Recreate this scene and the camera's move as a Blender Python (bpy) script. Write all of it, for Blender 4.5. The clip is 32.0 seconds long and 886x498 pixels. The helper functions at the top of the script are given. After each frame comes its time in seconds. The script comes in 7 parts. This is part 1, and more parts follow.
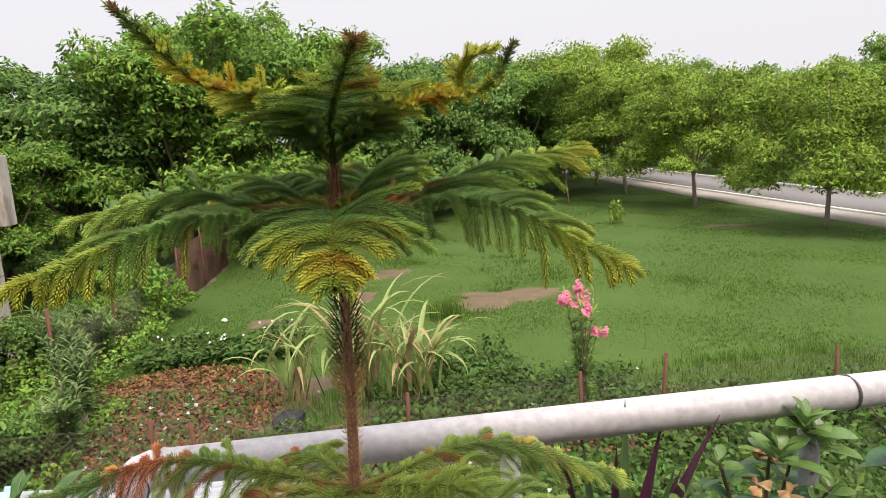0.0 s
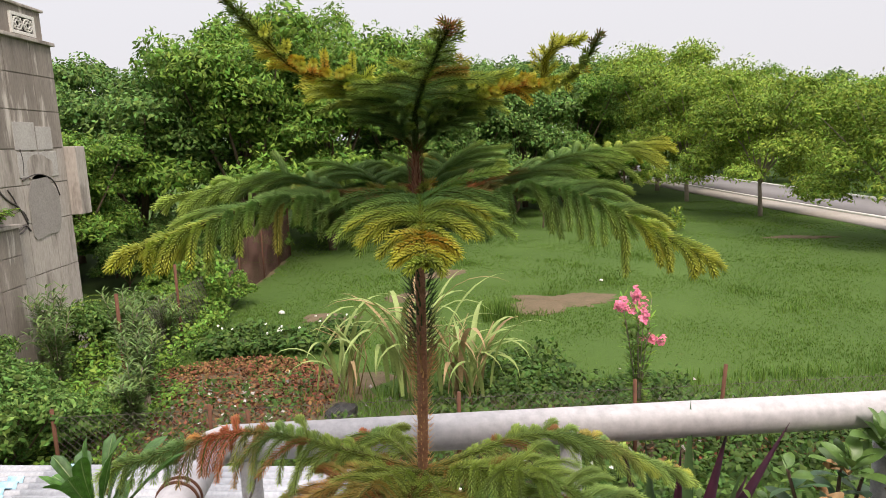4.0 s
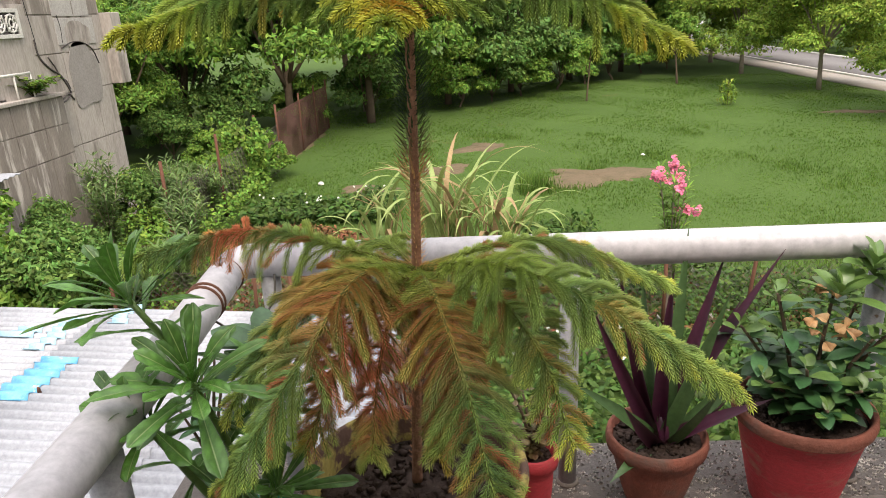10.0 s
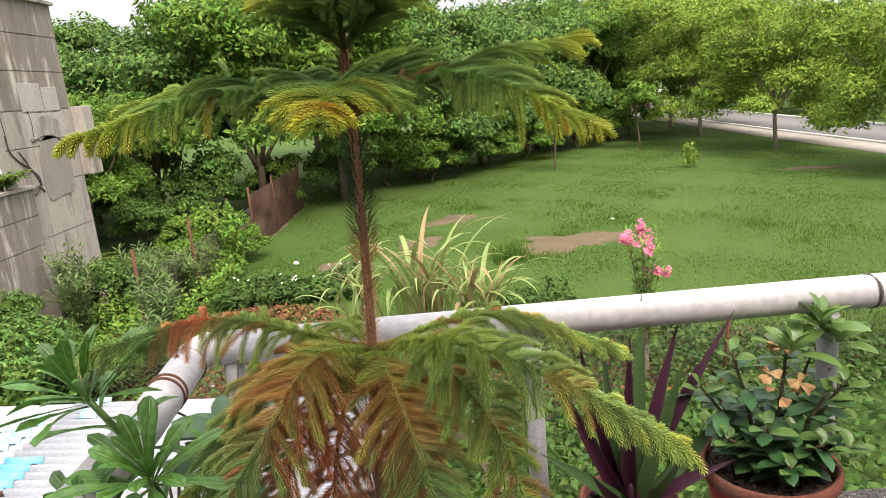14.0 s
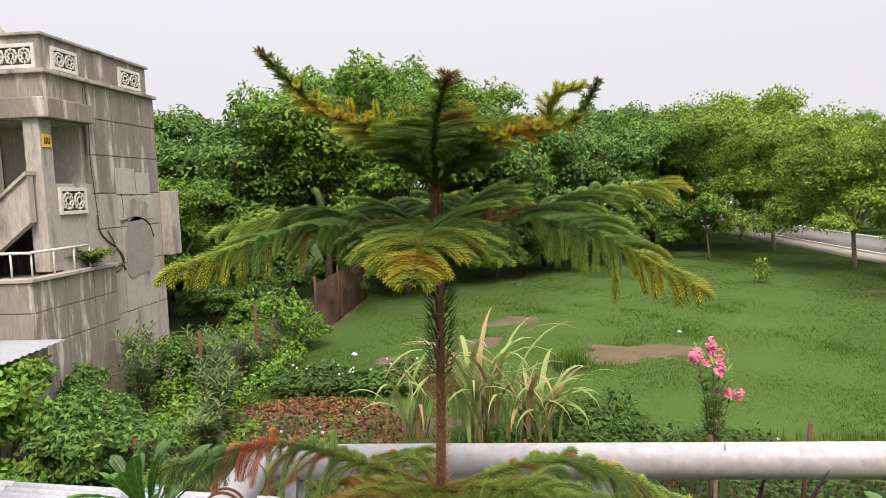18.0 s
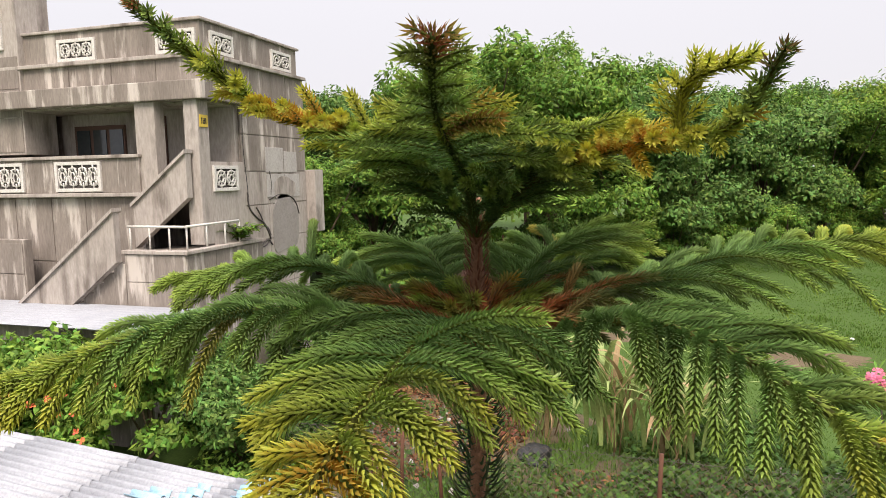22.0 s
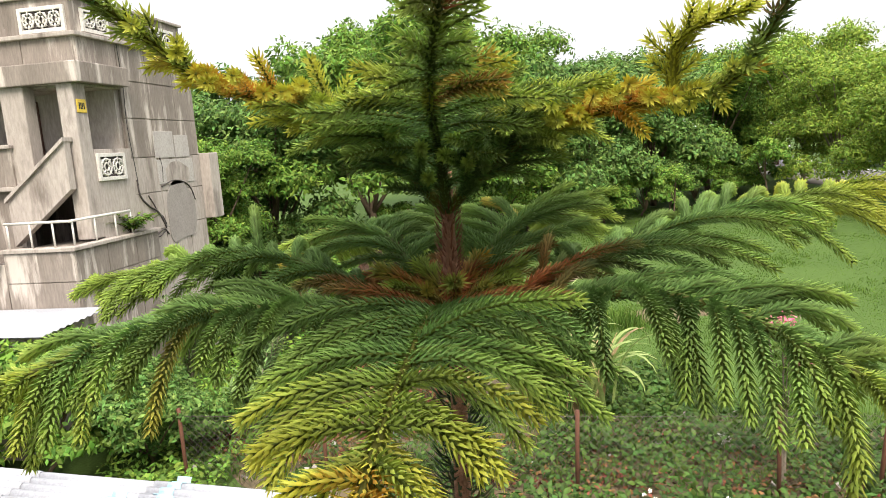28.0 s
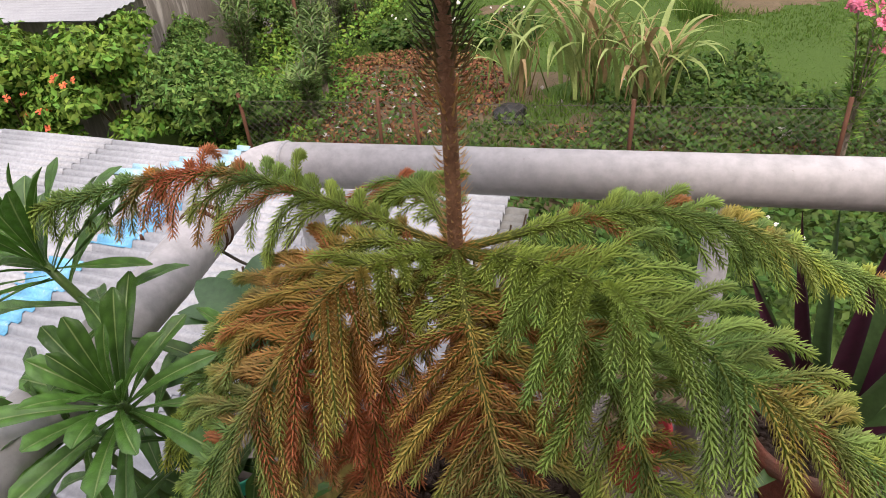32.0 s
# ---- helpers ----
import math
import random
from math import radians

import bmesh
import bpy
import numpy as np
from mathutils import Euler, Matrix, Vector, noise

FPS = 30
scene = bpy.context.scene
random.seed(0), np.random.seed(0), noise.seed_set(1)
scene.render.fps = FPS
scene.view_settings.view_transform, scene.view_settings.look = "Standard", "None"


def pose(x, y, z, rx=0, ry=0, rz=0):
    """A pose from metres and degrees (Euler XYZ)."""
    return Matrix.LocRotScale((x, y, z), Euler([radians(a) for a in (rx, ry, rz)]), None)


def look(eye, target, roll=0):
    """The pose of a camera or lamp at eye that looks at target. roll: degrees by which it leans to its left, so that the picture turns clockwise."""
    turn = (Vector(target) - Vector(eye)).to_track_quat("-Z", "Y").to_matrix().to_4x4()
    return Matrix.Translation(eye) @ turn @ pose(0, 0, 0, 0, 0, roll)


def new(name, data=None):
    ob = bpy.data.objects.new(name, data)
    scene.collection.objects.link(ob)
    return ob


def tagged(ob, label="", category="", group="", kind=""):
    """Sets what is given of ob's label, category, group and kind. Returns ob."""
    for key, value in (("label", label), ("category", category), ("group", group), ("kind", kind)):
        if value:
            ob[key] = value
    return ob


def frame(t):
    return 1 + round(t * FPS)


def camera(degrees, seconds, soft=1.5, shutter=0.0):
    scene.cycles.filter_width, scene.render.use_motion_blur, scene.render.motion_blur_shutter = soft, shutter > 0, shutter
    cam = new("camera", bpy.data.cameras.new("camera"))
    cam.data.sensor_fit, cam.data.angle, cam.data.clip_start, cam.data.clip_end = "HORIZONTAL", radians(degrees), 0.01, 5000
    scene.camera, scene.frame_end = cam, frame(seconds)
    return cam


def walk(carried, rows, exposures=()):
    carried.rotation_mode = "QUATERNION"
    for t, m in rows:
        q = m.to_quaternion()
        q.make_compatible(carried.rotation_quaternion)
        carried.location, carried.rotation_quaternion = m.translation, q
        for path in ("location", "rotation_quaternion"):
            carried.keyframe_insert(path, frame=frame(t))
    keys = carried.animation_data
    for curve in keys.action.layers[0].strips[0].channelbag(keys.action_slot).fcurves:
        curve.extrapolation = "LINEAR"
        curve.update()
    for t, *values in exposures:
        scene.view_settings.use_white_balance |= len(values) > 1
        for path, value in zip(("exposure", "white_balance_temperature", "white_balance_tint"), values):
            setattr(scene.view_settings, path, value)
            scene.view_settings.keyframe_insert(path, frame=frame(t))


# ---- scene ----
cam = camera(66.2, 32.0, 0.9)
PATH = [
    (0, (0.051, 0.054, 1.599), (0.248, 2.016, 1.266), -3.8),
    (0.5, (0.043, 0.069, 1.595), (0.197, 2.035, 1.265), -4.1),
    (1, (0.041, 0.072, 1.592), (0.206, 2.04, 1.281), -3.8),
    (1.5, (0.04, 0.059, 1.596), (0.176, 2.033, 1.304), -4.2),
    (2, (0.039, 0.051, 1.597), (0.129, 2.03, 1.32), -3.9),
    (2.5, (0.031, 0.046, 1.595), (0.075, 2.027, 1.323), -3.6),
    (3, (0.025, 0.042, 1.592), (0.078, 2.021, 1.313), -3.1),
    (3.5, (0.017, 0.037, 1.587), (0.061, 2.013, 1.283), -2.8),
    (5.5, (0.008, 0.011, 1.57), (0.052, 1.98, 1.221), -2.1),
    (6, (0.008, 0.002, 1.562), (0.051, 1.966, 1.188), -2.1),
    (6.5, (0.025, 0.008, 1.545), (0.059, 1.966, 1.139), -2.2),
    (7, (0.038, -0.007, 1.54), (0.038, 1.943, 1.093), -2.4),
    (7.5, (0.061, -0.023, 1.531), (0.089, 1.929, 1.098), -1.6),
    (8, (0.085, -0.042, 1.513), (0.047, 1.903, 1.051), -2.0),
    (8.5, (0.095, -0.057, 1.497), (0.033, 1.869, 0.964), -2.7),
    (9, (0.09, -0.057, 1.483), (0.026, 1.858, 0.91), -2.5),
    (9.5, (0.1, -0.054, 1.475), (0.031, 1.846, 0.854), -2.9),
    (10, (0.095, -0.057, 1.467), (0.001, 1.827, 0.804), -2.9),
    (10.5, (0.087, -0.045, 1.453), (0.007, 1.824, 0.746), -1.4),
    (11, (0.098, -0.041, 1.443), (0.03, 1.797, 0.656), -2.6),
    (11.5, (0.107, -0.032, 1.439), (0.019, 1.797, 0.635), -3.1),
    (12, (0.123, -0.051, 1.445), (0.032, 1.797, 0.686), -4.4),
    (12.5, (0.125, -0.071, 1.461), (0.008, 1.808, 0.787), -4.6),
    (13, (0.13, -0.088, 1.471), (0.051, 1.826, 0.896), -4.4),
    (13.5, (0.142, -0.098, 1.481), (0.102, 1.834, 0.964), -4.8),
    (14, (0.148, -0.092, 1.488), (0.131, 1.853, 1.023), -5.2),
    (14.5, (0.138, -0.084, 1.492), (0.086, 1.88, 1.117), -3.4),
    (15, (0.129, -0.133, 1.521), (0.088, 1.842, 1.211), -2.6),
    (15.5, (0.119, -0.112, 1.529), (0.019, 1.872, 1.3), -2.8),
    (17.5, (0.103, -0.068, 1.553), (-0.115, 1.912, 1.374), -2.1),
    (18, (0.113, -0.064, 1.561), (-0.065, 1.92, 1.386), -2.2),
    (18.5, (0.11, -0.051, 1.562), (-0.053, 1.934, 1.374), -1.9),
    (19, (0.122, 0.0, 1.576), (-0.061, 1.985, 1.413), -1.4),
    (19.5, (0.088, 0.022, 1.584), (-0.123, 2.007, 1.454), -1.9),
    (20, (0.03, 0.137, 1.592), (-0.007, 2.132, 1.463), -0.3),
    (20.5, (-0.052, 0.16, 1.575), (-0.001, 2.157, 1.479), 0.7),
    (21, (-0.006, 0.307, 1.585), (-0.08, 2.302, 1.463), -0.3),
    (21.5, (0.107, 0.462, 1.622), (-0.32, 2.407, 1.437), -1.6),
    (22, (0.173, 0.458, 1.631), (-0.416, 2.357, 1.409), -1.1),
    (22.5, (0.216, 0.462, 1.634), (-0.47, 2.334, 1.479), -3.5),
    (23, (0.216, 0.505, 1.61), (-0.214, 2.427, 1.264), -2.4),
    (23.5, (0.212, 0.523, 1.6), (-0.12, 2.439, 1.136), -2.0),
    (24, (0.153, 0.507, 1.58), (-0.11, 2.424, 1.077), -2.5),
    (25, (0.112, 0.481, 1.583), (-0.124, 2.378, 0.996), -2.1),
    (25.5, (0.102, 0.494, 1.57), (-0.142, 2.38, 0.951), -1.9),
    (26, (0.103, 0.496, 1.594), (-0.129, 2.425, 1.121), -2.0),
    (26.5, (0.106, 0.477, 1.647), (-0.143, 2.447, 1.408), -2.3),
    (28.5, (0.094, 0.521, 1.611), (-0.255, 2.448, 1.205), -4.1),
    (29, (0.104, 0.555, 1.555), (-0.28, 2.436, 0.995), -4.2),
    (29.5, (0.088, 0.529, 1.553), (-0.249, 2.386, 0.89), -4.8),
    (30, (0.091, 0.542, 1.514), (-0.251, 2.365, 0.766), -4.2),
    (30.5, (0.084, 0.491, 1.522), (-0.198, 2.293, 0.704), -3.6),
    (31, (0.109, 0.519, 1.478), (-0.222, 2.251, 0.534), -6.2),
    (31.5, (0.129, 0.515, 1.465), (-0.266, 2.152, 0.387), -7.1),
    (32, (0.161, 0.517, 1.443), (-0.32, 2.119, 0.348), -5.7),
]
walk(cam, [(t, look(eye, target, roll)) for t, eye, target, roll in PATH], [(t, ev, 6500, tint + 3) for t, ev, tint in ((0.0, 0.58, 14), (3.0, 0.48, 14), (6.0, 0.6, 14), (10.0, 0.68, 13), (13.0, 0.78, 12), (14.0, 0.85, 12), (15.5, 0.82, 12), (18.0, 0.5, 14), (19.0, 0.46, 14), (20.0, 0.28, 14), (20.5, 0.28, 14), (21.0, 0.36, 14), (22.0, 0.58, 15), (24.0, 0.92, 12), (25.0, 0.94, 11), (26.5, 0.94, 11), (29.0, 0.98, 12), (30.0, 0.52, 14), (31.0, 0.3, 17), (32.0, 0.34, 18))])

# ---- world, sun, exposure ----
SUN_EL, SUN_AZ = 52.0, 160.0
world = bpy.data.worlds.new("sky")
scene.world = world
world.use_nodes = True
wn, wl = world.node_tree.nodes, world.node_tree.links
wn.clear()
w_out = wn.new("ShaderNodeOutputWorld")
w_bg = wn.new("ShaderNodeBackground")
w_sky = wn.new("ShaderNodeTexSky")
w_sky.sky_type = "NISHITA"
w_sky.sun_disc = False
w_sky.sun_elevation = radians(SUN_EL)
w_sky.sun_rotation = radians(SUN_AZ)
w_sky.dust_density = 6.0
w_gain = wn.new("ShaderNodeVectorMath")
w_gain.operation = "SCALE"
w_gain.inputs["Scale"].default_value = 0.06
w_mix = wn.new("ShaderNodeMix")
w_mix.data_type = "RGBA"
w_mix.inputs[0].default_value = 0.88
w_mix.inputs[7].default_value = (0.63, 0.643, 0.645, 1)
w_bg.inputs["Strength"].default_value = 1.0
wl.new(w_sky.outputs[0], w_gain.inputs[0])
wl.new(w_gain.outputs[0], w_mix.inputs[6])
# an overcast dome: brighter towards the zenith
w_tc, w_sep, w_up, w_pow, w_k = (wn.new(k) for k in ("ShaderNodeTexCoord", "ShaderNodeSeparateXYZ", "ShaderNodeMath", "ShaderNodeMath", "ShaderNodeMath"))
w_up.operation, w_up.inputs[1].default_value = "MAXIMUM", 0.0
w_pow.operation, w_pow.inputs[1].default_value = "POWER", 3.0
w_k.operation, w_k.inputs[1].default_value, w_k.inputs[2].default_value = "MULTIPLY_ADD", 3.2, 1.0
w_dome = wn.new("ShaderNodeVectorMath")
w_dome.operation = "SCALE"
wl.new(w_tc.outputs["Generated"], w_sep.inputs[0])
wl.new(w_sep.outputs["Z"], w_up.inputs[0])
wl.new(w_up.outputs[0], w_pow.inputs[0])
wl.new(w_pow.outputs[0], w_k.inputs[0])
wl.new(w_mix.outputs[2], w_dome.inputs[0])
wl.new(w_k.outputs[0], w_dome.inputs["Scale"])
wl.new(w_dome.outputs[0], w_bg.inputs["Color"])
wl.new(w_bg.outputs[0], w_out.inputs["Surface"])
sun = new("sun", bpy.data.lights.new("sun", "SUN"))
sun.data.energy, sun.data.angle, sun.data.color = 2.7, radians(25), (1.0, 0.91, 0.76)
sun.matrix_basis = look((0, 0, 0), (-math.cos(radians(SUN_EL)) * math.sin(radians(SUN_AZ)), -math.cos(radians(SUN_EL)) * math.cos(radians(SUN_AZ)), -math.sin(radians(SUN_EL))))


scene.view_settings.exposure = 0.55


# ---- materials ----
def mat(name, base, rough=0.7, second=None, scale=6.0, fine=60.0, amount=0.5, bump=0.0, bump_scale=80.0, metal=0.0,
        rand=0.0, island=0.0, attr="", trans=0.0, spots=None, spec=0.4, stretch=None, coords="Object"):
    """A procedural surface: two scales of noise between two colours, optional spots, random value per object or island, bump."""
    m = bpy.data.materials.new(name)
    m.use_nodes = True
    n, l = m.node_tree.nodes, m.node_tree.links
    p = n["Principled BSDF"]
    tc = n.new("ShaderNodeTexCoord")
    src = tc.outputs[coords]
    if stretch:
        mp = n.new("ShaderNodeMapping")
        mp.inputs["Scale"].default_value = stretch
        l.new(src, mp.inputs[0])
        src = mp.outputs[0]

    def tex(s, detail=5.0):
        t = n.new("ShaderNodeTexNoise")
        t.inputs["Scale"].default_value = s
        t.inputs["Detail"].default_value = detail
        t.inputs["Roughness"].default_value = 0.62
        l.new(src, t.inputs["Vector"])
        return t.outputs["Fac"]

    def mixed(fac, a, b, blend="MIX"):
        x = n.new("ShaderNodeMix")
        x.data_type, x.blend_type = "RGBA", blend
        for v, k in ((fac, 0), (a, 6), (b, 7)):
            if isinstance(v, (int, float)):
                x.inputs[k].default_value = v
            elif isinstance(v, tuple):
                x.inputs[k].default_value = (*v[:3], 1)
            else:
                l.new(v, x.inputs[k])
        return x.outputs[2]

    def ramp(v, lo, hi):
        r = n.new("ShaderNodeMapRange")
        r.inputs["From Min"].default_value, r.inputs["From Max"].default_value = lo, hi
        l.new(v, r.inputs["Value"])
        return r.outputs[0]

    second = second or tuple(c * 0.6 for c in base)
    if attr:
        at = n.new("ShaderNodeAttribute")
        at.attribute_name = attr
        col = at.outputs["Color"]
        col = mixed(ramp(tex(fine), 0.3, 0.7), col, mixed(1.0, col, (0.7, 0.72, 0.7), "MULTIPLY"))
    else:
        big = ramp(tex(scale), 0.5 - 0.5 * amount + 0.05, 0.5 + 0.5 * amount - 0.05) if amount < 1 else tex(scale)
        col = mixed(big, base, second)
        col = mixed(ramp(tex(fine), 0.35, 0.7), col, mixed(1.0, col, (0.72, 0.72, 0.72), "MULTIPLY"))
    if spots:
        colour, s, lo, hi = spots
        col = mixed(ramp(tex(s, 8.0), lo, hi), col, colour)
    if rand or island:
        if rand:
            oi = n.new("ShaderNodeObjectInfo").outputs["Random"]
        else:
            oi = n.new("ShaderNodeNewGeometry").outputs["Random Per Island"]
        k = rand or island
        hv = n.new("ShaderNodeHueSaturation")
        v = n.new("ShaderNodeMapRange")
        v.inputs["To Min"].default_value, v.inputs["To Max"].default_value = 1 - k, 1 + k
        l.new(oi, v.inputs["Value"])
        l.new(v.outputs[0], hv.inputs["Value"])
        h2 = n.new("ShaderNodeMapRange")
        h2.inputs["To Min"].default_value, h2.inputs["To Max"].default_value = 0.5 - 0.05 * k, 0.5 + 0.05 * k
        w = n.new("ShaderNodeMath")
        w.operation, w.inputs[1].default_value = "MULTIPLY", 7.31
        f = n.new("ShaderNodeMath")
        f.operation = "FRACT"
        l.new(oi, w.inputs[0]), l.new(w.outputs[0], f.inputs[0]), l.new(f.outputs[0], h2.inputs["Value"])
        l.new(h2.outputs[0], hv.inputs["Hue"])
        l.new(col, hv.inputs["Color"])
        col = hv.outputs[0]
    l.new(col, p.inputs["Base Color"])
    p.inputs["Roughness"].default_value = rough
    p.inputs["Metallic"].default_value = metal
    p.inputs["Specular IOR Level"].default_value = spec
    if bump:
        b = n.new("ShaderNodeBump")
        b.inputs["Strength"].default_value, b.inputs["Distance"].default_value = bump, 0.01
        l.new(tex(bump_scale, 6.0), b.inputs["Height"])
        l.new(b.outputs[0], p.inputs["Normal"])
    if trans:
        tl = n.new("ShaderNodeBsdfTranslucent")
        l.new(col, tl.inputs["Color"])
        mx = n.new("ShaderNodeMixShader")
        mx.inputs[0].default_value = trans
        l.new(p.outputs[0], mx.inputs[1]), l.new(tl.outputs[0], mx.inputs[2])
        l.new(mx.outputs[0], n["Material Output"].inputs["Surface"])
    return m


M_LAWN = mat("lawn", (0.078, 0.128, 0.029), 0.95, (0.05, 0.09, 0.021), 0.35, 22, 0.8, 0.6, 40, spots=((0.15, 0.10, 0.05), 0.55, 0.66, 0.78), spec=0.1)
M_GRASS = mat("grass_blades", (0.15, 0.25, 0.042), 0.8, (0.10, 0.18, 0.032), 0.4, 9, 0.8, island=0.35, trans=0.45, spec=0.15)
M_SOIL = mat("bare_soil", (0.19, 0.135, 0.09), 0.95, (0.085, 0.075, 0.04), 2.6, 18, 0.9, 0.8, 30, spec=0.1)
M_MULCH = mat("leaf_litter", (0.15, 0.05, 0.032), 0.9, (0.20, 0.115, 0.045), 0.9, 9, 0.9, island=0.65, spec=0.15)
M_ROAD = mat("asphalt", (0.22, 0.205, 0.20), 0.9, (0.15, 0.14, 0.14), 0.4, 30, 0.8, 0.3, 60)
M_PAVE = mat("pale_paving", (0.42, 0.38, 0.34), 0.9, (0.30, 0.26, 0.22), 0.8, 20, 0.8, 0.3, 40)
M_PIPE = mat("grey_painted_pipe", (0.51, 0.485, 0.49), 0.45, (0.455, 0.43, 0.435), 5, 40, 0.9, 0.04, 150, spots=((0.17, 0.11, 0.07), 30, 0.70, 0.74))
M_POST = mat("weathered_grey_paint", (0.42, 0.415, 0.435), 0.5, (0.36, 0.35, 0.36), 12, 110, 0.7, 0.12, 150, spots=((0.17, 0.11, 0.07), 22, 0.63, 0.70))
M_TIN = mat("white_roofing_sheet", (0.38, 0.39, 0.415), 0.45, (0.31, 0.32, 0.345), 2.2, 40, 0.7, 0.03, 60, spots=((0.30, 0.27, 0.25), 7, 0.72, 0.85))
M_BLUE = mat("blue_painted_lap", (0.08, 0.34, 0.58), 0.45, (0.20, 0.48, 0.66), 5, 60, 0.7, spots=((0.40, 0.50, 0.56), 18, 0.6, 0.7))
M_PALEBLUE = mat("pale_blue_paint", (0.26, 0.50, 0.62), 0.45, (0.40, 0.55, 0.62), 8, 60, 0.8)
M_OLDTIN = mat("old_grey_sheet", (0.20, 0.20, 0.19), 0.6, (0.13, 0.13, 0.12), 4, 40, 0.8)
M_RUST = mat("rusty_iron", (0.16, 0.065, 0.035), 0.85, (0.08, 0.035, 0.02), 9, 120, 0.8, 0.4, 120)
M_WIRE = mat("dull_wire", (0.14, 0.12, 0.10), 0.7, metal=0.4)
M_CONC = mat("chip_concrete", (0.365, 0.32, 0.277), 0.95, (0.175, 0.148, 0.128), 2.6, 34, 0.75, 1.0, 26, spots=((0.52, 0.47, 0.42), 3.2, 0.54, 0.64), stretch=(1.0, 1.0, 0.16), spec=0.15)
M_CONC2 = mat("pale_plaster", (0.50, 0.452, 0.408), 0.92, (0.355, 0.312, 0.274), 0.9, 22, 0.8, 0.7, 45, spots=((0.17, 0.145, 0.125), 2.4, 0.52, 0.68), stretch=(1.0, 1.0, 0.25), spec=0.15)
M_WHITEWASH = mat("pale_repair_plaster", (0.52, 0.49, 0.46), 0.9, (0.40, 0.37, 0.34), 2.2, 26, 0.8, 0.4, 45, spec=0.15)
M_CEMENT = mat("cement_patch", (0.36, 0.33, 0.305), 0.9, (0.27, 0.245, 0.225), 2, 30, 0.8, 0.4, 50, spec=0.15)
M_WHITE = mat("white_paint", (0.74, 0.72, 0.67), 0.7, (0.58, 0.55, 0.50), 3, 30, 0.7)
M_DARKFILL = mat("dark_fill", (0.10, 0.085, 0.08), 0.9)
M_WOOD = mat("brown_wood", (0.16, 0.09, 0.065), 0.7, (0.10, 0.05, 0.04), 3, 30, 0.8)
M_GLASS = mat("window_pane", (0.05, 0.06, 0.065), 0.08, (0.04, 0.05, 0.055), 2, 9, spec=0.6)
M_YSIGN = mat("yellow_plate", (0.75, 0.55, 0.08), 0.6, (0.65, 0.45, 0.06))
M_BLACK = mat("black_paint", (0.02, 0.02, 0.02), 0.6)
M_BARK = mat("bark", (0.17, 0.125, 0.085), 0.95, (0.09, 0.065, 0.045), 3, 40, 0.8, 0.8, 25, spec=0.1)
M_BARKP = mat("pale_bark", (0.33, 0.28, 0.22), 0.95, (0.20, 0.16, 0.12), 3, 40, 0.8, 0.8, 25, spec=0.1)
M_LEAF_D = mat("dark_foliage", (0.155, 0.265, 0.055), 0.65, (0.075, 0.155, 0.034), 0.5, 5, 0.8, island=0.55, trans=0.22, spec=0.2)
M_LEAF_M = mat("mid_foliage", (0.195, 0.325, 0.045), 0.65, (0.10, 0.20, 0.03), 0.5, 5, 0.8, island=0.55, trans=0.25, spec=0.2)
M_LEAF_B = mat("bright_foliage", (0.27, 0.375, 0.05), 0.65, (0.16, 0.26, 0.034), 0.5, 5, 0.8, island=0.55, trans=0.28, spec=0.2)
M_NEEDLE = mat("pine_needles", (0.1, 0.2, 0.05), 0.55, attr="tint", fine=30, trans=0.2, spec=0.22)
M_PTRUNK = mat("pine_trunk", (0.494, 0.260, 0.156), 0.9, (0.20, 0.095, 0.058), 70, 260, 0.8, 0.9, 120)
M_CHIP = mat("stone_chip_floor", (0.15, 0.13, 0.115), 0.9, (0.09, 0.078, 0.07), 8, 60, 0.8, 0.6, 60)
M_PEBBLE = mat("stone_chips", (0.50, 0.46, 0.41), 0.75, (0.33, 0.29, 0.26), 40, 120, 0.8, island=0.5)
M_CURB = mat("wet_cement", (0.20, 0.165, 0.14), 0.75, (0.13, 0.11, 0.095), 5, 40, 0.8, 0.3, 60)
M_TERRA = mat("terracotta", (0.30, 0.085, 0.05), 0.85, (0.17, 0.075, 0.05), 6, 60, 0.9, 0.5, 90, spots=((0.13, 0.08, 0.06), 9, 0.52, 0.68))
M_REDPOT = mat("red_painted_clay", (0.52, 0.045, 0.055), 0.62, (0.40, 0.04, 0.045), 9, 60, 0.8, 0.35, 60, spots=((0.34, 0.15, 0.10), 10, 0.56, 0.70), stretch=(1, 1, 2.2))
M_YELPOT = mat("yellow_painted_clay", (0.60, 0.49, 0.14), 0.8, (0.46, 0.35, 0.10), 9, 60, 0.8, 0.5, 60, spots=((0.15, 0.085, 0.06), 11, 0.46, 0.53))
M_PINKPOT = mat("pink_plastic", (0.62, 0.16, 0.27), 0.5, (0.52, 0.13, 0.22), 9, 60)
M_GREENPOT = mat("green_plastic", (0.02, 0.33, 0.18), 0.45, (0.02, 0.25, 0.14), 9, 60)
M_POTSOIL = mat("pot_soil", (0.085, 0.058, 0.045), 0.95, (0.045, 0.031, 0.026), 30, 120, 0.8, 0.9, 60, spec=0.15)
M_SUCC = mat("rosette_leaf", (0.15, 0.26, 0.06), 0.36, (0.085, 0.175, 0.04), 18, 90, 0.9, island=0.25, trans=0.12, spec=0.45)
M_EUPH = mat("euphorbia_leaf", (0.075, 0.175, 0.055), 0.42, (0.045, 0.12, 0.04), 20, 90, 0.9, island=0.3, trans=0.1, spec=0.45)
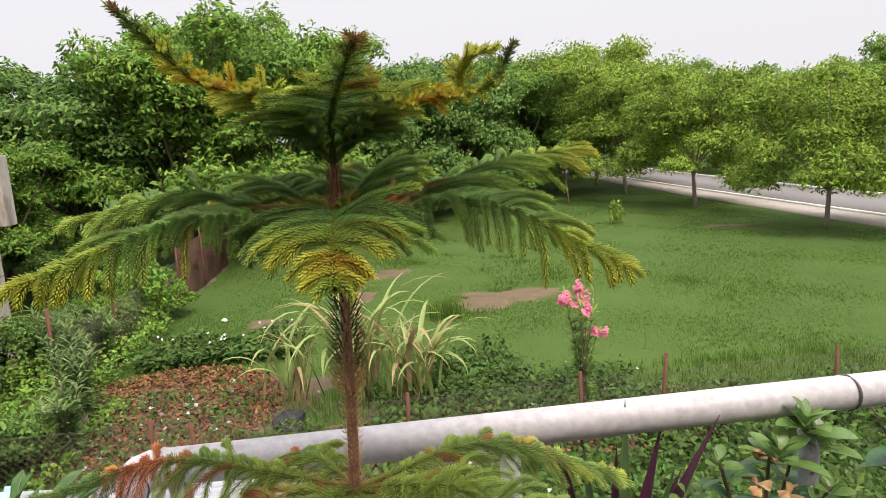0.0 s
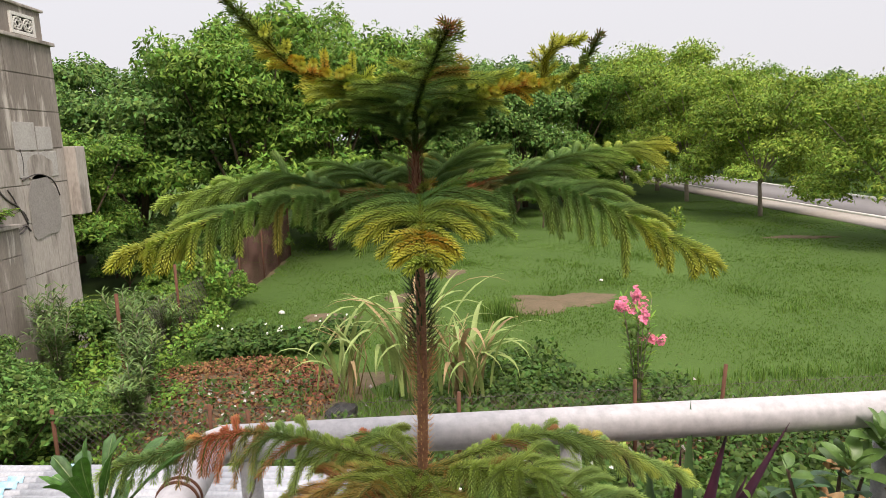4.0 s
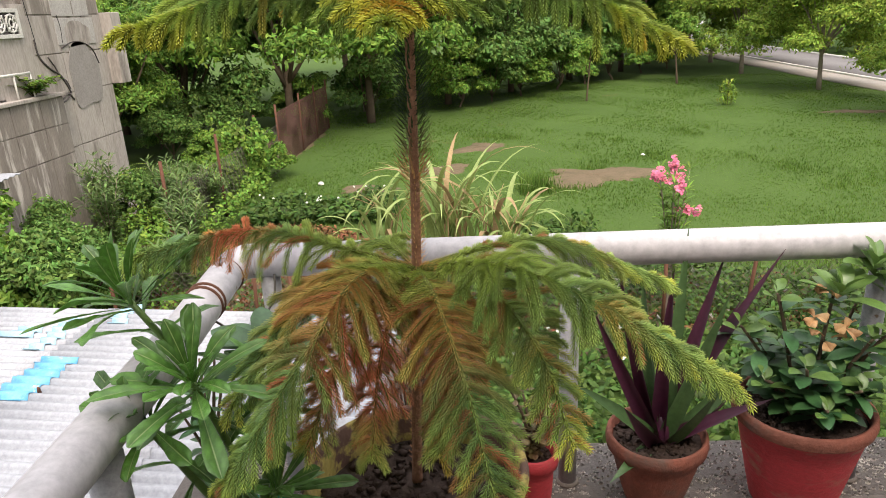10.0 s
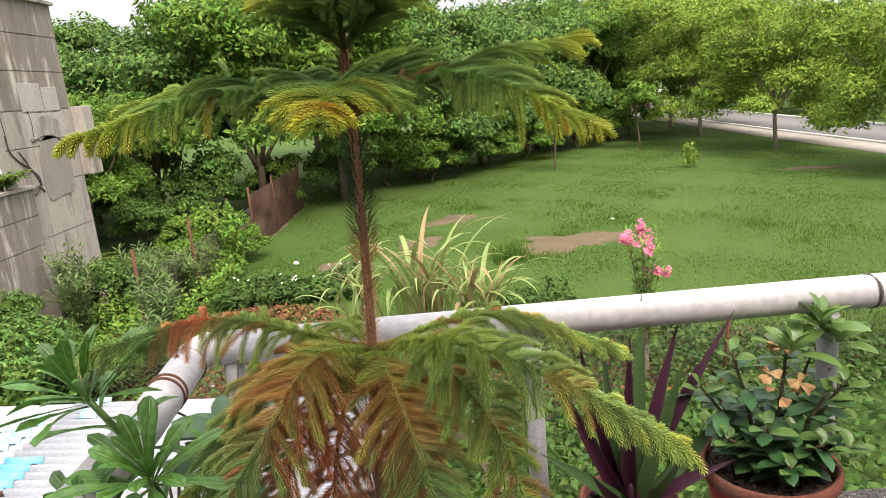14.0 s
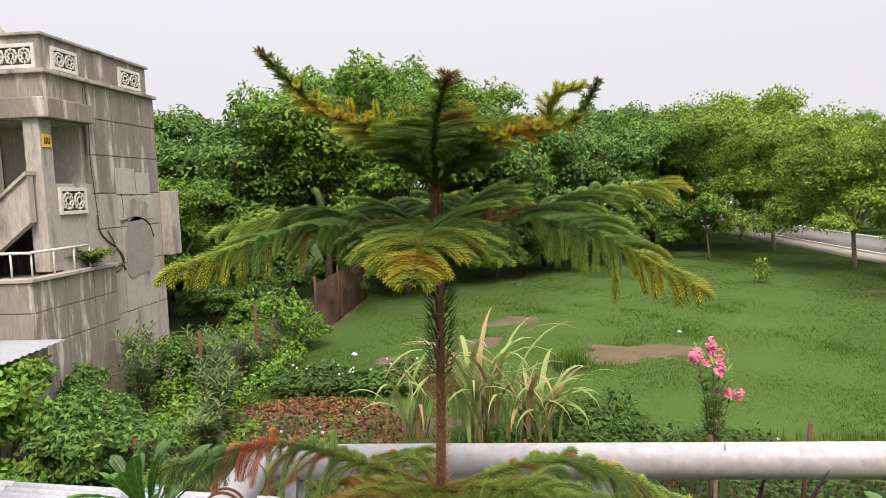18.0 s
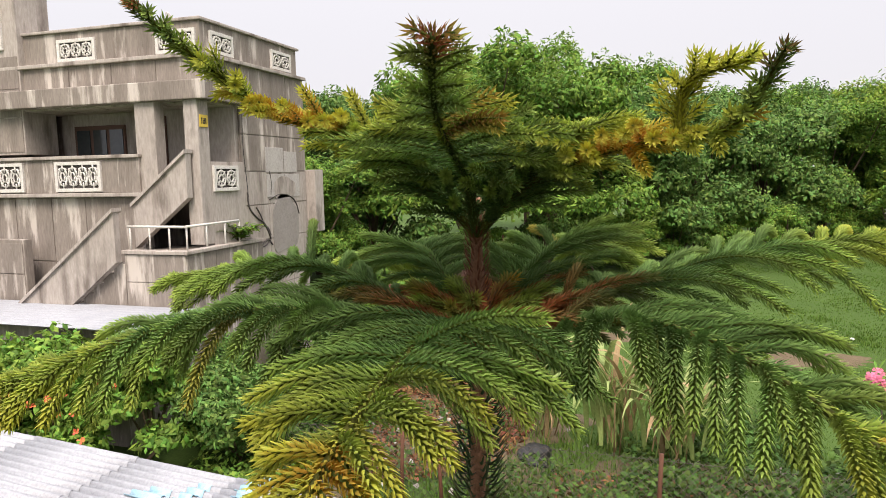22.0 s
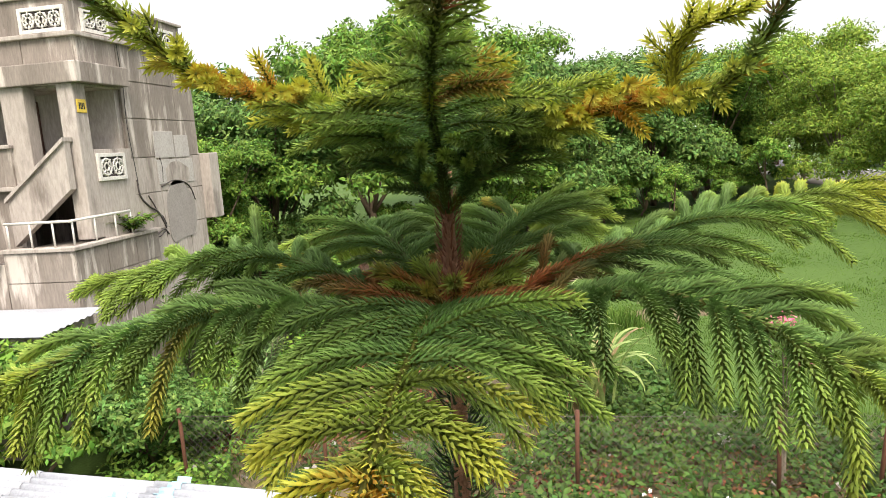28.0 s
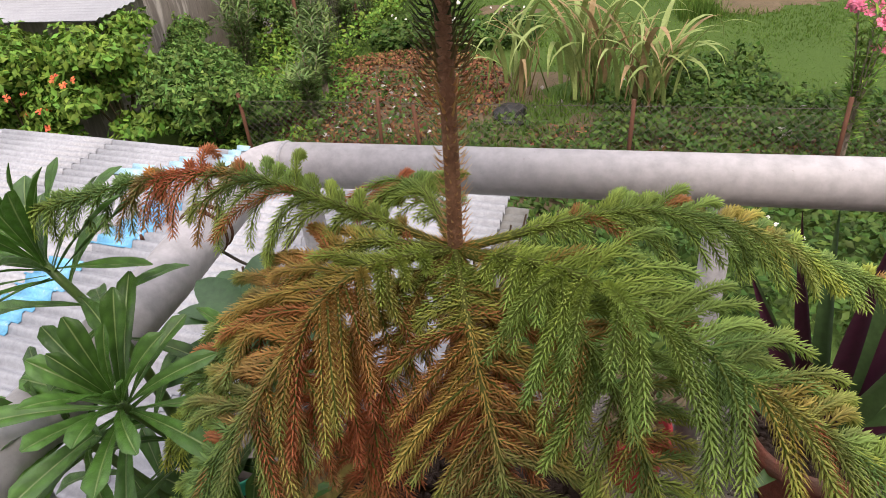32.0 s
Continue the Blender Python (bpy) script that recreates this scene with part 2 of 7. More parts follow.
M_PURP = mat("purple_leaf", (0.075, 0.012, 0.034), 0.38, (0.04, 0.012, 0.022), 20, 90, 0.8, island=0.3, spec=0.5)
M_CORDG = mat("boat_lily_green", (0.04, 0.09, 0.03), 0.4, (0.08, 0.16, 0.05), 20, 90, 0.8, island=0.3, spec=0.5)
M_PINK = mat("pink_petals", (0.80, 0.24, 0.34), 0.7, (0.70, 0.16, 0.28), 8, 40, island=0.25, trans=0.2)
M_CREAM = mat("dried_cream_flower", (0.55, 0.38, 0.19), 0.8, (0.50, 0.27, 0.10), 30, 90, island=0.2, trans=0.15)
M_CANE = mat("cane_leaf", (0.20, 0.31, 0.075), 0.6, (0.32, 0.38, 0.14), 2.5, 30, 0.9, island=0.4, trans=0.25)
M_WEED = mat("weed_leaf", (0.085, 0.155, 0.025), 0.6, (0.038, 0.078, 0.016), 1.5, 12, 0.8, island=0.5, trans=0.25, spec=0.2)
M_FENCEMESH = mat("brown_netting", (0.13, 0.065, 0.045), 0.9, (0.08, 0.04, 0.03), 3, 40, 0.8)
M_ORANGE = mat("orange_flower", (0.75, 0.20, 0.06), 0.7, (0.6, 0.12, 0.05), 9, 40, island=0.3)
M_WHITEF = mat("white_flower", (0.78, 0.78, 0.72), 0.7, (0.66, 0.68, 0.6), 9, 40)


# ---- builders ----
def part(name, bm, material, parent=None, label=""):
    me = bpy.data.meshes.new(name)
    if isinstance(bm, bmesh.types.BMesh):
        bm.to_mesh(me)
        bm.free()
    else:
        me = bm
    if not me.materials:
        me.materials.append(material)
    ob = new(name, me)
    ob.parent = parent
    if label:
        ob["label"] = label
    return ob


def thing(name, label, category, at=(0, 0, 0), group="", kind="", turn=0.0):
    e = new(name)
    e.empty_display_size = 0.05
    e.matrix_basis = pose(*at, 0, 0, turn)
    return tagged(e, label, category, group, kind)


def smooth(ob):
    for p in ob.data.polygons:
        p.use_smooth = True
    return ob


def np_mesh(name, verts, faces, colours=None, smooth_it=False):
    """A mesh from arrays: verts n x 3, faces m x k; colours n x 3 as the attribute tint."""
    verts, faces = np.asarray(verts, np.float32), np.asarray(faces, np.int32)
    me = bpy.data.meshes.new(name)
    m, k = faces.shape
    me.vertices.add(len(verts))
    me.vertices.foreach_set("co", verts.ravel())
    me.loops.add(m * k)
    me.loops.foreach_set("vertex_index", faces.ravel())
    me.polygons.add(m)
    me.polygons.foreach_set("loop_start", np.arange(0, m * k, k, dtype=np.int32))
    me.update(calc_edges=True)
    if colours is not None:
        a = me.attributes.new("tint", "FLOAT_COLOR", "POINT")
        a.data.foreach_set("color", np.c_[colours, np.ones(len(verts))].astype(np.float32).ravel())
    if smooth_it:
        me.polygons.foreach_set("use_smooth", np.ones(m, bool))
    me.validate()
    return me


def box_bm(x0, y0, z0, x1, y1, z1, bevel=0.0):
    bm = bmesh.new()
    bmesh.ops.create_cube(bm, size=1.0)
    bmesh.ops.scale(bm, vec=(x1 - x0, y1 - y0, z1 - z0), verts=bm.verts)
    bmesh.ops.translate(bm, vec=((x0 + x1) / 2, (y0 + y1) / 2, (z0 + z1) / 2), verts=bm.verts)
    if bevel:
        bmesh.ops.bevel(bm, geom=bm.edges[:], offset=bevel, segments=2, affect="EDGES", profile=0.6)
    return bm


def tube_np(points, radii, sides=8):
    """A tube through points: vertices and quads, closed at both ends by a collapsed ring."""
    pts = np.asarray(points, float)
    radii = np.asarray(radii, float) * np.ones(len(pts))
    tan = np.gradient(pts, axis=0)
    tan /= np.linalg.norm(tan, axis=1)[:, None] + 1e-9
    ref = np.array((0.0, 0.0, 1.0)) if abs(tan[0][2]) < 0.9 else np.array((1.0, 0.0, 0.0))
    a = np.linspace(0, 2 * np.pi, sides, endpoint=False)
    vs = []
    for p, t, r in zip(pts, tan, radii):
        u = np.cross(t, ref)
        u /= np.linalg.norm(u) + 1e-9
        w = np.cross(t, u)
        vs.append(p + r * (np.cos(a)[:, None] * u + np.sin(a)[:, None] * w))
    vs = [np.repeat(pts[:1], sides, 0)] + vs + [np.repeat(pts[-1:], sides, 0)]
    n = len(vs)
    v = np.concatenate(vs)
    i, j = np.meshgrid(np.arange(n - 1), np.arange(sides), indexing="ij")
    k = (j + 1) % sides
    f = np.stack([i * sides + j, i * sides + k, (i + 1) * sides + k, (i + 1) * sides + j], -1).reshape(-1, 4)
    return v, f


def join_np(pieces):
    vs, fs, o = [], [], 0
    for v, f in pieces:
        vs.append(v), fs.append(np.asarray(f) + o)
        o += len(v)
    return np.concatenate(vs), np.concatenate(fs)


def tube(name, points, radii, material, parent=None, sides=12, label=""):
    v, f = tube_np(points, radii, sides)
    return part(name, np_mesh(name, v, f, smooth_it=True), material, parent, label)


def curve3(points, n):
    """n points on a smooth curve through the given ones."""
    p = np.asarray(points, float)
    if len(p) == 2:
        return p[0] + (p[1] - p[0]) * np.linspace(0, 1, n)[:, None]
    d = np.r_[0, np.cumsum(np.linalg.norm(np.diff(p, axis=0), axis=1))]
    d /= d[-1]
    tg = np.gradient(p, d, axis=0)
    s = np.linspace(0, 1, n)
    k = np.clip(np.searchsorted(d, s, side="right") - 1, 0, len(p) - 2)
    h = (d[k + 1] - d[k])[:, None]
    u = ((s - d[k])[:, None]) / h
    return ((2 * u**3 - 3 * u**2 + 1) * p[k] + (u**3 - 2 * u**2 + u) * h * tg[k]
            + (-2 * u**3 + 3 * u**2) * p[k + 1] + (u**3 - u**2) * h * tg[k + 1])


def lathe_np(profile, sides=40, wobble=0.0, seed=1):
    """A turned body from (radius, height) pairs."""
    rg = np.random.default_rng(seed)
    a = np.linspace(0, 2 * np.pi, sides, endpoint=False)
    ph = rg.random(3) * 6.28
    w = 1 + wobble * (np.sin(2 * a + ph[0]) + 0.6 * np.sin(3 * a + ph[1]) + 0.4 * np.sin(7 * a + ph[2]))
    v = np.concatenate([np.c_[r * w * np.cos(a), r * w * np.sin(a), np.full(sides, z)] for r, z in profile])
    n = len(profile)
    i, j = np.meshgrid(np.arange(n - 1), np.arange(sides), indexing="ij")
    k = (j + 1) % sides
    f = np.stack([i * sides + j, i * sides + k, (i + 1) * sides + k, (i + 1) * sides + j], -1).reshape(-1, 4)
    return v, f


def unit(v):
    return v / (np.linalg.norm(v, axis=-1, keepdims=True) + 1e-9)


# ---- ground, lawn, road ----
GZ = -3.0


def sheet(name, material, x0, y0, x1, y1, z, step, bumpy=0.0, outline=None, kind="structure", label="", cat=""):
    """A ground sheet, gently uneven; outline(x, y) true where it is kept."""
    xs, ys = np.arange(x0, x1 + step / 2, step), np.arange(y0, y1 + step / 2, step)
    gx, gy = np.meshgrid(xs, ys, indexing="ij")
    gz = np.full_like(gx, z)
    if bumpy:
        gz += bumpy * (np.sin(gx * 0.9 + 0.3 * gy) * np.sin(gy * 0.7 - 1.1) + 0.5 * np.sin(gx * 2.3) * np.sin(gy * 1.9 + 0.5))
    nx, ny = gx.shape
    i, j = np.meshgrid(np.arange(nx - 1), np.arange(ny - 1), indexing="ij")
    f = np.stack([i * ny + j, (i + 1) * ny + j, (i + 1) * ny + j + 1, i * ny + j + 1], -1).reshape(-1, 4)
    if outline:
        c = np.stack([gx.ravel(), gy.ravel()], 1)[f].mean(1)
        f = f[np.array([outline(a, b) for a, b in c])]
    ob = part(name, np_mesh(name, np.c_[gx.ravel(), gy.ravel(), gz.ravel()], f, smooth_it=True), material)
    return tagged(ob, label, cat, kind=kind)


sheet("ground", M_LAWN, -400, -100, 400, 900, GZ - 0.06, 50, label="green grassy ground reaching to the far trees", cat="ground")
sheet("lawn", M_LAWN, -24, 3, 34, 62, GZ, 0.5, 0.025, label="wide mown green lawn with worn patches", cat="lawn")


def patch(name, cx, cy, rx, ry, z, material, label, seed, cat="soil", rough=0.42, turn=0.0):
    rg = np.random.default_rng(seed)
    n = 48
    a = np.linspace(0, 2 * np.pi, n, endpoint=False)
    ph = rg.random(5) * 6.28
    w = 1 + rough * sum(np.sin((k + 2) * a + ph[k]) / (k + 1.5) for k in range(5))
    rings = []
    for s, dz in ((0.02, 0.03), (0.4, 0.025), (0.75, 0.015), (1.0, -0.035)):
        e = w * (1 + 0.09 * rg.standard_normal(n) * (s > 0.7))
        x, y = rx * s * e * np.cos(a), ry * s * e * np.sin(a)
        c, q = math.cos(turn), math.sin(turn)
        rings.append(np.c_[cx + x * c - y * q, cy + x * q + y * c, np.full(n, z + dz) + 0.006 * rg.standard_normal(n) * (s < 1)])
    v = np.concatenate(rings)
    i, j = np.meshgrid(np.arange(3), np.arange(n), indexing="ij")
    k = (j + 1) % n
    f = np.stack([i * n + j, (i + 1) * n + j, (i + 1) * n + k, i * n + k], -1).reshape(-1, 4)
    return tagged(part(name, np_mesh(name, v, f, smooth_it=True), material), label, cat, kind="structure")


patch("bare_patch", 3.4, 18.2, 1.55, 1.15, GZ + 0.02, M_SOIL, "bare brown earth patch worn in the lawn", 3)
patch("bare_patch", 0.4, 22.8, 0.95, 0.8, GZ + 0.02, M_SOIL, "small bare brown earth patch in the lawn", 4)
patch("bare_patch", -0.7, 19.6, 0.9, 0.6, GZ + 0.02, M_SOIL, "thin trodden earth patch in the lawn", 5)
patch("bare_patch", -2.7, 17.6, 0.8, 0.5, GZ + 0.02, M_SOIL, "thin trodden earth patch in the lawn", 6)
patch("bare_patch", -6.6, 24.5, 1.2, 2.6, GZ + 0.02, M_SOIL, "bare shaded earth under the trees", 7)
patch("litter_bed", -4.1, 11.8, 2.4, 2.6, GZ + 0.05, M_SOIL, "earth bed under red-brown leaf litter", 8, "garden bed")
patch("garden_strip", 1.6, 9.6, 5.2, 1.5, GZ + 0.03, M_SOIL, "weedy earth strip along the wire fence", 9, "garden bed")
patch("bare_patch", 15.2, 26.9, 1.3, 0.35, GZ + 0.02, M_SOIL, "thin bare earth streak near the roadside trees", 10, turn=-0.5)


def strip(name, pts, half, z0, z1, material, label, cat):
    """A slab along a line of points: a road or a pavement with its real thickness."""
    c = curve3(pts, 40)
    t = unit(np.gradient(c, axis=0))
    nrm = np.c_[-t[:, 1], t[:, 0], np.zeros(len(t))]
    v = np.concatenate([c + nrm * half + (0, 0, z1), c - nrm * half + (0, 0, z1), c - nrm * half + (0, 0, z0), c + nrm * half + (0, 0, z0)])
    n = len(c)
    f = []
    for a, b in ((0, 1), (1, 2), (2, 3), (3, 0)):
        for i in range(n - 1):
            f.append((a * n + i, a * n + i + 1, b * n + i + 1, b * n + i))
    me = np_mesh(name, v, f)
    bm = bmesh.new()
    bm.from_mesh(me)
    bmesh.ops.recalc_face_normals(bm, faces=bm.faces)
    return tagged(part(name, bm, material), label, cat, kind="structure")


ROAD = [(27, -30, GZ), (24.6, 10, GZ), (23.6, 36, GZ), (23.8, 62, GZ), (28, 95, GZ), (43, 140, GZ)]
strip("road", ROAD, 2.5, -0.05, 0.03, M_ROAD, "grey asphalt road beyond the lawn", "road")
for off, nm in ((-2.62, "kerb"), (2.62, "kerb")):
    c = curve3(ROAD, 12)
    t = unit(np.gradient(c, axis=0))
    strip(nm, c + off * np.c_[t[:, 1], -t[:, 0], 0 * t[:, 2]], 0.1, -0.05, 0.12, M_WHITE, "pale concrete kerb along the road", "kerb")
c = curve3(ROAD, 12)
t = unit(np.gradient(c, axis=0))
strip("pavement", c - 3.8 * np.c_[t[:, 1], -t[:, 0], 0 * t[:, 2]], 0.95, -0.05, 0.06, M_PAVE, "pale paved verge beside the road", "pavement")

# ---- terrace and railing ----
LZ = 0.1
tagged(part("terrace_floor", box_bm(-0.75, -4.0, -0.25, 4.2, 1.47, 0.0, 0.004), M_CURB), "dark damp cement terrace floor", "floor", kind="structure")
ledge = tagged(part("terrace_ledge", box_bm(-0.75, 1.47, -0.35, 4.2, 1.86, LZ, 0.012), M_CHIP), "raised stone-chip ledge along the terrace edge", "ledge", kind="structure")
tagged(part("terrace_ledge_side", box_bm(-0.86, -4.0, -0.35, -0.75, 1.86, LZ, 0.01), M_CHIP), "narrow stone-chip ledge under the side railing", "ledge", kind="structure")
tagged(part("terrace_wall", box_bm(-0.84, -4.0, -3.3, 4.2, 1.8, -0.35), M_CONC), "rough concrete house wall below the terrace", "wall", kind="structure")
# added wall, never in view: cuts the sky light from behind
tagged(part("house_wall", box_bm(-0.84, -1.65, 0.0, 4.2, -1.4, 3.0), M_CONC2), "unseen plain pale wall added behind the terrace to block light", "wall", kind="structure")
# added slab, out of view: keeps sun and sky off the terrace
tagged(part("roof_slab", box_bm(-1.3, -1.9, 3.0, 4.5, -0.42, 3.14), M_CONC2), "unseen plain slab added above the terrace to shade it", "roof", kind="structure")
tagged(part("cement_strip", box_bm(-0.74, 1.462, LZ - 0.05, 4.2, 1.578, LZ + 0.004, 0.006), M_CURB), "smooth wet cement edge before the stone chips", "ledge", kind="structure")
rg = np.random.default_rng(5)
pcs = []
for _ in range(4200):
    x = rg.uniform(-0.7, 2.4)
    y = rg.uniform(1.575 + 0.012 * math.sin(9 * x) + 0.01 * rg.standard_normal(), 1.85)
    r = rg.uniform(0.003, 0.0105)
    k = 5
    a = np.linspace(0, 2 * np.pi, k, endpoint=False) + rg.random() * 6
    rr = r * rg.uniform(0.6, 1.2, k)
    ring = np.c_[x + rr * np.cos(a), y + rr * np.sin(a) * 0.8, np.full(k, LZ - 0.001)]
    top = np.c_[x + 0.6 * rr * np.cos(a), y + 0.5 * rr * np.sin(a), np.full(k, LZ + r * 0.45)]
    vv = np.concatenate([ring, top, [(x, y, LZ + r * 0.5)]])
    ff = [(i, (i + 1) % k, k + (i + 1) % k, k + i) for i in range(k)] + [(k + i, k + (i + 1) % k, 2 * k, 2 * k) for i in range(k)]
    pcs.append((vv, ff))
vv, ff = join_np(pcs)
chips = part("stone_chip", np_mesh("stone_chip", vv, ff), M_PEBBLE, ledge)
chips["kind"] = "stuff"

PR, RY, RZ = 0.046, 1.665, 0.846
rail = thing("pipe_railing", "grey painted steel pipe railing with rust specks round the terrace", "railing", (0, 0, LZ))


def rel(p):
    return np.asarray(p, float) - (0, 0, LZ)


tube("top_rail", rel([(-0.50, RY, RZ), (1.0, RY, RZ), (2.6, RY, RZ), (4.2, RY, RZ)]), PR, M_PIPE, rail, 24)
tube("corner_bend", rel([(-0.50, RY, RZ), (-0.525, RY - 0.004, RZ), (-0.548, RY - 0.02, RZ - 0.003), (-0.562, RY - 0.045, RZ - 0.008), (-0.566, RY - 0.07, RZ - 0.014)]), PR * 1.04, M_PIPE, rail, 24)
tube("side_rail", rel([(-0.566, RY - 0.07, RZ - 0.014), (-0.566, 1.3, RZ - 0.035), (-0.566, 0.4, RZ - 0.05), (-0.566, -3.9, RZ - 0.05)]), PR, M_PIPE, rail, 24)
for y, dz in ((RY - 0.072, -0.014), (RY - 0.215, -0.023), (RY - 0.235, -0.024)):
    ob = tube("weld_seam", rel([(-0.566, y - 0.004, RZ + dz), (-0.566, y, RZ + dz), (-0.566, y + 0.004, RZ + dz)]), (PR + 0.001, PR + 0.004, PR + 0.001), M_RUST, rail, 24)
tube("weld_seam", rel([(-0.505, RY, RZ), (-0.50, RY, RZ), (-0.495, RY, RZ)]), (PR + 0.001, PR + 0.003, PR + 0.001), M_POST, rail, 24)
for x in (-0.47, 0.35, 1.17, 1.99, 2.81, 3.63):
    tube("rail_post", rel([(x, RY, LZ), (x, RY, 0.4), (x, RY, RZ - PR * 0.7)]), 0.027, M_POST, rail, 18)
    tube("post_foot", rel([(x, RY, LZ), (x, RY, LZ + 0.006), (x, RY, LZ + 0.012)]), (0.034, 0.034, 0.028), M_CURB, rail, 18)
for y in (0.92, 0.1, -0.72, -1.54):
    tube("rail_post", rel([(-0.566, y, LZ), (-0.566, y, 0.4), (-0.566, y, RZ - 0.05 - PR * 0.7)]), 0.034, M_POST, rail, 18)
tube("loose_wire", rel(curve3([(-0.56, RY - 0.22, RZ - 0.07), (-0.5, RY - 0.2, RZ - 0.12), (-0.44, RY - 0.1, RZ - 0.08), (-0.45, RY - 0.02, RZ - 0.02), (-0.47, RY, RZ - 0.2)], 24)), 0.003, M_WIRE, rail, 6, "grey cable looped round the rail corner")
tube("wire_wrap", rel([(1.27, RY - 0.002, RZ), (1.272, RY, RZ), (1.276, RY, RZ), (1.278, RY, RZ)]), (PR, PR + 0.003, PR + 0.003, PR), M_WIRE, rail, 24)

# ---- corrugated roof below the terrace ----
roof = thing("tin_roof", "white corrugated metal roof with blue painted sheet laps, below the railing", "roof", (0, 0, -0.5))
RX0, RX1, RYN, RYF = -5.6, -0.43, -1.0, 4.2


def roof_z(x, y):
    return 0.02 * (x + 0.43) * 0.0 + 0.045 * (RYF - y) - 0.0


def roof_sheet(name, x0, x1, lift, mats, yn=None, yf=None, skew=0.12):
    """A corrugated sheet whose ridges run along x."""
    pitch = 0.088
    yn, yf = yn if yn is not None else RYN, yf if yf is not None else RYF
    ys = np.arange(yn, yf, pitch / 8)
    prof = 0.015 * np.clip(np.cos(2 * np.pi * ys / pitch) * 1.6, -1, 1)
    vs = []
    for x in (x0, x1):
        vs.append(np.c_[np.full(len(ys), x), ys - skew * (x - RX1), prof + roof_z(x, ys) + lift])
    for x in (x1, x0):
        vs.append(np.c_[np.full(len(ys), x), ys - skew * (x - RX1), prof + roof_z(x, ys) + lift - 0.004])
    n = len(ys)
    f = []
    for a in range(4):
        b = (a + 1) % 4
        f += [(a * n + i, b * n + i, b * n + i + 1, a * n + i + 1) for i in range(n - 1)]
    return part(name, np_mesh(name, np.concatenate(vs), f, smooth_it=True), mats, roof)


edges = [-0.43, -1.45, -2.5, -3.55, -4.6, -5.65]
for k in range(5):
    roof_sheet("roof_sheet", edges[k + 1] - 0.1, edges[k], 0.006 * (k % 2), M_TIN)
rg = np.random.default_rng(11)
for lap_x, y0, y1, wide, ma in ((-2.48, 2.85, 3.32, 0.2, M_BLUE), (-2.42, 3.95, 4.18, 0.09, M_PALEBLUE), (-2.74, 3.5, 3.88, 0.11, M_PALEBLUE), (-2.98, 3.68, 3.76, 0.2, M_PALEBLUE), (-3.2, 1.0, 2.5, 0.1, M_PALEBLUE), (-2.6, 1.4, 2.6, 0.2, M_BLUE)):
    for y in np.arange(math.floor(y0 / 0.088) * 0.088, y1, 0.088):
        x = lap_x + 0.55 * (y - y0) * (ma is M_BLUE) * 0.0 + rg.uniform(-0.03, 0.03)
        roof_sheet("painted_lap", x - wide * rg.uniform(0.5, 0.8), x + wide * rg.uniform(0.4, 0.7), 0.0125, ma, y, y + 0.0905)
roof_sheet("old_sheet", -0.75, -0.31, -0.06, M_OLDTIN, 0.5, 3.9)
for k in range(14):
    x, y = rg.uniform(-4.5, -0.6), rg.uniform(0.5, 4.1)
    z = roof_z(x, y) + 0.014
    tube("roof_screw", [(x, y - 0.12 * (x - RX1), z), (x, y - 0.12 * (x - RX1), z + 0.03), (x, y - 0.12 * (x - RX1), z + 0.036)], (0.012, 0.008, 0.008), M_RUST, roof, 8)
part("roof_edge_shadow_board", box_bm(RX0, RYF - 0.35 - 0.1, -0.14, RX1 - 0.04, RYF - 0.28 - 0.1, -0.02), M_RUST, roof).name = "purlin"
tagged(part("shed_wall", box_bm(-5.3, -1.0, -3.1, -0.9, 3.2, -0.66), M_CONC), "rough shed wall under the tin roof", "wall", kind="structure")


# ---- foliage builders ----
def leaf_cards(centres, normals, size, rg, bend=0.25, aspect=0.6, droop=0.0):
    """Small bent leaves: five points each, two quads folded on the midrib."""
    n = len(centres)
    nr = unit(normals + 0.55 * rg.standard_normal((n, 3)))
    d = unit(np.cross(nr, unit(rg.standard_normal((n, 3)))))
    d[:, 2] -= droop
    d = unit(d)
    s = np.cross(nr, d)
    L = size * rg.uniform(0.65, 1.35, n)[:, None]
    W = L * aspect * 0.5
    up = nr * L * bend * 0.3
    a = centres - d * L * 0.5
    b = centres + d * L * 0.5 - nr * L * bend * 0.4
    v = np.stack([a, centres + s * W + up - nr * 0.12 * L, b, centres - s * W + up - nr * 0.12 * L, centres + up * 0.6], 1)
    o = np.arange(n)[:, None] * 5
    f = np.concatenate([o + (0, 1, 4), o + (1, 2, 4), o + (2, 3, 4), o + (3, 0, 4)])
    return v.reshape(-1, 3), f


def crown_points(rg, lumps, per, flat=0.75):
    """Points spread in lumpy shells round lump centres (x, y, z, r)."""
    cs, ns = [], []
    for x, y, z, r in lumps:
        u = unit(rg.standard_normal((per, 3)))
        u[:, 2] = np.where(u[:, 2] < -0.35, -u[:, 2] * 0.5, u[:, 2])
        rad = r * (0.55 + 0.5 * rg.random(per) ** 0.6) * (1 + 0.18 * np.sin(5 * u[:, 0] + 3 * u[:, 1] + x) + 0.15 * np.sin(9 * u[:, 2] + 7 * u[:, 1] + y))
        cs.append(np.array((x, y, z)) + u * rad[:, None] * (1, 1, flat))
        ns.append(unit(u * (1, 1, 1.2) + (0, 0, 0.35)))
    return np.concatenate(cs), np.concatenate(ns)


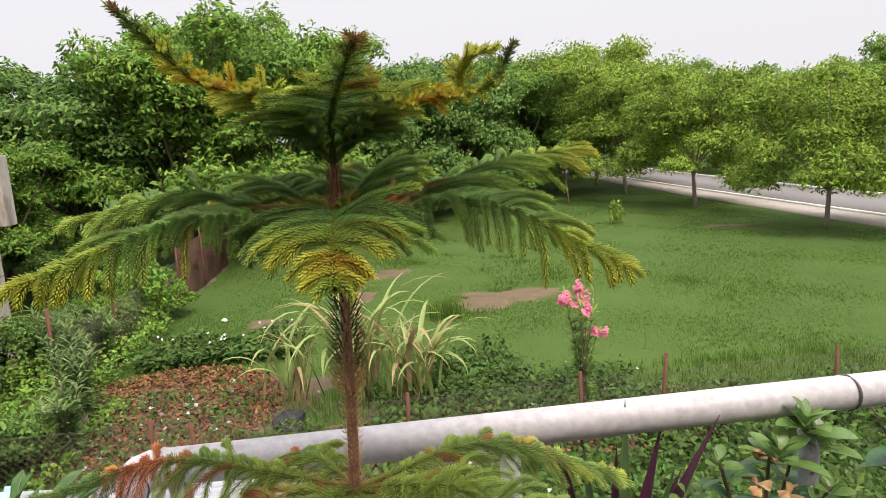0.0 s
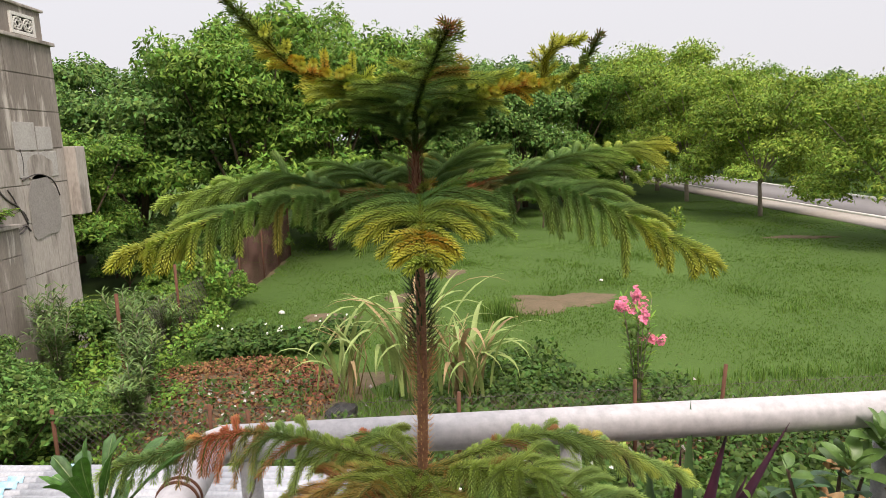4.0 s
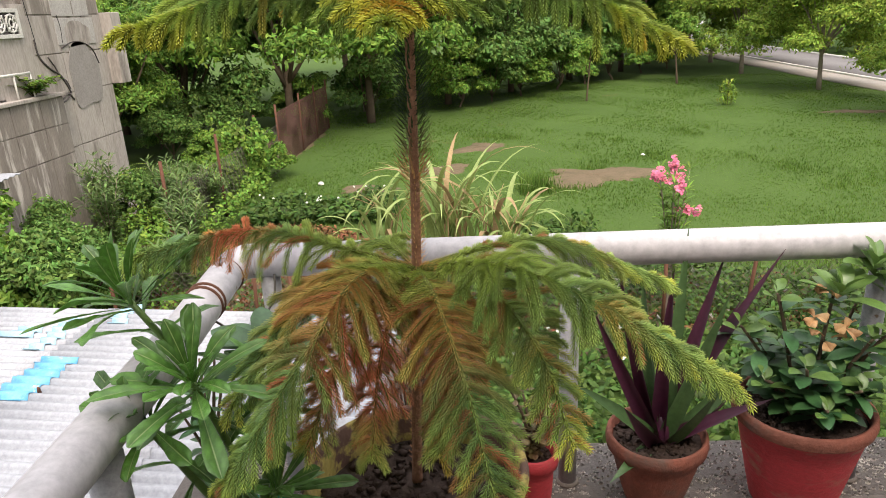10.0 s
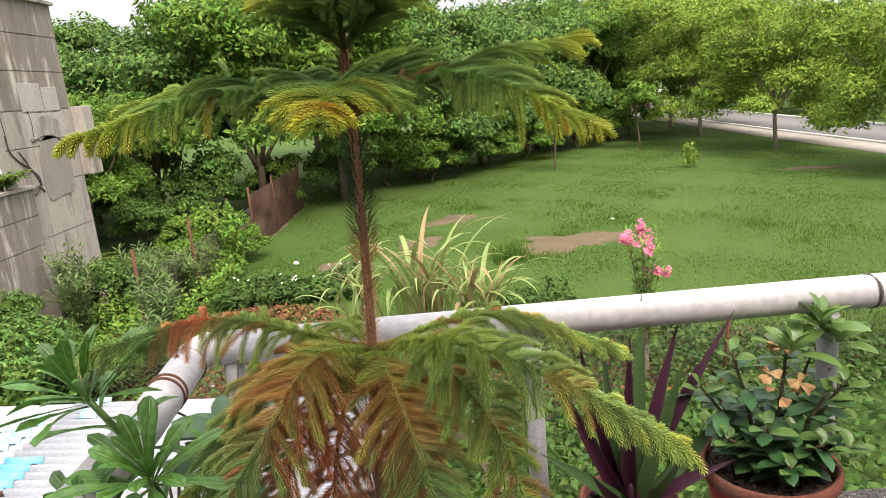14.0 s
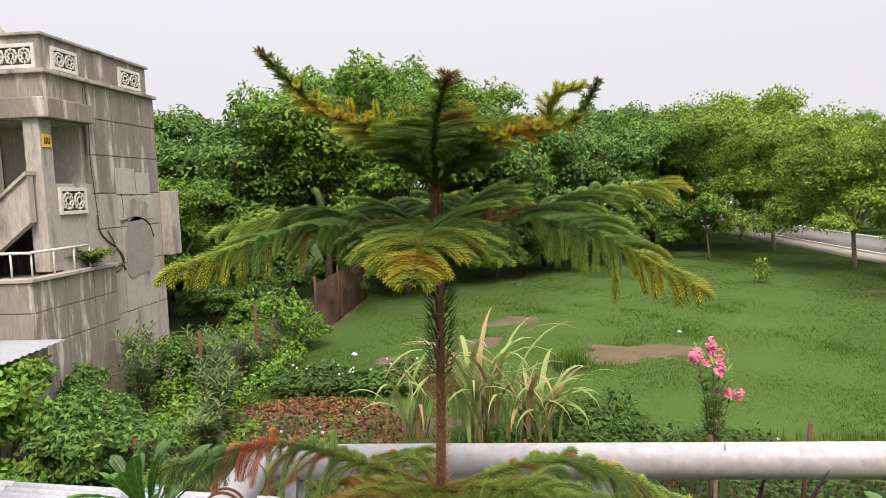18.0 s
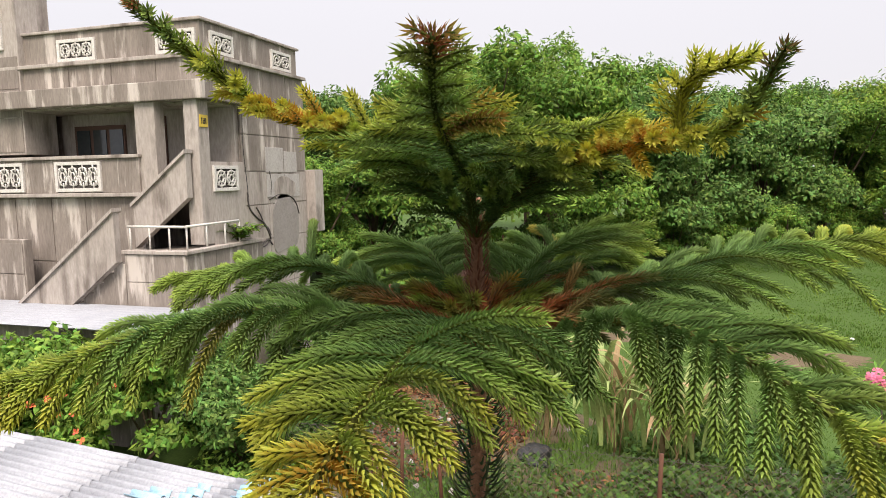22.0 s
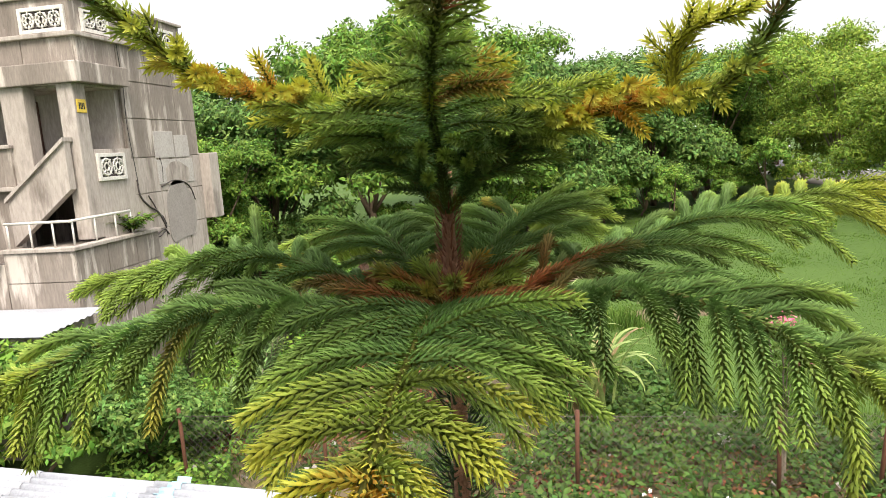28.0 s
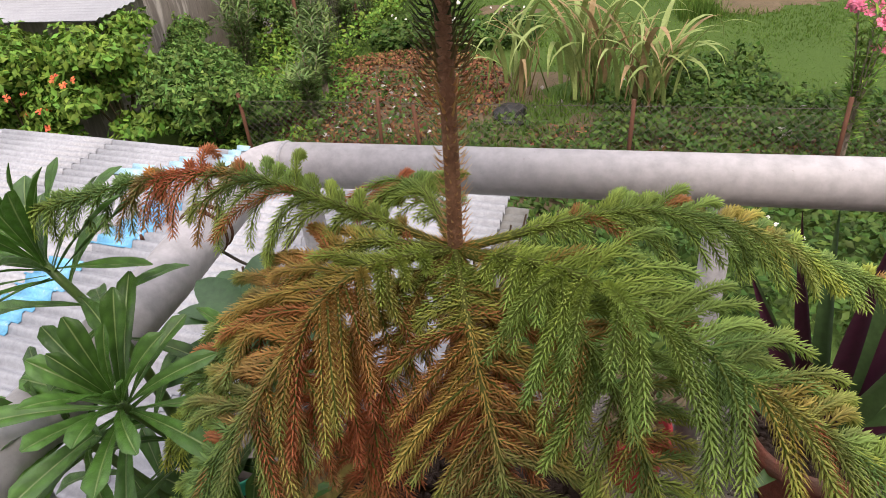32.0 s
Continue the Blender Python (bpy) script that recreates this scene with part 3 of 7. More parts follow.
def tree_meshes(seed, h, spread, leaf, count, trunk_h, lumps_n, flat=0.75, trunk_r=0.16, aspect=0.5, low=0.3):
    """Trunk with limbs, and a crown of many small leaves, as two meshes standing on the origin."""
    rg = np.random.default_rng(seed)
    lumps = []
    for k in range(lumps_n):
        a = 2.4 * k + rg.uniform(-0.4, 0.4)
        q = math.sqrt((k + 0.5) / lumps_n)
        z = h * (low + (0.93 - low) * (1 - 0.75 * q**2) * rg.uniform(0.55, 1.0)) if k % 3 else h * rg.uniform(0.6, 0.9)
        r = spread * rg.uniform(0.26, 0.42) * (1.1 - 0.35 * q)
        lumps.append((spread * q * 0.8 * math.cos(a), spread * q * 0.8 * math.sin(a), min(z, h - r * flat * 0.9), r))
    pcs = []
    lean = rg.uniform(-0.3, 0.3, 2)
    fork = np.array((lean[0] * 0.5, lean[1] * 0.5, trunk_h))
    pcs.append(tube_np(curve3([(0, 0, -0.1), (lean[0] * 0.25, lean[1] * 0.2, trunk_h * 0.55), fork, fork + (lean[0] * 0.4, lean[1] * 0.4, h * 0.3)], 9), np.linspace(trunk_r, trunk_r * 0.35, 9), 8))
    for k, (x, y, z, r) in enumerate(lumps[::3]):
        b = fork + (0, 0, rg.uniform(-0.25, 0.8) * trunk_h * 0.4)
        e = np.array((x, y, z))
        m = b * 0.5 + e * 0.5 + (0, 0, 0.12 * h * rg.uniform(-0.4, 0.9))
        pcs.append(tube_np(curve3([b, m, e], 7), np.linspace(trunk_r * 0.45, 0.02, 7), 6))
    tv, tf = join_np(pcs)
    cs, ns = crown_points(rg, lumps, count // lumps_n, flat)
    lv, lf = leaf_cards(cs, ns, leaf, rg, 0.3, aspect, 0.15)
    return np_mesh("trunk", tv, tf, smooth_it=True), np_mesh("crown", lv, lf)


def tree_thing(meshes, at, turn, scale, leaf_mat, bark, label, group, name="tree"):
    e = thing(name, label, "tree", at, group, turn=turn)
    e.scale = scale
    for me, nm, ma in zip(meshes, ("trunk", "crown"), (bark, leaf_mat)):
        ob = new(nm, me)
        if not me.materials:
            me.materials.append(ma)
        ob.parent = e
    return e


KINDS = {
    "broad_dark": (tree_meshes(1, 9.5, 4.6, 0.25, 30000, 1.5, 26, 0.8, 0.2, 0.5, 0.12), M_LEAF_D, M_BARK),
    "broad_mid": (tree_meshes(2, 9.5, 4.3, 0.24, 32000, 1.8, 26, 0.8, 0.2, 0.42, 0.15), M_LEAF_M, M_BARK),
    "spread_bright": (tree_meshes(3, 8.5, 4.9, 0.21, 40000, 1.7, 34, 0.72, 0.14, 0.4, 0.04), M_LEAF_B, M_BARKP),
    "tall_light": (tree_meshes(4, 10.5, 3.0, 0.21, 13000, 3.0, 18, 1.0, 0.15, 0.4, 0.3), M_LEAF_M, M_BARKP),
    "bush": (tree_meshes(5, 2.6, 1.7, 0.16, 8000, 0.25, 16, 0.8, 0.05, 0.5, 0.1), M_LEAF_M, M_BARK),
    "bush_dark": (tree_meshes(6, 3.0, 1.9, 0.17, 8000, 0.25, 16, 0.8, 0.05, 0.5, 0.1), M_LEAF_D, M_BARK),
}
KINDS["small_tree"] = (tree_meshes(7, 3.0, 1.0, 0.15, 2600, 1.2, 9, 0.9, 0.05, 0.5, 0.5), M_LEAF_M, M_BARK)
LBL = {
    "small_tree": "small young tree with a thin trunk on the lawn",
    "broad_dark": "dense dark green broadleaf tree at the lawn's edge",
    "broad_mid": "dense mid-green feathery tree at the wood's edge",
    "spread_bright": "spreading bright green roadside tree with a pale trunk",
    "tall_light": "tall loose light green tree rising above the wood",
    "bush": "leafy green shrub at the foot of the trees",
    "bush_dark": "dark green shrub under the trees",
}
WOODS = [
    ("broad_mid", -7.2, 27.5, 1.02, 10), ("broad_mid", -4.2, 29.5, 1.0, 80), ("tall_light", -4.9, 33.0, 1.1, 0), ("tall_light", -8.6, 33.5, 1.04, 120),
    ("broad_dark", -11.2, 27.0, 0.82, 40), ("broad_dark", -14.8, 29.0, 0.78, 200), ("broad_mid", -11.6, 21.6, 0.62, 300), ("broad_mid", -15.5, 24.0, 0.74, 30),
    ("broad_dark", -1.0, 34.5, 0.92, 15), ("broad_dark", 2.4, 38.5, 0.9, 100), ("tall_light", 0.4, 42.0, 0.93, 50), ("broad_dark", 6.3, 43.5, 0.98, 170),
    ("broad_mid", 10.3, 47.5, 1.0, 240), ("broad_dark", 13.2, 52.0, 1.05, 310), ("broad_dark", 4.0, 50.0, 1.03, 20), ("broad_mid", -3.0, 41.0, 1.15, 70),
    ("broad_dark", -20.0, 30.0, 1.0, 130), ("broad_mid", -26.0, 27.0, 1.0, 190), ("broad_dark", -17.0, 37.0, 1.0, 250), ("broad_mid", -10.0, 38.0, 1.15, 330),
    ("spread_bright", 17.4, 51.0, 1.28, 20), ("spread_bright", 16.4, 42.5, 1.05, 140), ("spread_bright", 16.8, 33.8, 0.87, 200), ("spread_bright", 17.6, 24.6, 0.77, 320),
    ("spread_bright", 18.5, 61.0, 1.35, 260), ("spread_bright", 22.5, 17.5, 0.95, 60),
    ("broad_dark", 24.0, 78.0, 1.35, 0), ("broad_mid", 34.0, 74.0, 1.16, 45), ("broad_dark", 36.5, 60.0, 0.96, 90), ("broad_mid", 37.5, 46.0, 0.86, 135),
    ("broad_dark", 38.5, 35.0, 0.8, 180), ("broad_mid", 38.0, 24.0, 0.75, 225), ("broad_dark", 41.0, 12.0, 1.0, 270), ("broad_mid", 45.0, 52.0, 1.2, 315),
    ("broad_dark", 12.0, 66.0, 1.25, 30), ("broad_mid", 2.0, 62.0, 1.21, 60), ("broad_dark", -9.0, 52.0, 1.3, 90), ("broad_mid", 47.0, 36.0, 1.1, 110),
    ("small_tree", 5.7, 33.4, 1.0, 20), ("small_tree", 11.6, 39.0, 1.3, 130),
    ("broad_dark", -34.0, 22.0, 1.1, 150), ("broad_mid", 46.0, 68.0, 1.02, 10),
]
for k, x, y, s, turn in WOODS:
    me, leaf_m, bark_m = KINDS[k]
    tree_thing(me, (x, y, GZ), turn, (s, s, s), leaf_m, bark_m, LBL[k], "trees round the lawn")
BUSHES = [
    ("bush_dark", -9.0, 26.2, 0.9), ("bush", -7.0, 28.6, 0.9), ("bush_dark", -4.4, 30.0, 1.0), ("bush", -2.4, 32.4, 1.1), ("bush", -0.4, 33.2, 1.15),
    ("bush_dark", 1.2, 34.6, 1.0), ("bush", 2.8, 36.4, 1.1), ("bush", 4.9, 38.6, 1.25), ("bush_dark", 6.8, 40.6, 1.0), ("bush", 8.8, 42.6, 1.3),
    ("bush", 11.2, 45.4, 1.2), ("bush_dark", 13.4, 47.6, 1.1), ("bush_dark", -11.6, 25.0, 0.9), ("bush", -13.4, 24.2, 1.0), ("bush_dark", -10.2, 22.8, 0.6),
    ("bush_dark", 33.0, 30.0, 1.0), ("bush", 34.0, 40.0, 1.2), ("bush_dark", 33.5, 52.0, 1.2), ("bush_dark", 30.0, 68.0, 1.3), ("bush", -8.2, 21.0, 0.5),
    *[("bush_dark" if k % 2 else "bush", 29.4 + 0.6 * math.sin(2.1 * k), 12.0 + 5.2 * k, 1.3 + 0.3 * math.sin(1.7 * k)) for k in range(13)],
    ("bush", -10.2, 8.7, 0.8), ("bush", -8.9, 8.8, 0.85), ("bush", -7.6, 9.0, 0.85), ("bush_dark", -6.1, 9.4, 0.58), ("bush_dark", -5.6, 9.9, 0.4), ("bush_dark", -10.8, 13.4, 0.7), ("bush", -6.4, 17.6, 0.5), ("bush", -6.0, 19.4, 0.55),
    ("bush_dark", -7.3, 14.6, 0.5), ("bush_dark", -8.2, 11.9, 0.5), ("bush_dark", -6.7, 10.6, 0.5),
]
for k, x, y, s in BUSHES:
    me, leaf_m, bark_m = KINDS[k]
    tree_thing(me, (x, y, GZ), (x * 97 + y * 31) % 360, (s, s, s), leaf_m, bark_m, LBL[k], "shrubs", "shrub")

# ---- Norfolk Island pine ----
C_DARK, C_MID, C_YEL, C_ORA, C_RED, C_PALE, C_LIME = (np.array(c) for c in ((0.10, 0.17, 0.05), (0.22, 0.285, 0.055), (0.48, 0.46, 0.06), (0.60, 0.28, 0.04), (0.36, 0.115, 0.05), (0.29, 0.38, 0.075), (0.40, 0.46, 0.06)))
PX, PY = -0.02, 1.165


def needles_on(pts, rg, spacing, length, width, lift, colours, around=3.2, radius=0.0):
    """Needles round one or many stems: pts s x k x 3; colours s x k x 3. Returns kite-shaped needles."""
    s, k, _ = pts.shape
    seg = np.linalg.norm(np.diff(pts, axis=1), axis=2).sum(1)
    n_per = 5 * np.maximum(2, (seg / spacing * around / 5).astype(int))
    stem = np.repeat(np.arange(s), n_per)
    n = len(stem)
    ring = np.concatenate([np.arange(q) // 5 for q in n_per])
    u = np.clip(np.concatenate([(np.arange(q) // 5) * 5 / q for q in n_per]) + rg.uniform(0, 0.012, n), 0, 1) * (k - 1)
    i = np.clip(u.astype(int), 0, k - 2)
    fr = (u - i)[:, None]
    p = pts[stem, i] * (1 - fr) + pts[stem, i + 1] * fr
    t = unit(pts[stem, i + 1] - pts[stem, i])
    ref = unit(np.cross(t, np.array((0.13, 0.21, 0.97))))
    r2 = np.cross(t, ref)
    a = (np.arange(n) % 5) * 1.2566 + (ring % 2) * 0.6283 + stem * 1.7 + rg.uniform(-0.16, 0.16, n)
    rad = np.cos(a)[:, None] * ref + np.sin(a)[:, None] * r2
    L = (length * rg.uniform(0.88, 1.12, n) * np.where(u / (k - 1) > 0.9, 0.8, 1.0))[:, None]
    d1 = unit(t * lift + rad)
    d2 = unit(t * (lift + 0.55) + rad * 0.72)
    side = unit(np.cross(t, rad))
    p = p + rad * radius
    mid = p + d1 * L * 0.42
    tip = mid + d2 * L * 0.6
    W = width * 0.5
    keel = unit(np.cross(side, d1)) * W * 0.7
    keel *= np.where((keel * rad).sum(1) < 0, -1.0, 1.0)[:, None]
    v = np.stack([p, mid + side * W, tip, mid - side * W, mid + keel], 1).reshape(-1, 3)
    o = np.arange(n)[:, None, None] * 5
    f = (o + np.array(((0, 1, 4), (1, 2, 4), (2, 3, 4), (3, 0, 4)))).reshape(-1, 3)
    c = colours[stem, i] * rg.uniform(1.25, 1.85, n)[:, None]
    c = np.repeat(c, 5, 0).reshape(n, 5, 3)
    # shade between needles and highlights painted into the tint: dark roots, bright tips
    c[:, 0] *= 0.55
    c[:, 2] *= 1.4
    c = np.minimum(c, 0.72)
    return v, f, c.reshape(-1, 3), n_per


def pine_branch(parent, base, mids, tip, blen, droop, seed, zones, curl=0.0, start=0.12, space=0.0205, fwd=0.9, name="branch", label="", thick=0.0132, updroop=0.0, around=5.2, axis_n=5.0, split=False, tipfan=1.12, width=0.0021, rust=0.012, shape=None, lift=0.75):
    """One branch: a woody axis, two rows of branchlets and their needles. zones: (position along it, colour at the branchlet's foot, colour at its end)."""
    rg = np.random.default_rng(seed)
    ax = curve3([base, *mids, tip], 40)
    length = np.linalg.norm(np.diff(ax, axis=0), axis=1).sum()
    tan = unit(np.gradient(ax, axis=0))
    n = int(length * (1 - start) / space)
    s = np.repeat(start + (1 - start) * (np.arange(n) + 0.5) / n, 2)
    sg = np.tile((1.0, -1.0), n)
    s = np.clip(s + rg.uniform(-0.006, 0.006, 2 * n), 0, 0.995)
    idx = s * 39
    i = np.clip(idx.astype(int), 0, 38)
    fr = (idx - i)[:, None]
    p0 = ax[i] * (1 - fr) + ax[i + 1] * fr
    t = unit(tan[i])
    side = unit(np.cross(t, np.array((0, 0, 1.0)))) * sg[:, None]
    prof = np.clip((s - start) / 0.22, 0.25, 1) * np.clip(tipfan - s, 0.1, 1) ** 0.55
    if shape:
        prof = np.interp(s, [q[0] for q in shape], [q[1] for q in shape])
    L = blen * prof * rg.uniform(0.8, 1.12, 2 * n)
    d0 = unit(side + t * (fwd * (1 + 0.7 * s ** 4))[:, None] * rg.uniform(0.75, 1.25, 2 * n)[:, None] + np.array((0, 0, 0.18 + updroop)) + 0.2 * rg.standard_normal((2 * n, 3)))
    k = 7
    pts = np.zeros((2 * n, k, 3))
    q = p0.copy()
    d = d0.copy()
    g = droop * rg.uniform(0.5, 1.4, 2 * n)
    for j in range(k):
        pts[:, j] = q
        q = q + d * (L / (k - 1))[:, None]
        d = unit(d + np.array((0, 0, -1.0)) * (g / (k - 1))[:, None] + t * (curl / (k - 1)))
    zs = np.array([z[0] for z in zones])
    ca, cb = np.array([z[1] for z in zones]), np.array([z[2] for z in zones])
    sj = np.clip(s + rg.normal(0, 0.03, 2 * n), 0, 1)
    A = np.stack([np.interp(sj, zs, ca[:, c]) for c in range(3)], 1)
    B = np.stack([np.interp(sj, zs, cb[:, c]) for c in range(3)], 1)
    w = np.linspace(0, 1, k)[None, :, None] ** 1.5
    cols = A[:, None] * (1 - w) + B[:, None] * w
    cols = cols * rg.uniform(0.78, 1.22, (2 * n, 1, 1))
    brown = (rg.random((2 * n, 1, 1)) < rust) * rg.uniform(0.4, 1.0, (2 * n, 1, 1))
    cols = cols * (1 - brown) + C_RED * 0.8 * brown
    warm = (rg.random((2 * n, 1, 1)) < 0.03) * np.clip(s - 0.3, 0, 0.5)[:, None, None]
    cols = cols * (1 - warm) + C_ORA * warm
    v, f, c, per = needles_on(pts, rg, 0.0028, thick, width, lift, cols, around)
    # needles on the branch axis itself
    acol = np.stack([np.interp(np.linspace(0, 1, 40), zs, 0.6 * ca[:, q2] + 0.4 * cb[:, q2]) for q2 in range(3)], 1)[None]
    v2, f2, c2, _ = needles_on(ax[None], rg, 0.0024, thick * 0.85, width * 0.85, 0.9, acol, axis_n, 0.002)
    if split:
        ob = part(name, np_mesh(name, v2, f2, c2), M_NEEDLE, parent, label)
        ends = np.cumsum(per)
        for a0, a1 in zip(ends - per, ends):
            part("branchlet", np_mesh("branchlet", v[5 * a0:5 * a1], f[:4 * (a1 - a0)], c[5 * a0:5 * a1]), M_NEEDLE, ob)
    else:
        V, F = join_np([(v, f), (v2, f2)])
        ob = part(name, np_mesh(name, V, F, np.concatenate([c, c2])), M_NEEDLE, parent, label)
    wv, wf = tube_np(ax, np.linspace(0.0055, 0.0022, 40), 6)
    stems = [(wv, wf)]
    for j in range(2 * n):
        stems.append(tube_np(pts[j], np.linspace(0.0019, 0.0008, k), 3))
    sv, sf = join_np(stems)
    ccol = np.tile(C_MID * 0.8, (len(sv), 1))
    ccol[:len(wv)] = acol[0][:, None].mean(1).mean(0) * 0.7
    part("stem", np_mesh("stem", sv, sf, ccol), M_NEEDLE, ob)
    return ob


pine = thing("norfolk_pine", "young potted Norfolk Island pine with green, yellowed and browned whorls", "pine tree", (PX, PY, 0.48))


def rp(x, y, z):
    return (x - PX, y - PY, z - 0.48)


tr = curve3([rp(-0.048, 1.172, 0.50), rp(-0.032, 1.172, 0.8), rp(-0.019, 1.168, 1.0), rp(-0.008, 1.155, 1.28), rp(-0.004, 1.15, 1.46), rp(-0.004, 1.15, 1.56), rp(0.0, 1.14, 1.605)], 60)
tube("trunk", tr, np.interp(np.linspace(0, 1, 60), (0, 0.4, 0.75, 0.9, 1), (0.0115, 0.0095, 0.0085, 0.0085, 0.004)), M_PTRUNK, pine, 12)
rg = np.random.default_rng(21)
zz = np.linspace(0, 1, 60)
tcol = np.stack([np.interp(zz, (0, 0.60, 0.65, 0.70, 0.81, 0.85, 0.94, 1.0), c) for c in zip((0.34, 0.15, 0.07), (0.56, 0.27, 0.12), (0.10, 0.07, 0.03), (0.02, 0.04, 0.014), (0.02, 0.04, 0.014), (0.10, 0.05, 0.03), (0.16, 0.06, 0.035), (0.06, 0.10, 0.03))], 1)[None]
pieces, cols_n = [], []
for a0, a1, ln, wd, lf, ar in ((2, 23, 0.014, 0.0019, 0.3, 3.0), (23, 38, 0.021, 0.0025, 0.35, 4.0), (36, 50, 0.04, 0.0036, 0.3, 5.0), (49, 59, 0.016, 0.0024, 0.9, 7.0)):
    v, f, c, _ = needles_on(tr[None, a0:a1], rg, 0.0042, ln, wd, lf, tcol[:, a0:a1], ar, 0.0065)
    pieces.append((v, f)), cols_n.append(c)
v, f = join_np(pieces)
c = np.concatenate(cols_n)
part("trunk_needles", np_mesh("trunk_needles", v, f, c), M_NEEDLE, pine, "stiff brown and green scale needles on the trunk")

GREEN = [(0, C_RED, C_RED * 0.8), (0.17, C_RED * 0.8, C_DARK), (0.24, C_DARK, C_DARK * 1.1), (0.6, C_DARK * 1.1, C_MID), (0.85, C_MID, C_PALE), (1, C_PALE, C_PALE)]
GREENY = [(0, C_RED, C_RED), (0.17, C_RED * 0.8, C_DARK), (0.24, C_DARK, C_DARK * 1.1), (0.5, C_DARK * 1.15, C_MID), (0.66, C_DARK * 1.2, C_PALE), (0.78, C_MID, C_YEL * 0.9), (0.92, C_MID * 1.2, C_YEL), (1, C_YEL, C_LIME)]
YELLOW = [(0, C_RED, C_RED), (0.17, C_RED * 0.8, C_DARK), (0.24, C_DARK, C_DARK * 1.2), (0.45, C_DARK * 1.2, C_MID * 1.1), (0.56, C_DARK * 1.3, C_PALE), (0.66, C_MID, C_YEL * 0.9), (0.78, C_MID, C_YEL), (0.85, C_ORA * 0.8 + C_YEL * 0.1, C_YEL), (0.92, C_YEL * 0.8, C_YEL * 1.1), (1, C_MID, C_LIME)]
W0 = rp(-0.003, 1.148, 1.452)
MID = [
    ([rp(-0.19, 1.005, 1.505)], rp(-0.362, 0.862, 1.458), 0.12, 1.3, 1, GREENY, 0.6, 1.12, True),
    ([rp(-0.22, 1.185, 1.525)], rp(-0.436, 1.204, 1.498), 0.12, 1.1, 2, GREEN, 0.65, 1.12, False),
    ([rp(0.0, 1.02, 1.497), rp(0.003, 0.89, 1.496), rp(0.004, 0.79, 1.478)], rp(0.008, 0.715, 1.455), 0.118, 1.15, 3, YELLOW, 0.4, 1.12, True),
    ([rp(0.19, 1.03, 1.502)], rp(0.38, 0.908, 1.41), 0.125, 1.4, 4, GREENY, 0.6, 1.12, True),
    ([rp(0.22, 1.235, 1.528)], rp(0.444, 1.317, 1.555), 0.14, 0.9, 5, GREENY, 0.7, 1.15, False),
    ([rp(0.05, 1.32, 1.53)], rp(0.12, 1.47, 1.512), 0.13, 0.7, 6, GREEN, 0.7, 1.12, False),
    ([rp(-0.12, 1.31, 1.53)], rp(-0.24, 1.46, 1.49), 0.14, 1.1, 7, GREEN, 0.7, 1.12, False),
]
FAN = ((0, 0.4), (0.12, 0.95), (0.22, 1.28), (0.4, 1.2), (0.55, 0.95), (0.68, 0.75), (0.8, 0.5), (0.9, 0.34), (1, 0.22))
SIDE = ((0, 0.3), (0.14, 0.7), (0.3, 0.95), (0.7, 0.9), (0.85, 0.65), (0.95, 0.42), (1, 0.3))
for mids, tip, bl, dr, sd, zn, fw, tf, spl in MID:
    pine_branch(pine, W0, mids, tip, bl, dr, sd, zn, fwd=fw, tipfan=tf, split=spl, shape=FAN if sd == 3 else SIDE, space=0.0135 if sd == 3 else 0.015, around=5.0, thick=0.0112, width=0.0025, rust=0.0, lift=0.62)
# short new shoots round the trunk above the whorl
for k in range(7):
    a = 0.4 + 0.9 * k
    pine_branch(pine, rp(-0.004, 1.15, 1.462), [rp(-0.004 + 0.035 * math.cos(a), 1.15 + 0.035 * math.sin(a), 1.49)], rp(-0.004 + 0.075 * math.cos(a), 1.15 + 0.075 * math.sin(a), 1.508 + 0.006 * math.sin(3 * k)), 0.035, 0.4, 60 + k, [(0, C_RED * 0.8, C_RED), (0.6, C_RED if k % 2 else C_MID, C_MID), (1, C_MID, C_PALE * 0.8)], fwd=1.6, start=0.3, name="shoot")
K0 = rp(-0.004, 1.148, 1.566)
TOPZ = [(0, C_DARK * 1.2, C_MID), (0.25, C_DARK * 1.2, C_MID * 1.2), (0.36, C_MID, C_YEL), (0.45, C_ORA * 0.8, C_YEL * 1.1), (0.5, C_ORA, C_YEL * 1.1), (0.55, C_ORA * 0.7, C_YEL), (0.62, C_ORA, C_YEL), (0.7, C_MID, C_YEL * 1.1), (0.76, C_MID, C_YEL), (0.85, C_MID * 0.9, C_MID), (0.93, C_DARK * 1.2, C_MID), (1, C_DARK * 0.8, C_RED * 0.5)]
TOPF = [(0, C_DARK, C_DARK * 1.3), (0.3, C_DARK * 1.3, C_MID), (0.5, C_DARK * 1.3, C_MID * 1.2), (0.62, C_MID, C_YEL * 0.9), (0.78, C_DARK * 1.2, C_MID), (0.9, C_MID, C_MID * 1.2), (0.95, C_RED * 0.7, C_MID), (1, C_RED * 0.6, C_MID)]
TOPY = [(0, C_YEL, C_YEL), (0.6, C_YEL, C_LIME), (1, C_LIME, C_LIME)]
TOPB = [(0, C_DARK, C_DARK), (0.35, C_DARK, C_MID), (0.6, C_MID, C_YEL * 0.8), (1, C_PALE, C_LIME)]
ARM = ((0, 0.75), (0.12, 1.0), (0.35, 0.85), (0.6, 0.6), (0.72, 0.42), (0.82, 0.24), (1, 0.12))
FRONT = ((0, 0.8), (0.1, 1.0), (0.45, 1.0), (0.6, 0.7), (0.74, 0.34), (0.9, 0.28), (1, 0.16))
BACK = ((0, 0.6), (0.2, 1.0), (0.7, 0.9), (1, 0.45))
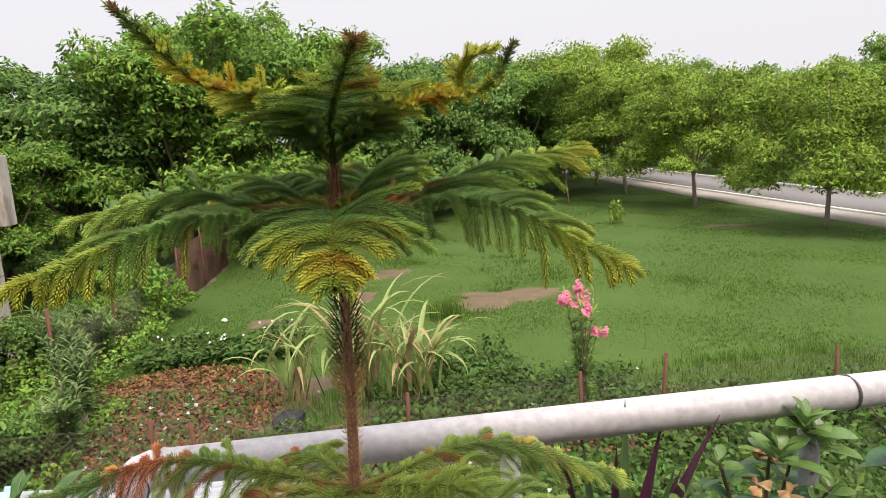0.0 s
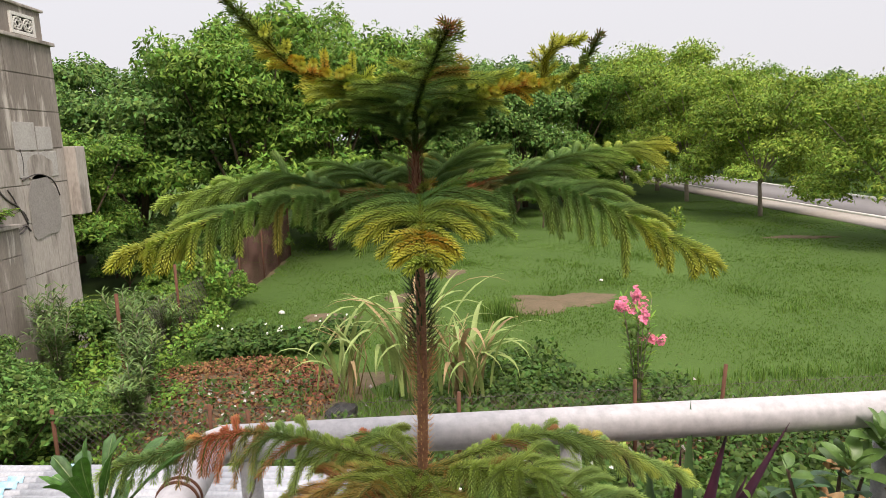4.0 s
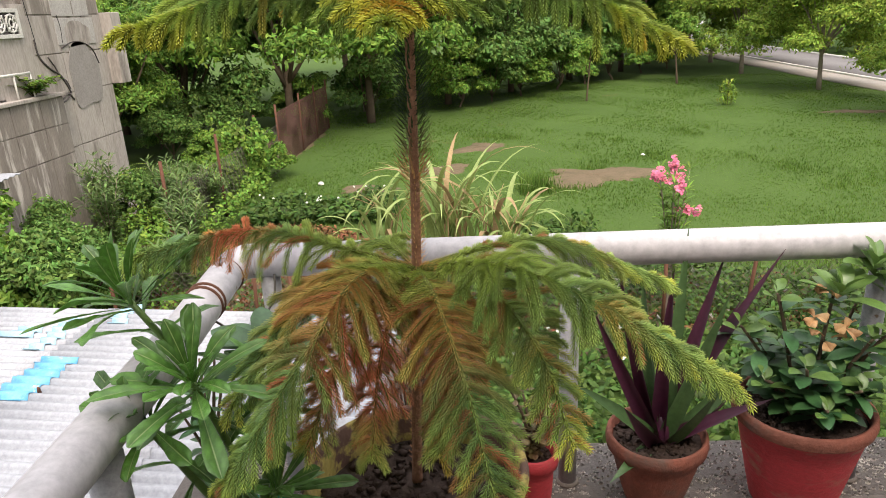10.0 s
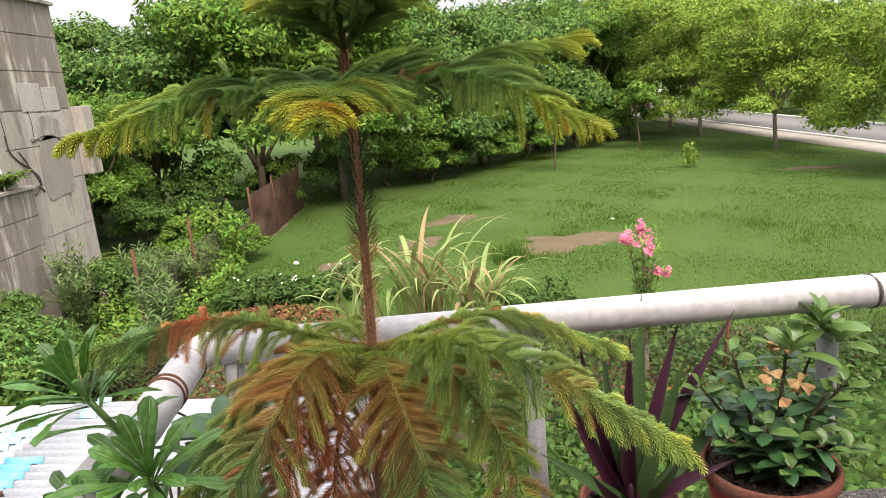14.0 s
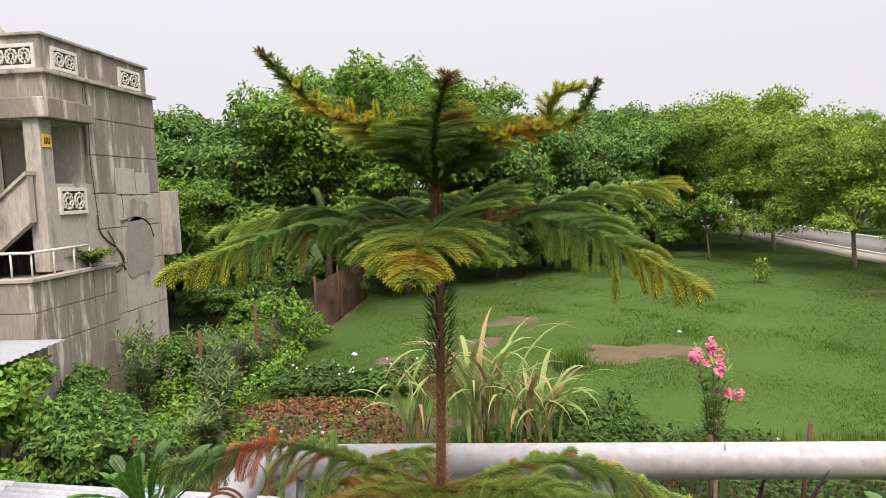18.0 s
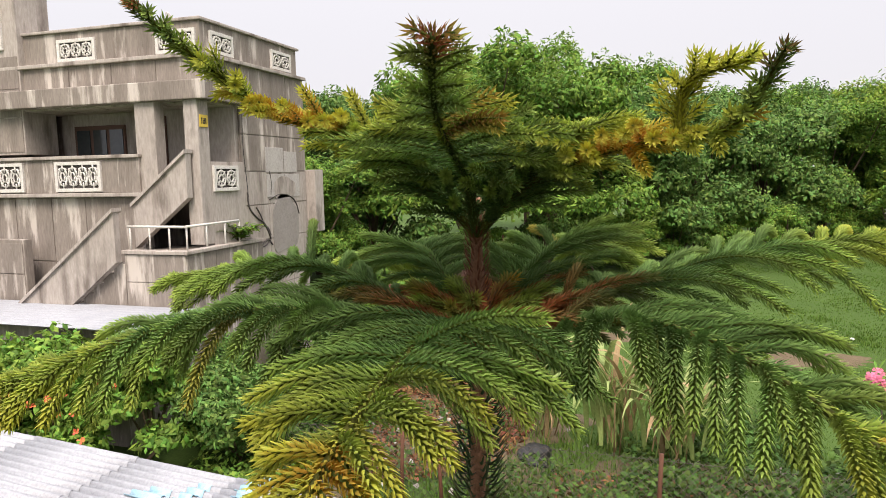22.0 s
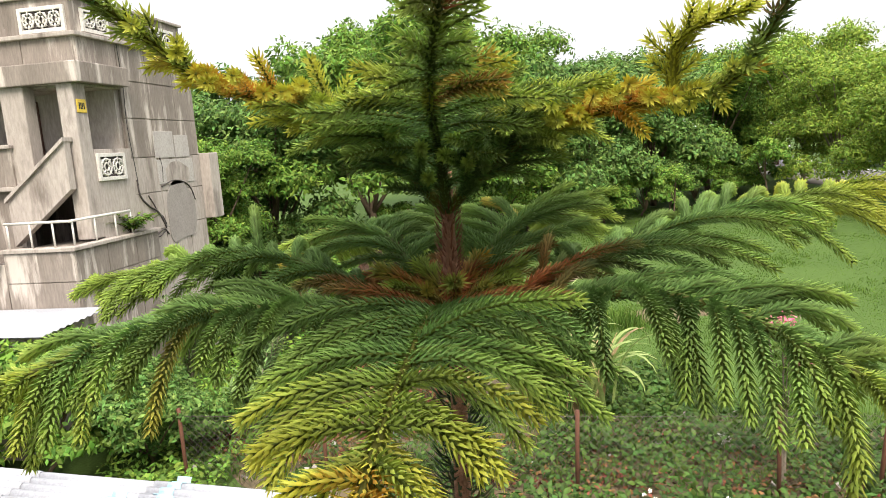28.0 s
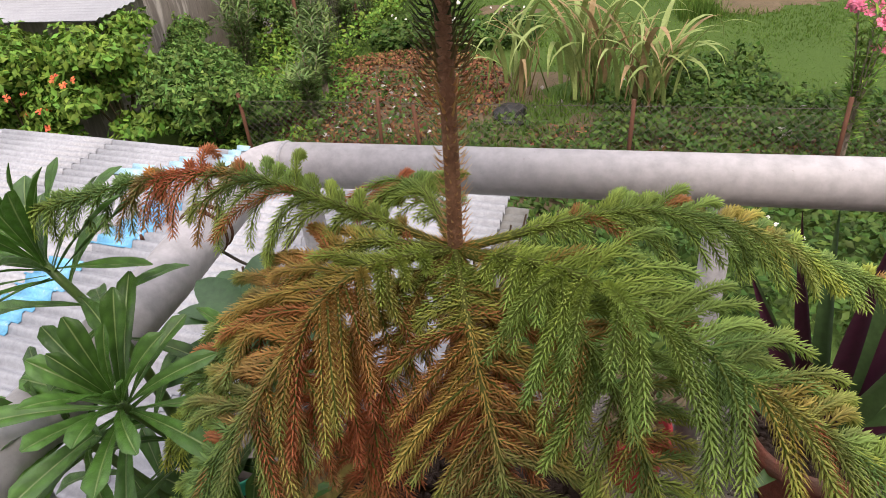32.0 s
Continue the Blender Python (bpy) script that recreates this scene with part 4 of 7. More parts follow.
TOP = [
    (K0, [rp(-0.066, 1.110, 1.641), rp(-0.116, 1.060, 1.672), rp(-0.167, 1.015, 1.691), rp(-0.197, 0.980, 1.724)], rp(-0.236, 0.928, 1.774), 0.095, 0.5, 11, TOPZ, ARM),
    (K0, [rp(0.0, 1.10, 1.622), rp(0.012, 1.0, 1.655), rp(0.028, 0.91, 1.68)], rp(0.047, 0.85, 1.712), 0.1, 0.5, 12, TOPF, FRONT),
    (K0, [rp(0.053, 1.120, 1.617), rp(0.125, 1.095, 1.647), rp(0.183, 1.065, 1.655), rp(0.229, 1.040, 1.663)], rp(0.264, 1.013, 1.716), 0.09, 0.5, 13, TOPZ, ARM),
    (K0, [rp(0.03, 1.20, 1.64), rp(0.06, 1.29, 1.662)], rp(0.11, 1.39, 1.69), 0.12, 0.6, 14, TOPB, BACK),
    (K0, [rp(-0.05, 1.20, 1.64)], rp(-0.14, 1.32, 1.69), 0.12, 0.6, 15, TOPB, BACK),
    (rp(0.192, 1.060, 1.656), [rp(0.197, 1.050, 1.698)], rp(0.244, 1.030, 1.714), 0.028, 0.1, 16, TOPY, BACK),
    (K0, [rp(0.05, 1.14, 1.625)], rp(0.115, 1.06, 1.668), 0.085, 0.4, 17, TOPB, BACK),
    (K0, [rp(-0.045, 1.14, 1.625)], rp(-0.095, 1.03, 1.668), 0.085, 0.4, 18, TOPB, BACK),
]
for b0, mids, tip, bl, dr, sd, zn, shp in TOP:
    pine_branch(pine, b0, mids, tip, bl, dr, sd, zn, fwd=0.55, start=0.06, updroop=0.05, space=0.0125, thick=0.011, width=0.0024, shape=shp, around=4.4, lift=0.55)
Q0 = rp(-0.019, 1.167, 1.0)
C_RUST = np.array((0.42, 0.125, 0.055))
C_OLD = np.array((0.22, 0.22, 0.058))
LOWG = [(0, C_RUST, C_OLD), (0.14, C_OLD * 0.7, C_OLD), (0.3, C_OLD, C_DARK * 1.2), (0.46, C_DARK * 1.1, C_OLD), (0.53, C_RUST, C_RUST), (0.66, C_RUST, C_RUST * 0.6 + C_DARK * 0.4), (0.72, C_DARK, C_DARK * 1.2), (0.9, C_DARK, C_MID), (1, C_MID, C_PALE)]
LOWR = [(0, C_RUST, C_OLD), (0.14, C_RUST * 0.5 + C_OLD * 0.5, C_MID), (0.26, C_OLD, C_MID), (0.38, C_RUST, C_RUST * 0.6 + C_OLD * 0.4), (0.5, C_RUST * 0.6 + C_OLD * 0.4, C_OLD), (0.6, C_RUST * 0.5 + C_DARK * 0.5, C_MID), (0.85, C_RUST * 0.6 + C_OLD * 0.4, C_RUST * 0.5 + C_YEL * 0.4), (1, C_RUST * 0.5 + C_MID * 0.5, C_YEL * 0.9)]
LOWC = [(0, C_RUST * 0.6 + C_OLD * 0.4, C_OLD), (0.2, C_RUST, C_RUST), (0.5, C_RUST * 0.9, C_RUST), (0.75, C_RUST, C_RUST * 0.7 + C_DARK * 0.3), (1, C_OLD, C_MID)]
LOWY = [(0, C_RUST, C_OLD), (0.12, C_RUST * 0.5 + C_OLD * 0.5, C_MID), (0.2, C_OLD, C_DARK * 1.3), (0.45, C_OLD, C_MID), (0.56, C_YEL * 0.6, C_OLD), (0.64, C_RUST * 0.8 + C_OLD * 0.2, C_RUST * 0.4 + C_OLD * 0.6), (0.74, C_RUST, C_RUST * 0.5 + C_OLD * 0.5), (0.8, C_DARK * 1.1, C_MID), (0.94, C_MID, C_PALE), (1, C_YEL * 0.9, C_LIME)]
LOW = [(0, C_RED, C_RED), (0.17, C_RED * 0.8, C_DARK), (0.24, C_DARK, C_DARK * 1.2), (0.45, C_DARK * 1.2, C_MID * 1.1), (0.56, C_DARK * 1.3, C_PALE), (0.66, C_MID, C_YEL * 0.9), (0.78, C_MID, C_YEL), (0.85, C_ORA * 0.8 + C_YEL * 0.1, C_YEL), (0.92, C_YEL * 0.8, C_YEL * 1.1), (1, C_MID, C_LIME)]
W0 = rp(-0.003, 1.148, 1.452)
MID = [
    ([rp(-0.19, 1.005, 1.505)], rp(-0.362, 0.862, 1.458), 0.12, 1.3, 1, GREENY, 0.6, 1.12, True),
    ([rp(-0.22, 1.185, 1.525)], rp(-0.436, 1.204, 1.498), 0.12, 1.1, 2, GREEN, 0.65, 1.12, False),
    ([rp(0.0, 1.02, 1.497), rp(0.003, 0.89, 1.496), rp(0.004, 0.79, 1.478)], rp(0.008, 0.715, 1.455), 0.118, 1.15, 3, YELLOW, 0.4, 1.12, True),
    ([rp(0.19, 1.03, 1.502)], rp(0.38, 0.908, 1.41), 0.125, 1.4, 4, GREENY, 0.6, 1.12, True),
    ([rp(0.22, 1.235, 1.528)], rp(0.444, 1.317, 1.555), 0.14, 0.9, 5, GREENY, 0.7, 1.15, False),
    ([rp(0.05, 1.32, 1.53)], rp(0.12, 1.47, 1.512), 0.13, 0.7, 6, GREEN, 0.7, 1.12, False),
    ([rp(-0.12, 1.31, 1.53)], rp(-0.24, 1.46, 1.49), 0.14, 1.1, 7, GREEN, 0.7, 1.12, False),
]
FAN = ((0, 0.4), (0.12, 0.95), (0.22, 1.28), (0.4, 1.2), (0.55, 0.95), (0.68, 0.75), (0.8, 0.5), (0.9, 0.34), (1, 0.22))
SIDE = ((0, 0.3), (0.14, 0.7), (0.3, 0.95), (0.7, 0.9), (0.85, 0.65), (0.95, 0.42), (1, 0.3))
for mids, tip, bl, dr, sd, zn, fw, tf, spl in MID:
    pine_branch(pine, W0, mids, tip, bl, dr, sd, zn, fwd=fw, tipfan=tf, split=spl, shape=FAN if sd == 3 else SIDE, space=0.0135 if sd == 3 else 0.015, around=5.0, thick=0.0112, width=0.0025, rust=0.0, lift=0.62)
# short new shoots round the trunk above the whorl
for k in range(7):
    a = 0.4 + 0.9 * k
    pine_branch(pine, rp(-0.004, 1.15, 1.462), [rp(-0.004 + 0.035 * math.cos(a), 1.15 + 0.035 * math.sin(a), 1.49)], rp(-0.004 + 0.075 * math.cos(a), 1.15 + 0.075 * math.sin(a), 1.508 + 0.006 * math.sin(3 * k)), 0.035, 0.4, 60 + k, [(0, C_RED * 0.8, C_RED), (0.6, C_RED if k % 2 else C_MID, C_MID), (1, C_MID, C_PALE * 0.8)], fwd=1.6, start=0.3, name="shoot")
K0 = rp(-0.004, 1.148, 1.566)
TOPZ = [(0, C_DARK * 1.2, C_MID), (0.25, C_DARK * 1.2, C_MID * 1.2), (0.36, C_MID, C_YEL), (0.45, C_ORA * 0.8, C_YEL * 1.1), (0.5, C_ORA, C_YEL * 1.1), (0.55, C_ORA * 0.7, C_YEL), (0.62, C_ORA, C_YEL), (0.7, C_MID, C_YEL * 1.1), (0.76, C_MID, C_YEL), (0.85, C_MID * 0.9, C_MID), (0.93, C_DARK * 1.2, C_MID), (1, C_DARK * 0.8, C_RED * 0.5)]
TOPF = [(0, C_DARK, C_DARK * 1.3), (0.3, C_DARK * 1.3, C_MID), (0.5, C_DARK * 1.3, C_MID * 1.2), (0.62, C_MID, C_YEL * 0.9), (0.78, C_DARK * 1.2, C_MID), (0.9, C_MID, C_MID * 1.2), (0.95, C_RED * 0.7, C_MID), (1, C_RED * 0.6, C_MID)]
TOPY = [(0, C_YEL, C_YEL), (0.6, C_YEL, C_LIME), (1, C_LIME, C_LIME)]
TOPB = [(0, C_DARK, C_DARK), (0.35, C_DARK, C_MID), (0.6, C_MID, C_YEL * 0.8), (1, C_PALE, C_LIME)]
ARM = ((0, 0.75), (0.12, 1.0), (0.35, 0.85), (0.6, 0.6), (0.72, 0.42), (0.82, 0.24), (1, 0.12))
FRONT = ((0, 0.8), (0.1, 1.0), (0.45, 1.0), (0.6, 0.7), (0.74, 0.34), (0.9, 0.28), (1, 0.16))
BACK = ((0, 0.6), (0.2, 1.0), (0.7, 0.9), (1, 0.45))
TOP = [
    (K0, [rp(-0.066, 1.110, 1.641), rp(-0.116, 1.060, 1.672), rp(-0.167, 1.015, 1.691), rp(-0.197, 0.980, 1.724)], rp(-0.236, 0.928, 1.774), 0.095, 0.5, 11, TOPZ, ARM),
    (K0, [rp(0.0, 1.10, 1.622), rp(0.012, 1.0, 1.655), rp(0.028, 0.91, 1.68)], rp(0.047, 0.85, 1.712), 0.1, 0.5, 12, TOPF, FRONT),
    (K0, [rp(0.053, 1.120, 1.617), rp(0.125, 1.095, 1.647), rp(0.183, 1.065, 1.655), rp(0.229, 1.040, 1.663)], rp(0.264, 1.013, 1.716), 0.09, 0.5, 13, TOPZ, ARM),
    (K0, [rp(0.03, 1.20, 1.64), rp(0.06, 1.29, 1.662)], rp(0.11, 1.39, 1.69), 0.12, 0.6, 14, TOPB, BACK),
    (K0, [rp(-0.05, 1.20, 1.64)], rp(-0.14, 1.32, 1.69), 0.12, 0.6, 15, TOPB, BACK),
    (rp(0.192, 1.060, 1.656), [rp(0.197, 1.050, 1.698)], rp(0.244, 1.030, 1.714), 0.028, 0.1, 16, TOPY, BACK),
    (K0, [rp(0.05, 1.14, 1.625)], rp(0.115, 1.06, 1.668), 0.085, 0.4, 17, TOPB, BACK),
    (K0, [rp(-0.045, 1.14, 1.625)], rp(-0.095, 1.03, 1.668), 0.085, 0.4, 18, TOPB, BACK),
]
for b0, mids, tip, bl, dr, sd, zn, shp in TOP:
    pine_branch(pine, b0, mids, tip, bl, dr, sd, zn, fwd=0.55, start=0.06, updroop=0.05, space=0.0125, thick=0.011, width=0.0024, shape=shp, around=4.4, lift=0.55)
Q0 = rp(-0.019, 1.167, 1.0)
C_RUST = np.array((0.42, 0.125, 0.055))
C_OLD = np.array((0.22, 0.22, 0.058))
LOWG = [(0, C_RUST, C_MID), (0.14, C_MID * 0.8, C_MID), (0.3, C_MID, C_MID), (0.5, C_DARK * 1.1, C_MID), (0.58, C_RUST, C_RUST), (0.7, C_RUST, C_RUST * 0.5 + C_DARK * 0.5), (0.76, C_DARK, C_DARK), (0.9, C_DARK, C_MID), (1, C_MID, C_PALE)]
LOWR = [(0, C_MID, C_MID), (0.14, C_MID, C_MID * 1.1), (0.26, C_MID * 0.6 + C_RUST * 0.4, C_RUST * 0.5 + C_MID * 0.5), (0.4, C_RUST * 0.7 + C_MID * 0.3, C_MID), (0.5, C_RUST * 0.4 + C_DARK * 0.6, C_DARK * 1.2), (0.6, C_DARK, C_MID), (0.85, C_DARK * 1.1, C_MID * 1.2), (1, C_MID, C_YEL * 0.9)]
LOWC = [(0, C_MID, C_MID), (0.2, C_MID * 0.8, C_RUST * 0.8), (0.5, C_RUST, C_RUST * 0.8), (0.75, C_RUST * 0.8, C_DARK), (1, C_MID, C_MID)]
LOWY = [(0, C_RUST, C_MID), (0.12, C_MID, C_MID), (0.3, C_MID * 1.1, C_DARK * 1.2), (0.55, C_DARK, C_MID), (0.62, C_RUST * 0.4 + C_MID * 0.6, C_MID), (0.7, C_DARK, C_MID), (0.76, C_MID, C_YEL), (0.8, C_DARK * 1.1, C_MID), (0.94, C_MID, C_PALE), (1, C_YEL * 0.9, C_LIME)]
LOW = [
    ([rp(-0.17, 1.185, 1.042), rp(-0.32, 1.19, 1.078)], rp(-0.545, 1.11, 1.06), 0.14, 2.6, 31, LOWG, 0.1),
    ([rp(0.14, 1.075, 1.035), rp(0.31, 0.985, 0.985)], rp(0.515, 0.95, 0.86), 0.165, 1.4, 32, LOWY, 0.08),
    ([rp(0.2, 1.235, 1.025)], rp(0.5, 1.28, 0.905), 0.13, 1.3, 33, LOWY, 0.15),
    ([rp(-0.11, 1.05, 1.03), rp(-0.19, 0.95, 0.94)], rp(-0.335, 0.86, 0.735), 0.165, 0.85, 34, LOWR, 0.06),
    ([rp(0.02, 1.05, 0.99), rp(0.07, 0.95, 0.87)], rp(0.12, 0.85, 0.68), 0.15, 0.8, 35, LOWR, 0.06),
    ([rp(-0.05, 1.07, 0.98), rp(-0.08, 1.0, 0.88)], rp(-0.10, 0.95, 0.72), 0.12, 1.3, 36, LOWC, 0.1),
    ([rp(-0.10, 1.30, 1.01)], rp(-0.24, 1.42, 0.90), 0.12, 1.6, 37, LOWG, 0.15),
    ([rp(-0.14, 1.13, 1.02), rp(-0.25, 1.06, 0.95)], rp(-0.36, 0.99, 0.80), 0.14, 1.0, 38, LOWR, 0.1),
    ([rp(-0.09, 1.07, 0.98)], rp(-0.21, 0.93, 0.76), 0.13, 1.2, 40, LOWC, 0.1),
    ([rp(0.04, 1.08, 0.97)], rp(0.02, 0.93, 0.74), 0.12, 1.2, 41, LOWC, 0.1),
    ([rp(0.09, 1.09, 1.01), rp(0.19, 1.0, 0.92)], rp(0.25, 0.92, 0.76), 0.14, 1.0, 39, LOWY, 0.1),
]
for mids, tip, bl, dr, sd, zn, st in LOW:
    pine_branch(pine, Q0, mids, tip, bl, dr, sd, zn, fwd=0.6, start=st, around=3.9, thick=0.0138, width=0.0021, lift=0.6, split=sd in (32, 34), space=0.0145 if sd == 31 else 0.0122, rust=0.12 if sd > 33 else 0.05)


# ---- pots ----
def pot(name, at, r_top, r_bot, h, material, label, rim=0.012, soil=0.03, rim_h=0.05, cat="plant pot", seed=1, rim_mat=None):
    e = thing(name, label, cat, at, "potted plants on the terrace")
    prof = [(0.0, 0.0), (r_bot * 0.96, 0.0), (r_bot, 0.006)]
    for s in (0.25, 0.5, 0.75):
        prof.append((r_bot + (r_top - rim - r_bot) * s, (h - rim_h) * s))
    prof += [(r_top - rim, h - rim_h), (r_top, h - rim_h + 0.006), (r_top + 0.003, h - rim_h * 0.5), (r_top, h - 0.004), (r_top - rim * 0.4, h), (r_top - rim, h - 0.004), (r_top - rim * 1.4, h - rim_h), (r_top - rim * 1.7, h - soil - 0.02)]
    v, f = lathe_np(prof, 48, 0.006, seed)
    part("body", np_mesh("body", v, f, smooth_it=True), material, e)
    if rim_mat:
        v, f = lathe_np([(r_top + 0.001, h - rim_h + 0.008), (r_top + 0.0045, h - rim_h * 0.5), (r_top + 0.002, h - 0.002), (r_top - rim * 0.4, h + 0.002), (r_top - rim - 0.001, h - 0.003), (r_top - rim * 1.3, h - rim_h * 0.8)], 48, 0.006, seed)
        part("rim", np_mesh("rim", v, f, smooth_it=True), rim_mat, e)
    rgp = np.random.default_rng(seed)
    rr = r_top - rim * 1.5
    v, f = lathe_np([(rr * s, h - soil + 0.004 * math.sin(9 * s)) for s in (1.0, 0.8, 0.6, 0.4, 0.2, 0.01)], 28, 0.01, seed + 3)
    v[:, 2] += rgp.normal(0, 0.004, len(v))
    part("soil", np_mesh("soil", v, f[:, ::-1]), M_POTSOIL, e)
    pcs2 = []
    for _ in range(int(60 + 9000 * r_top * r_top * 0.6)):
        a, q = rgp.random() * 6.28, rr * math.sqrt(rgp.random()) * 0.95
        b = rgp.uniform(0.004, 0.009 + 0.04 * r_top)
        u = unit(rgp.standard_normal((8, 3))) * b * (1, 1, 0.7) + (q * math.cos(a), q * math.sin(a), h - soil + b * 0.3)
        bm = bmesh.new()
        for w in u:
            bm.verts.new(w)
        bmesh.ops.convex_hull(bm, input=bm.verts)
        bmesh.ops.triangulate(bm, faces=bm.faces)
        bm.verts.index_update()
        pcs2.append((np.array([w.co[:] for w in bm.verts]), np.array([[w.index for w in fc.verts] for fc in bm.faces])))
        bm.free()
    v, f = join_np(pcs2)
    o = part("soil_crumb", np_mesh("soil_crumb", v, f), M_POTSOIL, e)
    o["kind"] = "stuff"
    return e


pot("plant_pot", (-0.045, 1.125, 0.0), 0.232, 0.16, 0.58, M_YELPOT, "large pot in flaking yellow paint under the pine", 0.014, 0.09, 0.035, seed=2)
pot("plant_pot", (0.59, 1.60, LZ), 0.138, 0.082, 0.22, M_TERRA, "weathered terracotta pot holding a purple boat lily", seed=3)
pot("plant_pot", (0.975, 1.585, LZ), 0.178, 0.11, 0.31, M_REDPOT, "large red painted clay pot with a worn brown rim", seed=4, rim_mat=M_TERRA, rim_h=0.045)
pot("plant_pot", (0.24, 1.60, LZ), 0.075, 0.055, 0.17, M_REDPOT, "small red pot with a fleshy jade plant", seed=5)
pot("plant_pot", (0.33, 1.17, 0.0), 0.115, 0.09, 0.33, M_PINKPOT, "pink plastic pot with a thin rim", seed=6, rim=0.008)
pot("plant_pot", (-0.40, 1.12, 0.0), 0.12, 0.09, 0.42, M_GREENPOT, "green plastic pot beside the side railing", seed=7, rim=0.008)
tagged(part("cement_block", box_bm(-0.53, 0.40, 0.0, -0.38, 0.58, 0.46, 0.006), M_CURB), "plain cement block under the old yellow pot", "block")
pot("plant_pot", (-0.462, 0.49, 0.46), 0.066, 0.052, 0.48, M_YELPOT, "old yellow painted pot beside the side railing", seed=8)


M_ROSE = mat("rosette_leaf_veined", (0.1, 0.2, 0.05), 0.3, attr="tint", fine=70, trans=0.2, spec=0.5, bump=0.25, bump_scale=120)


# ---- leaf blades ----
def blade(base, d, length, width, curl, shape="ellipse", fold=0.18, n=8, up=(0, 0, 1.0), twist=0.0):
    """One leaf: a strip with a folded midrib that curls down along its length."""
    d = unit(np.asarray(d, float))
    s = unit(np.cross(d, np.asarray(up, float)) + 1e-6)
    nn = unit(np.cross(s, d))
    c, q = math.cos(twist), math.sin(twist)
    s, nn = s * c + nn * q, nn * c - s * q
    t = np.linspace(0, 1, n)
    ang = curl * (t ** 1.7 if shape == "grass" else t)
    step = length / (n - 1)
    p = np.asarray(base, float) + np.concatenate([np.zeros((1, 3)), np.cumsum((np.cos(ang)[:-1, None] * d - np.sin(ang)[:-1, None] * nn) * step, 0)])
    nv = np.cos(ang)[:, None] * nn + np.sin(ang)[:, None] * d
    if shape == "spoon":
        w = np.interp(t, (0, 0.12, 0.5, 0.78, 0.92, 0.98, 1), (0.2, 0.2, 0.62, 1.0, 0.86, 0.5, 0.15))
    elif shape == "sword":
        w = np.interp(t, (0, 0.25, 0.6, 1), (0.8, 1.0, 0.75, 0.02))
    elif shape == "grass":
        w = np.interp(t, (0, 0.2, 0.7, 1), (0.7, 1.0, 0.8, 0.03))
    else:
        w = np.interp(t, (0, 0.08, 0.4, 0.7, 0.92, 1), (0.06, 0.3, 0.95, 0.9, 0.4, 0.03))
    w = (w * width / 2)[:, None]
    if shape == "spoon":
        puff = (0.22 + 0.16 * np.sin(np.arange(n) * math.pi * 0.9))[:, None]
        wave = (0.18 * np.sin(t * 9 + twist * 20))[:, None]
        rows = [p + s * w * q + nv * w * (fold * 2 * abs(q) + puff * (abs(q) == 0.5) + wave * (abs(q) == 1) * q) for q in (-1, -0.5, -0.1, 0, 0.1, 0.5, 1)]
        v = np.stack(rows, 1).reshape(-1, 3)
        i = np.arange(n - 1)[:, None] * 7
        return v, np.concatenate([i + (q, q + 1, q + 8, q + 7) for q in range(6)])
    v = np.stack([p - s * w + nv * w * fold * 2, p, p + s * w + nv * w * fold * 2], 1).reshape(-1, 3)
    i = np.arange(n - 1)[:, None] * 3
    f = np.concatenate([i + (0, 1, 4, 3), i + (1, 2, 5, 4)])
    return v, f


def leaves(name, blades, material, parent, label=""):
    v, f = join_np(blades)
    return part(name, np_mesh(name, v, f, smooth_it=True), material, parent, label)


def leaves_each(name, blades, material, parent):
    """Each leaf a part of its own; rosette leaves carry a paler midrib."""
    for q, (v1, f1) in enumerate(blades):
        tint = None
        if material is M_ROSE:
            tint = np.tile(np.array((0.085, 0.20, 0.032)) * (0.65 + 0.7 * ((q * 0.618) % 1)), (len(v1), 1))
            tint[3::7] = (0.34, 0.44, 0.17)
            tint[1::14] *= 1.45
            tint[5::14] *= 1.45
        part(name, np_mesh(name, v1, f1, tint, smooth_it=True), material, parent)


def rosette(rg, c, axis, count, length, width, shape="spoon", lo=0.15, hi=1.45, curl=0.5):
    """Leaves round a point, older ones lower and longer."""
    out = []
    axis = unit(np.asarray(axis, float))
    a1 = unit(np.cross(axis, (0.3, 0.5, 0.8)))
    a2 = np.cross(axis, a1)
    for k in range(count):
        u = k / count
        a = 2.4 * k + rg.uniform(-0.2, 0.2)
        th = lo + (hi - lo) * u
        d = math.cos(th) * axis + math.sin(th) * (math.cos(a) * a1 + math.sin(a) * a2)
        L = length * (0.6 + 0.5 * u) * rg.uniform(0.85, 1.15)
        out.append(blade(np.asarray(c) - axis * 0.03 * u + d * 0.008, d, L, width * rg.uniform(0.85, 1.15) * (0.75 + 0.3 * u), curl * rg.uniform(0.4, 1.5), shape, 0.14, 12, axis + 0.01, rg.uniform(-0.3, 0.3)))
    return out


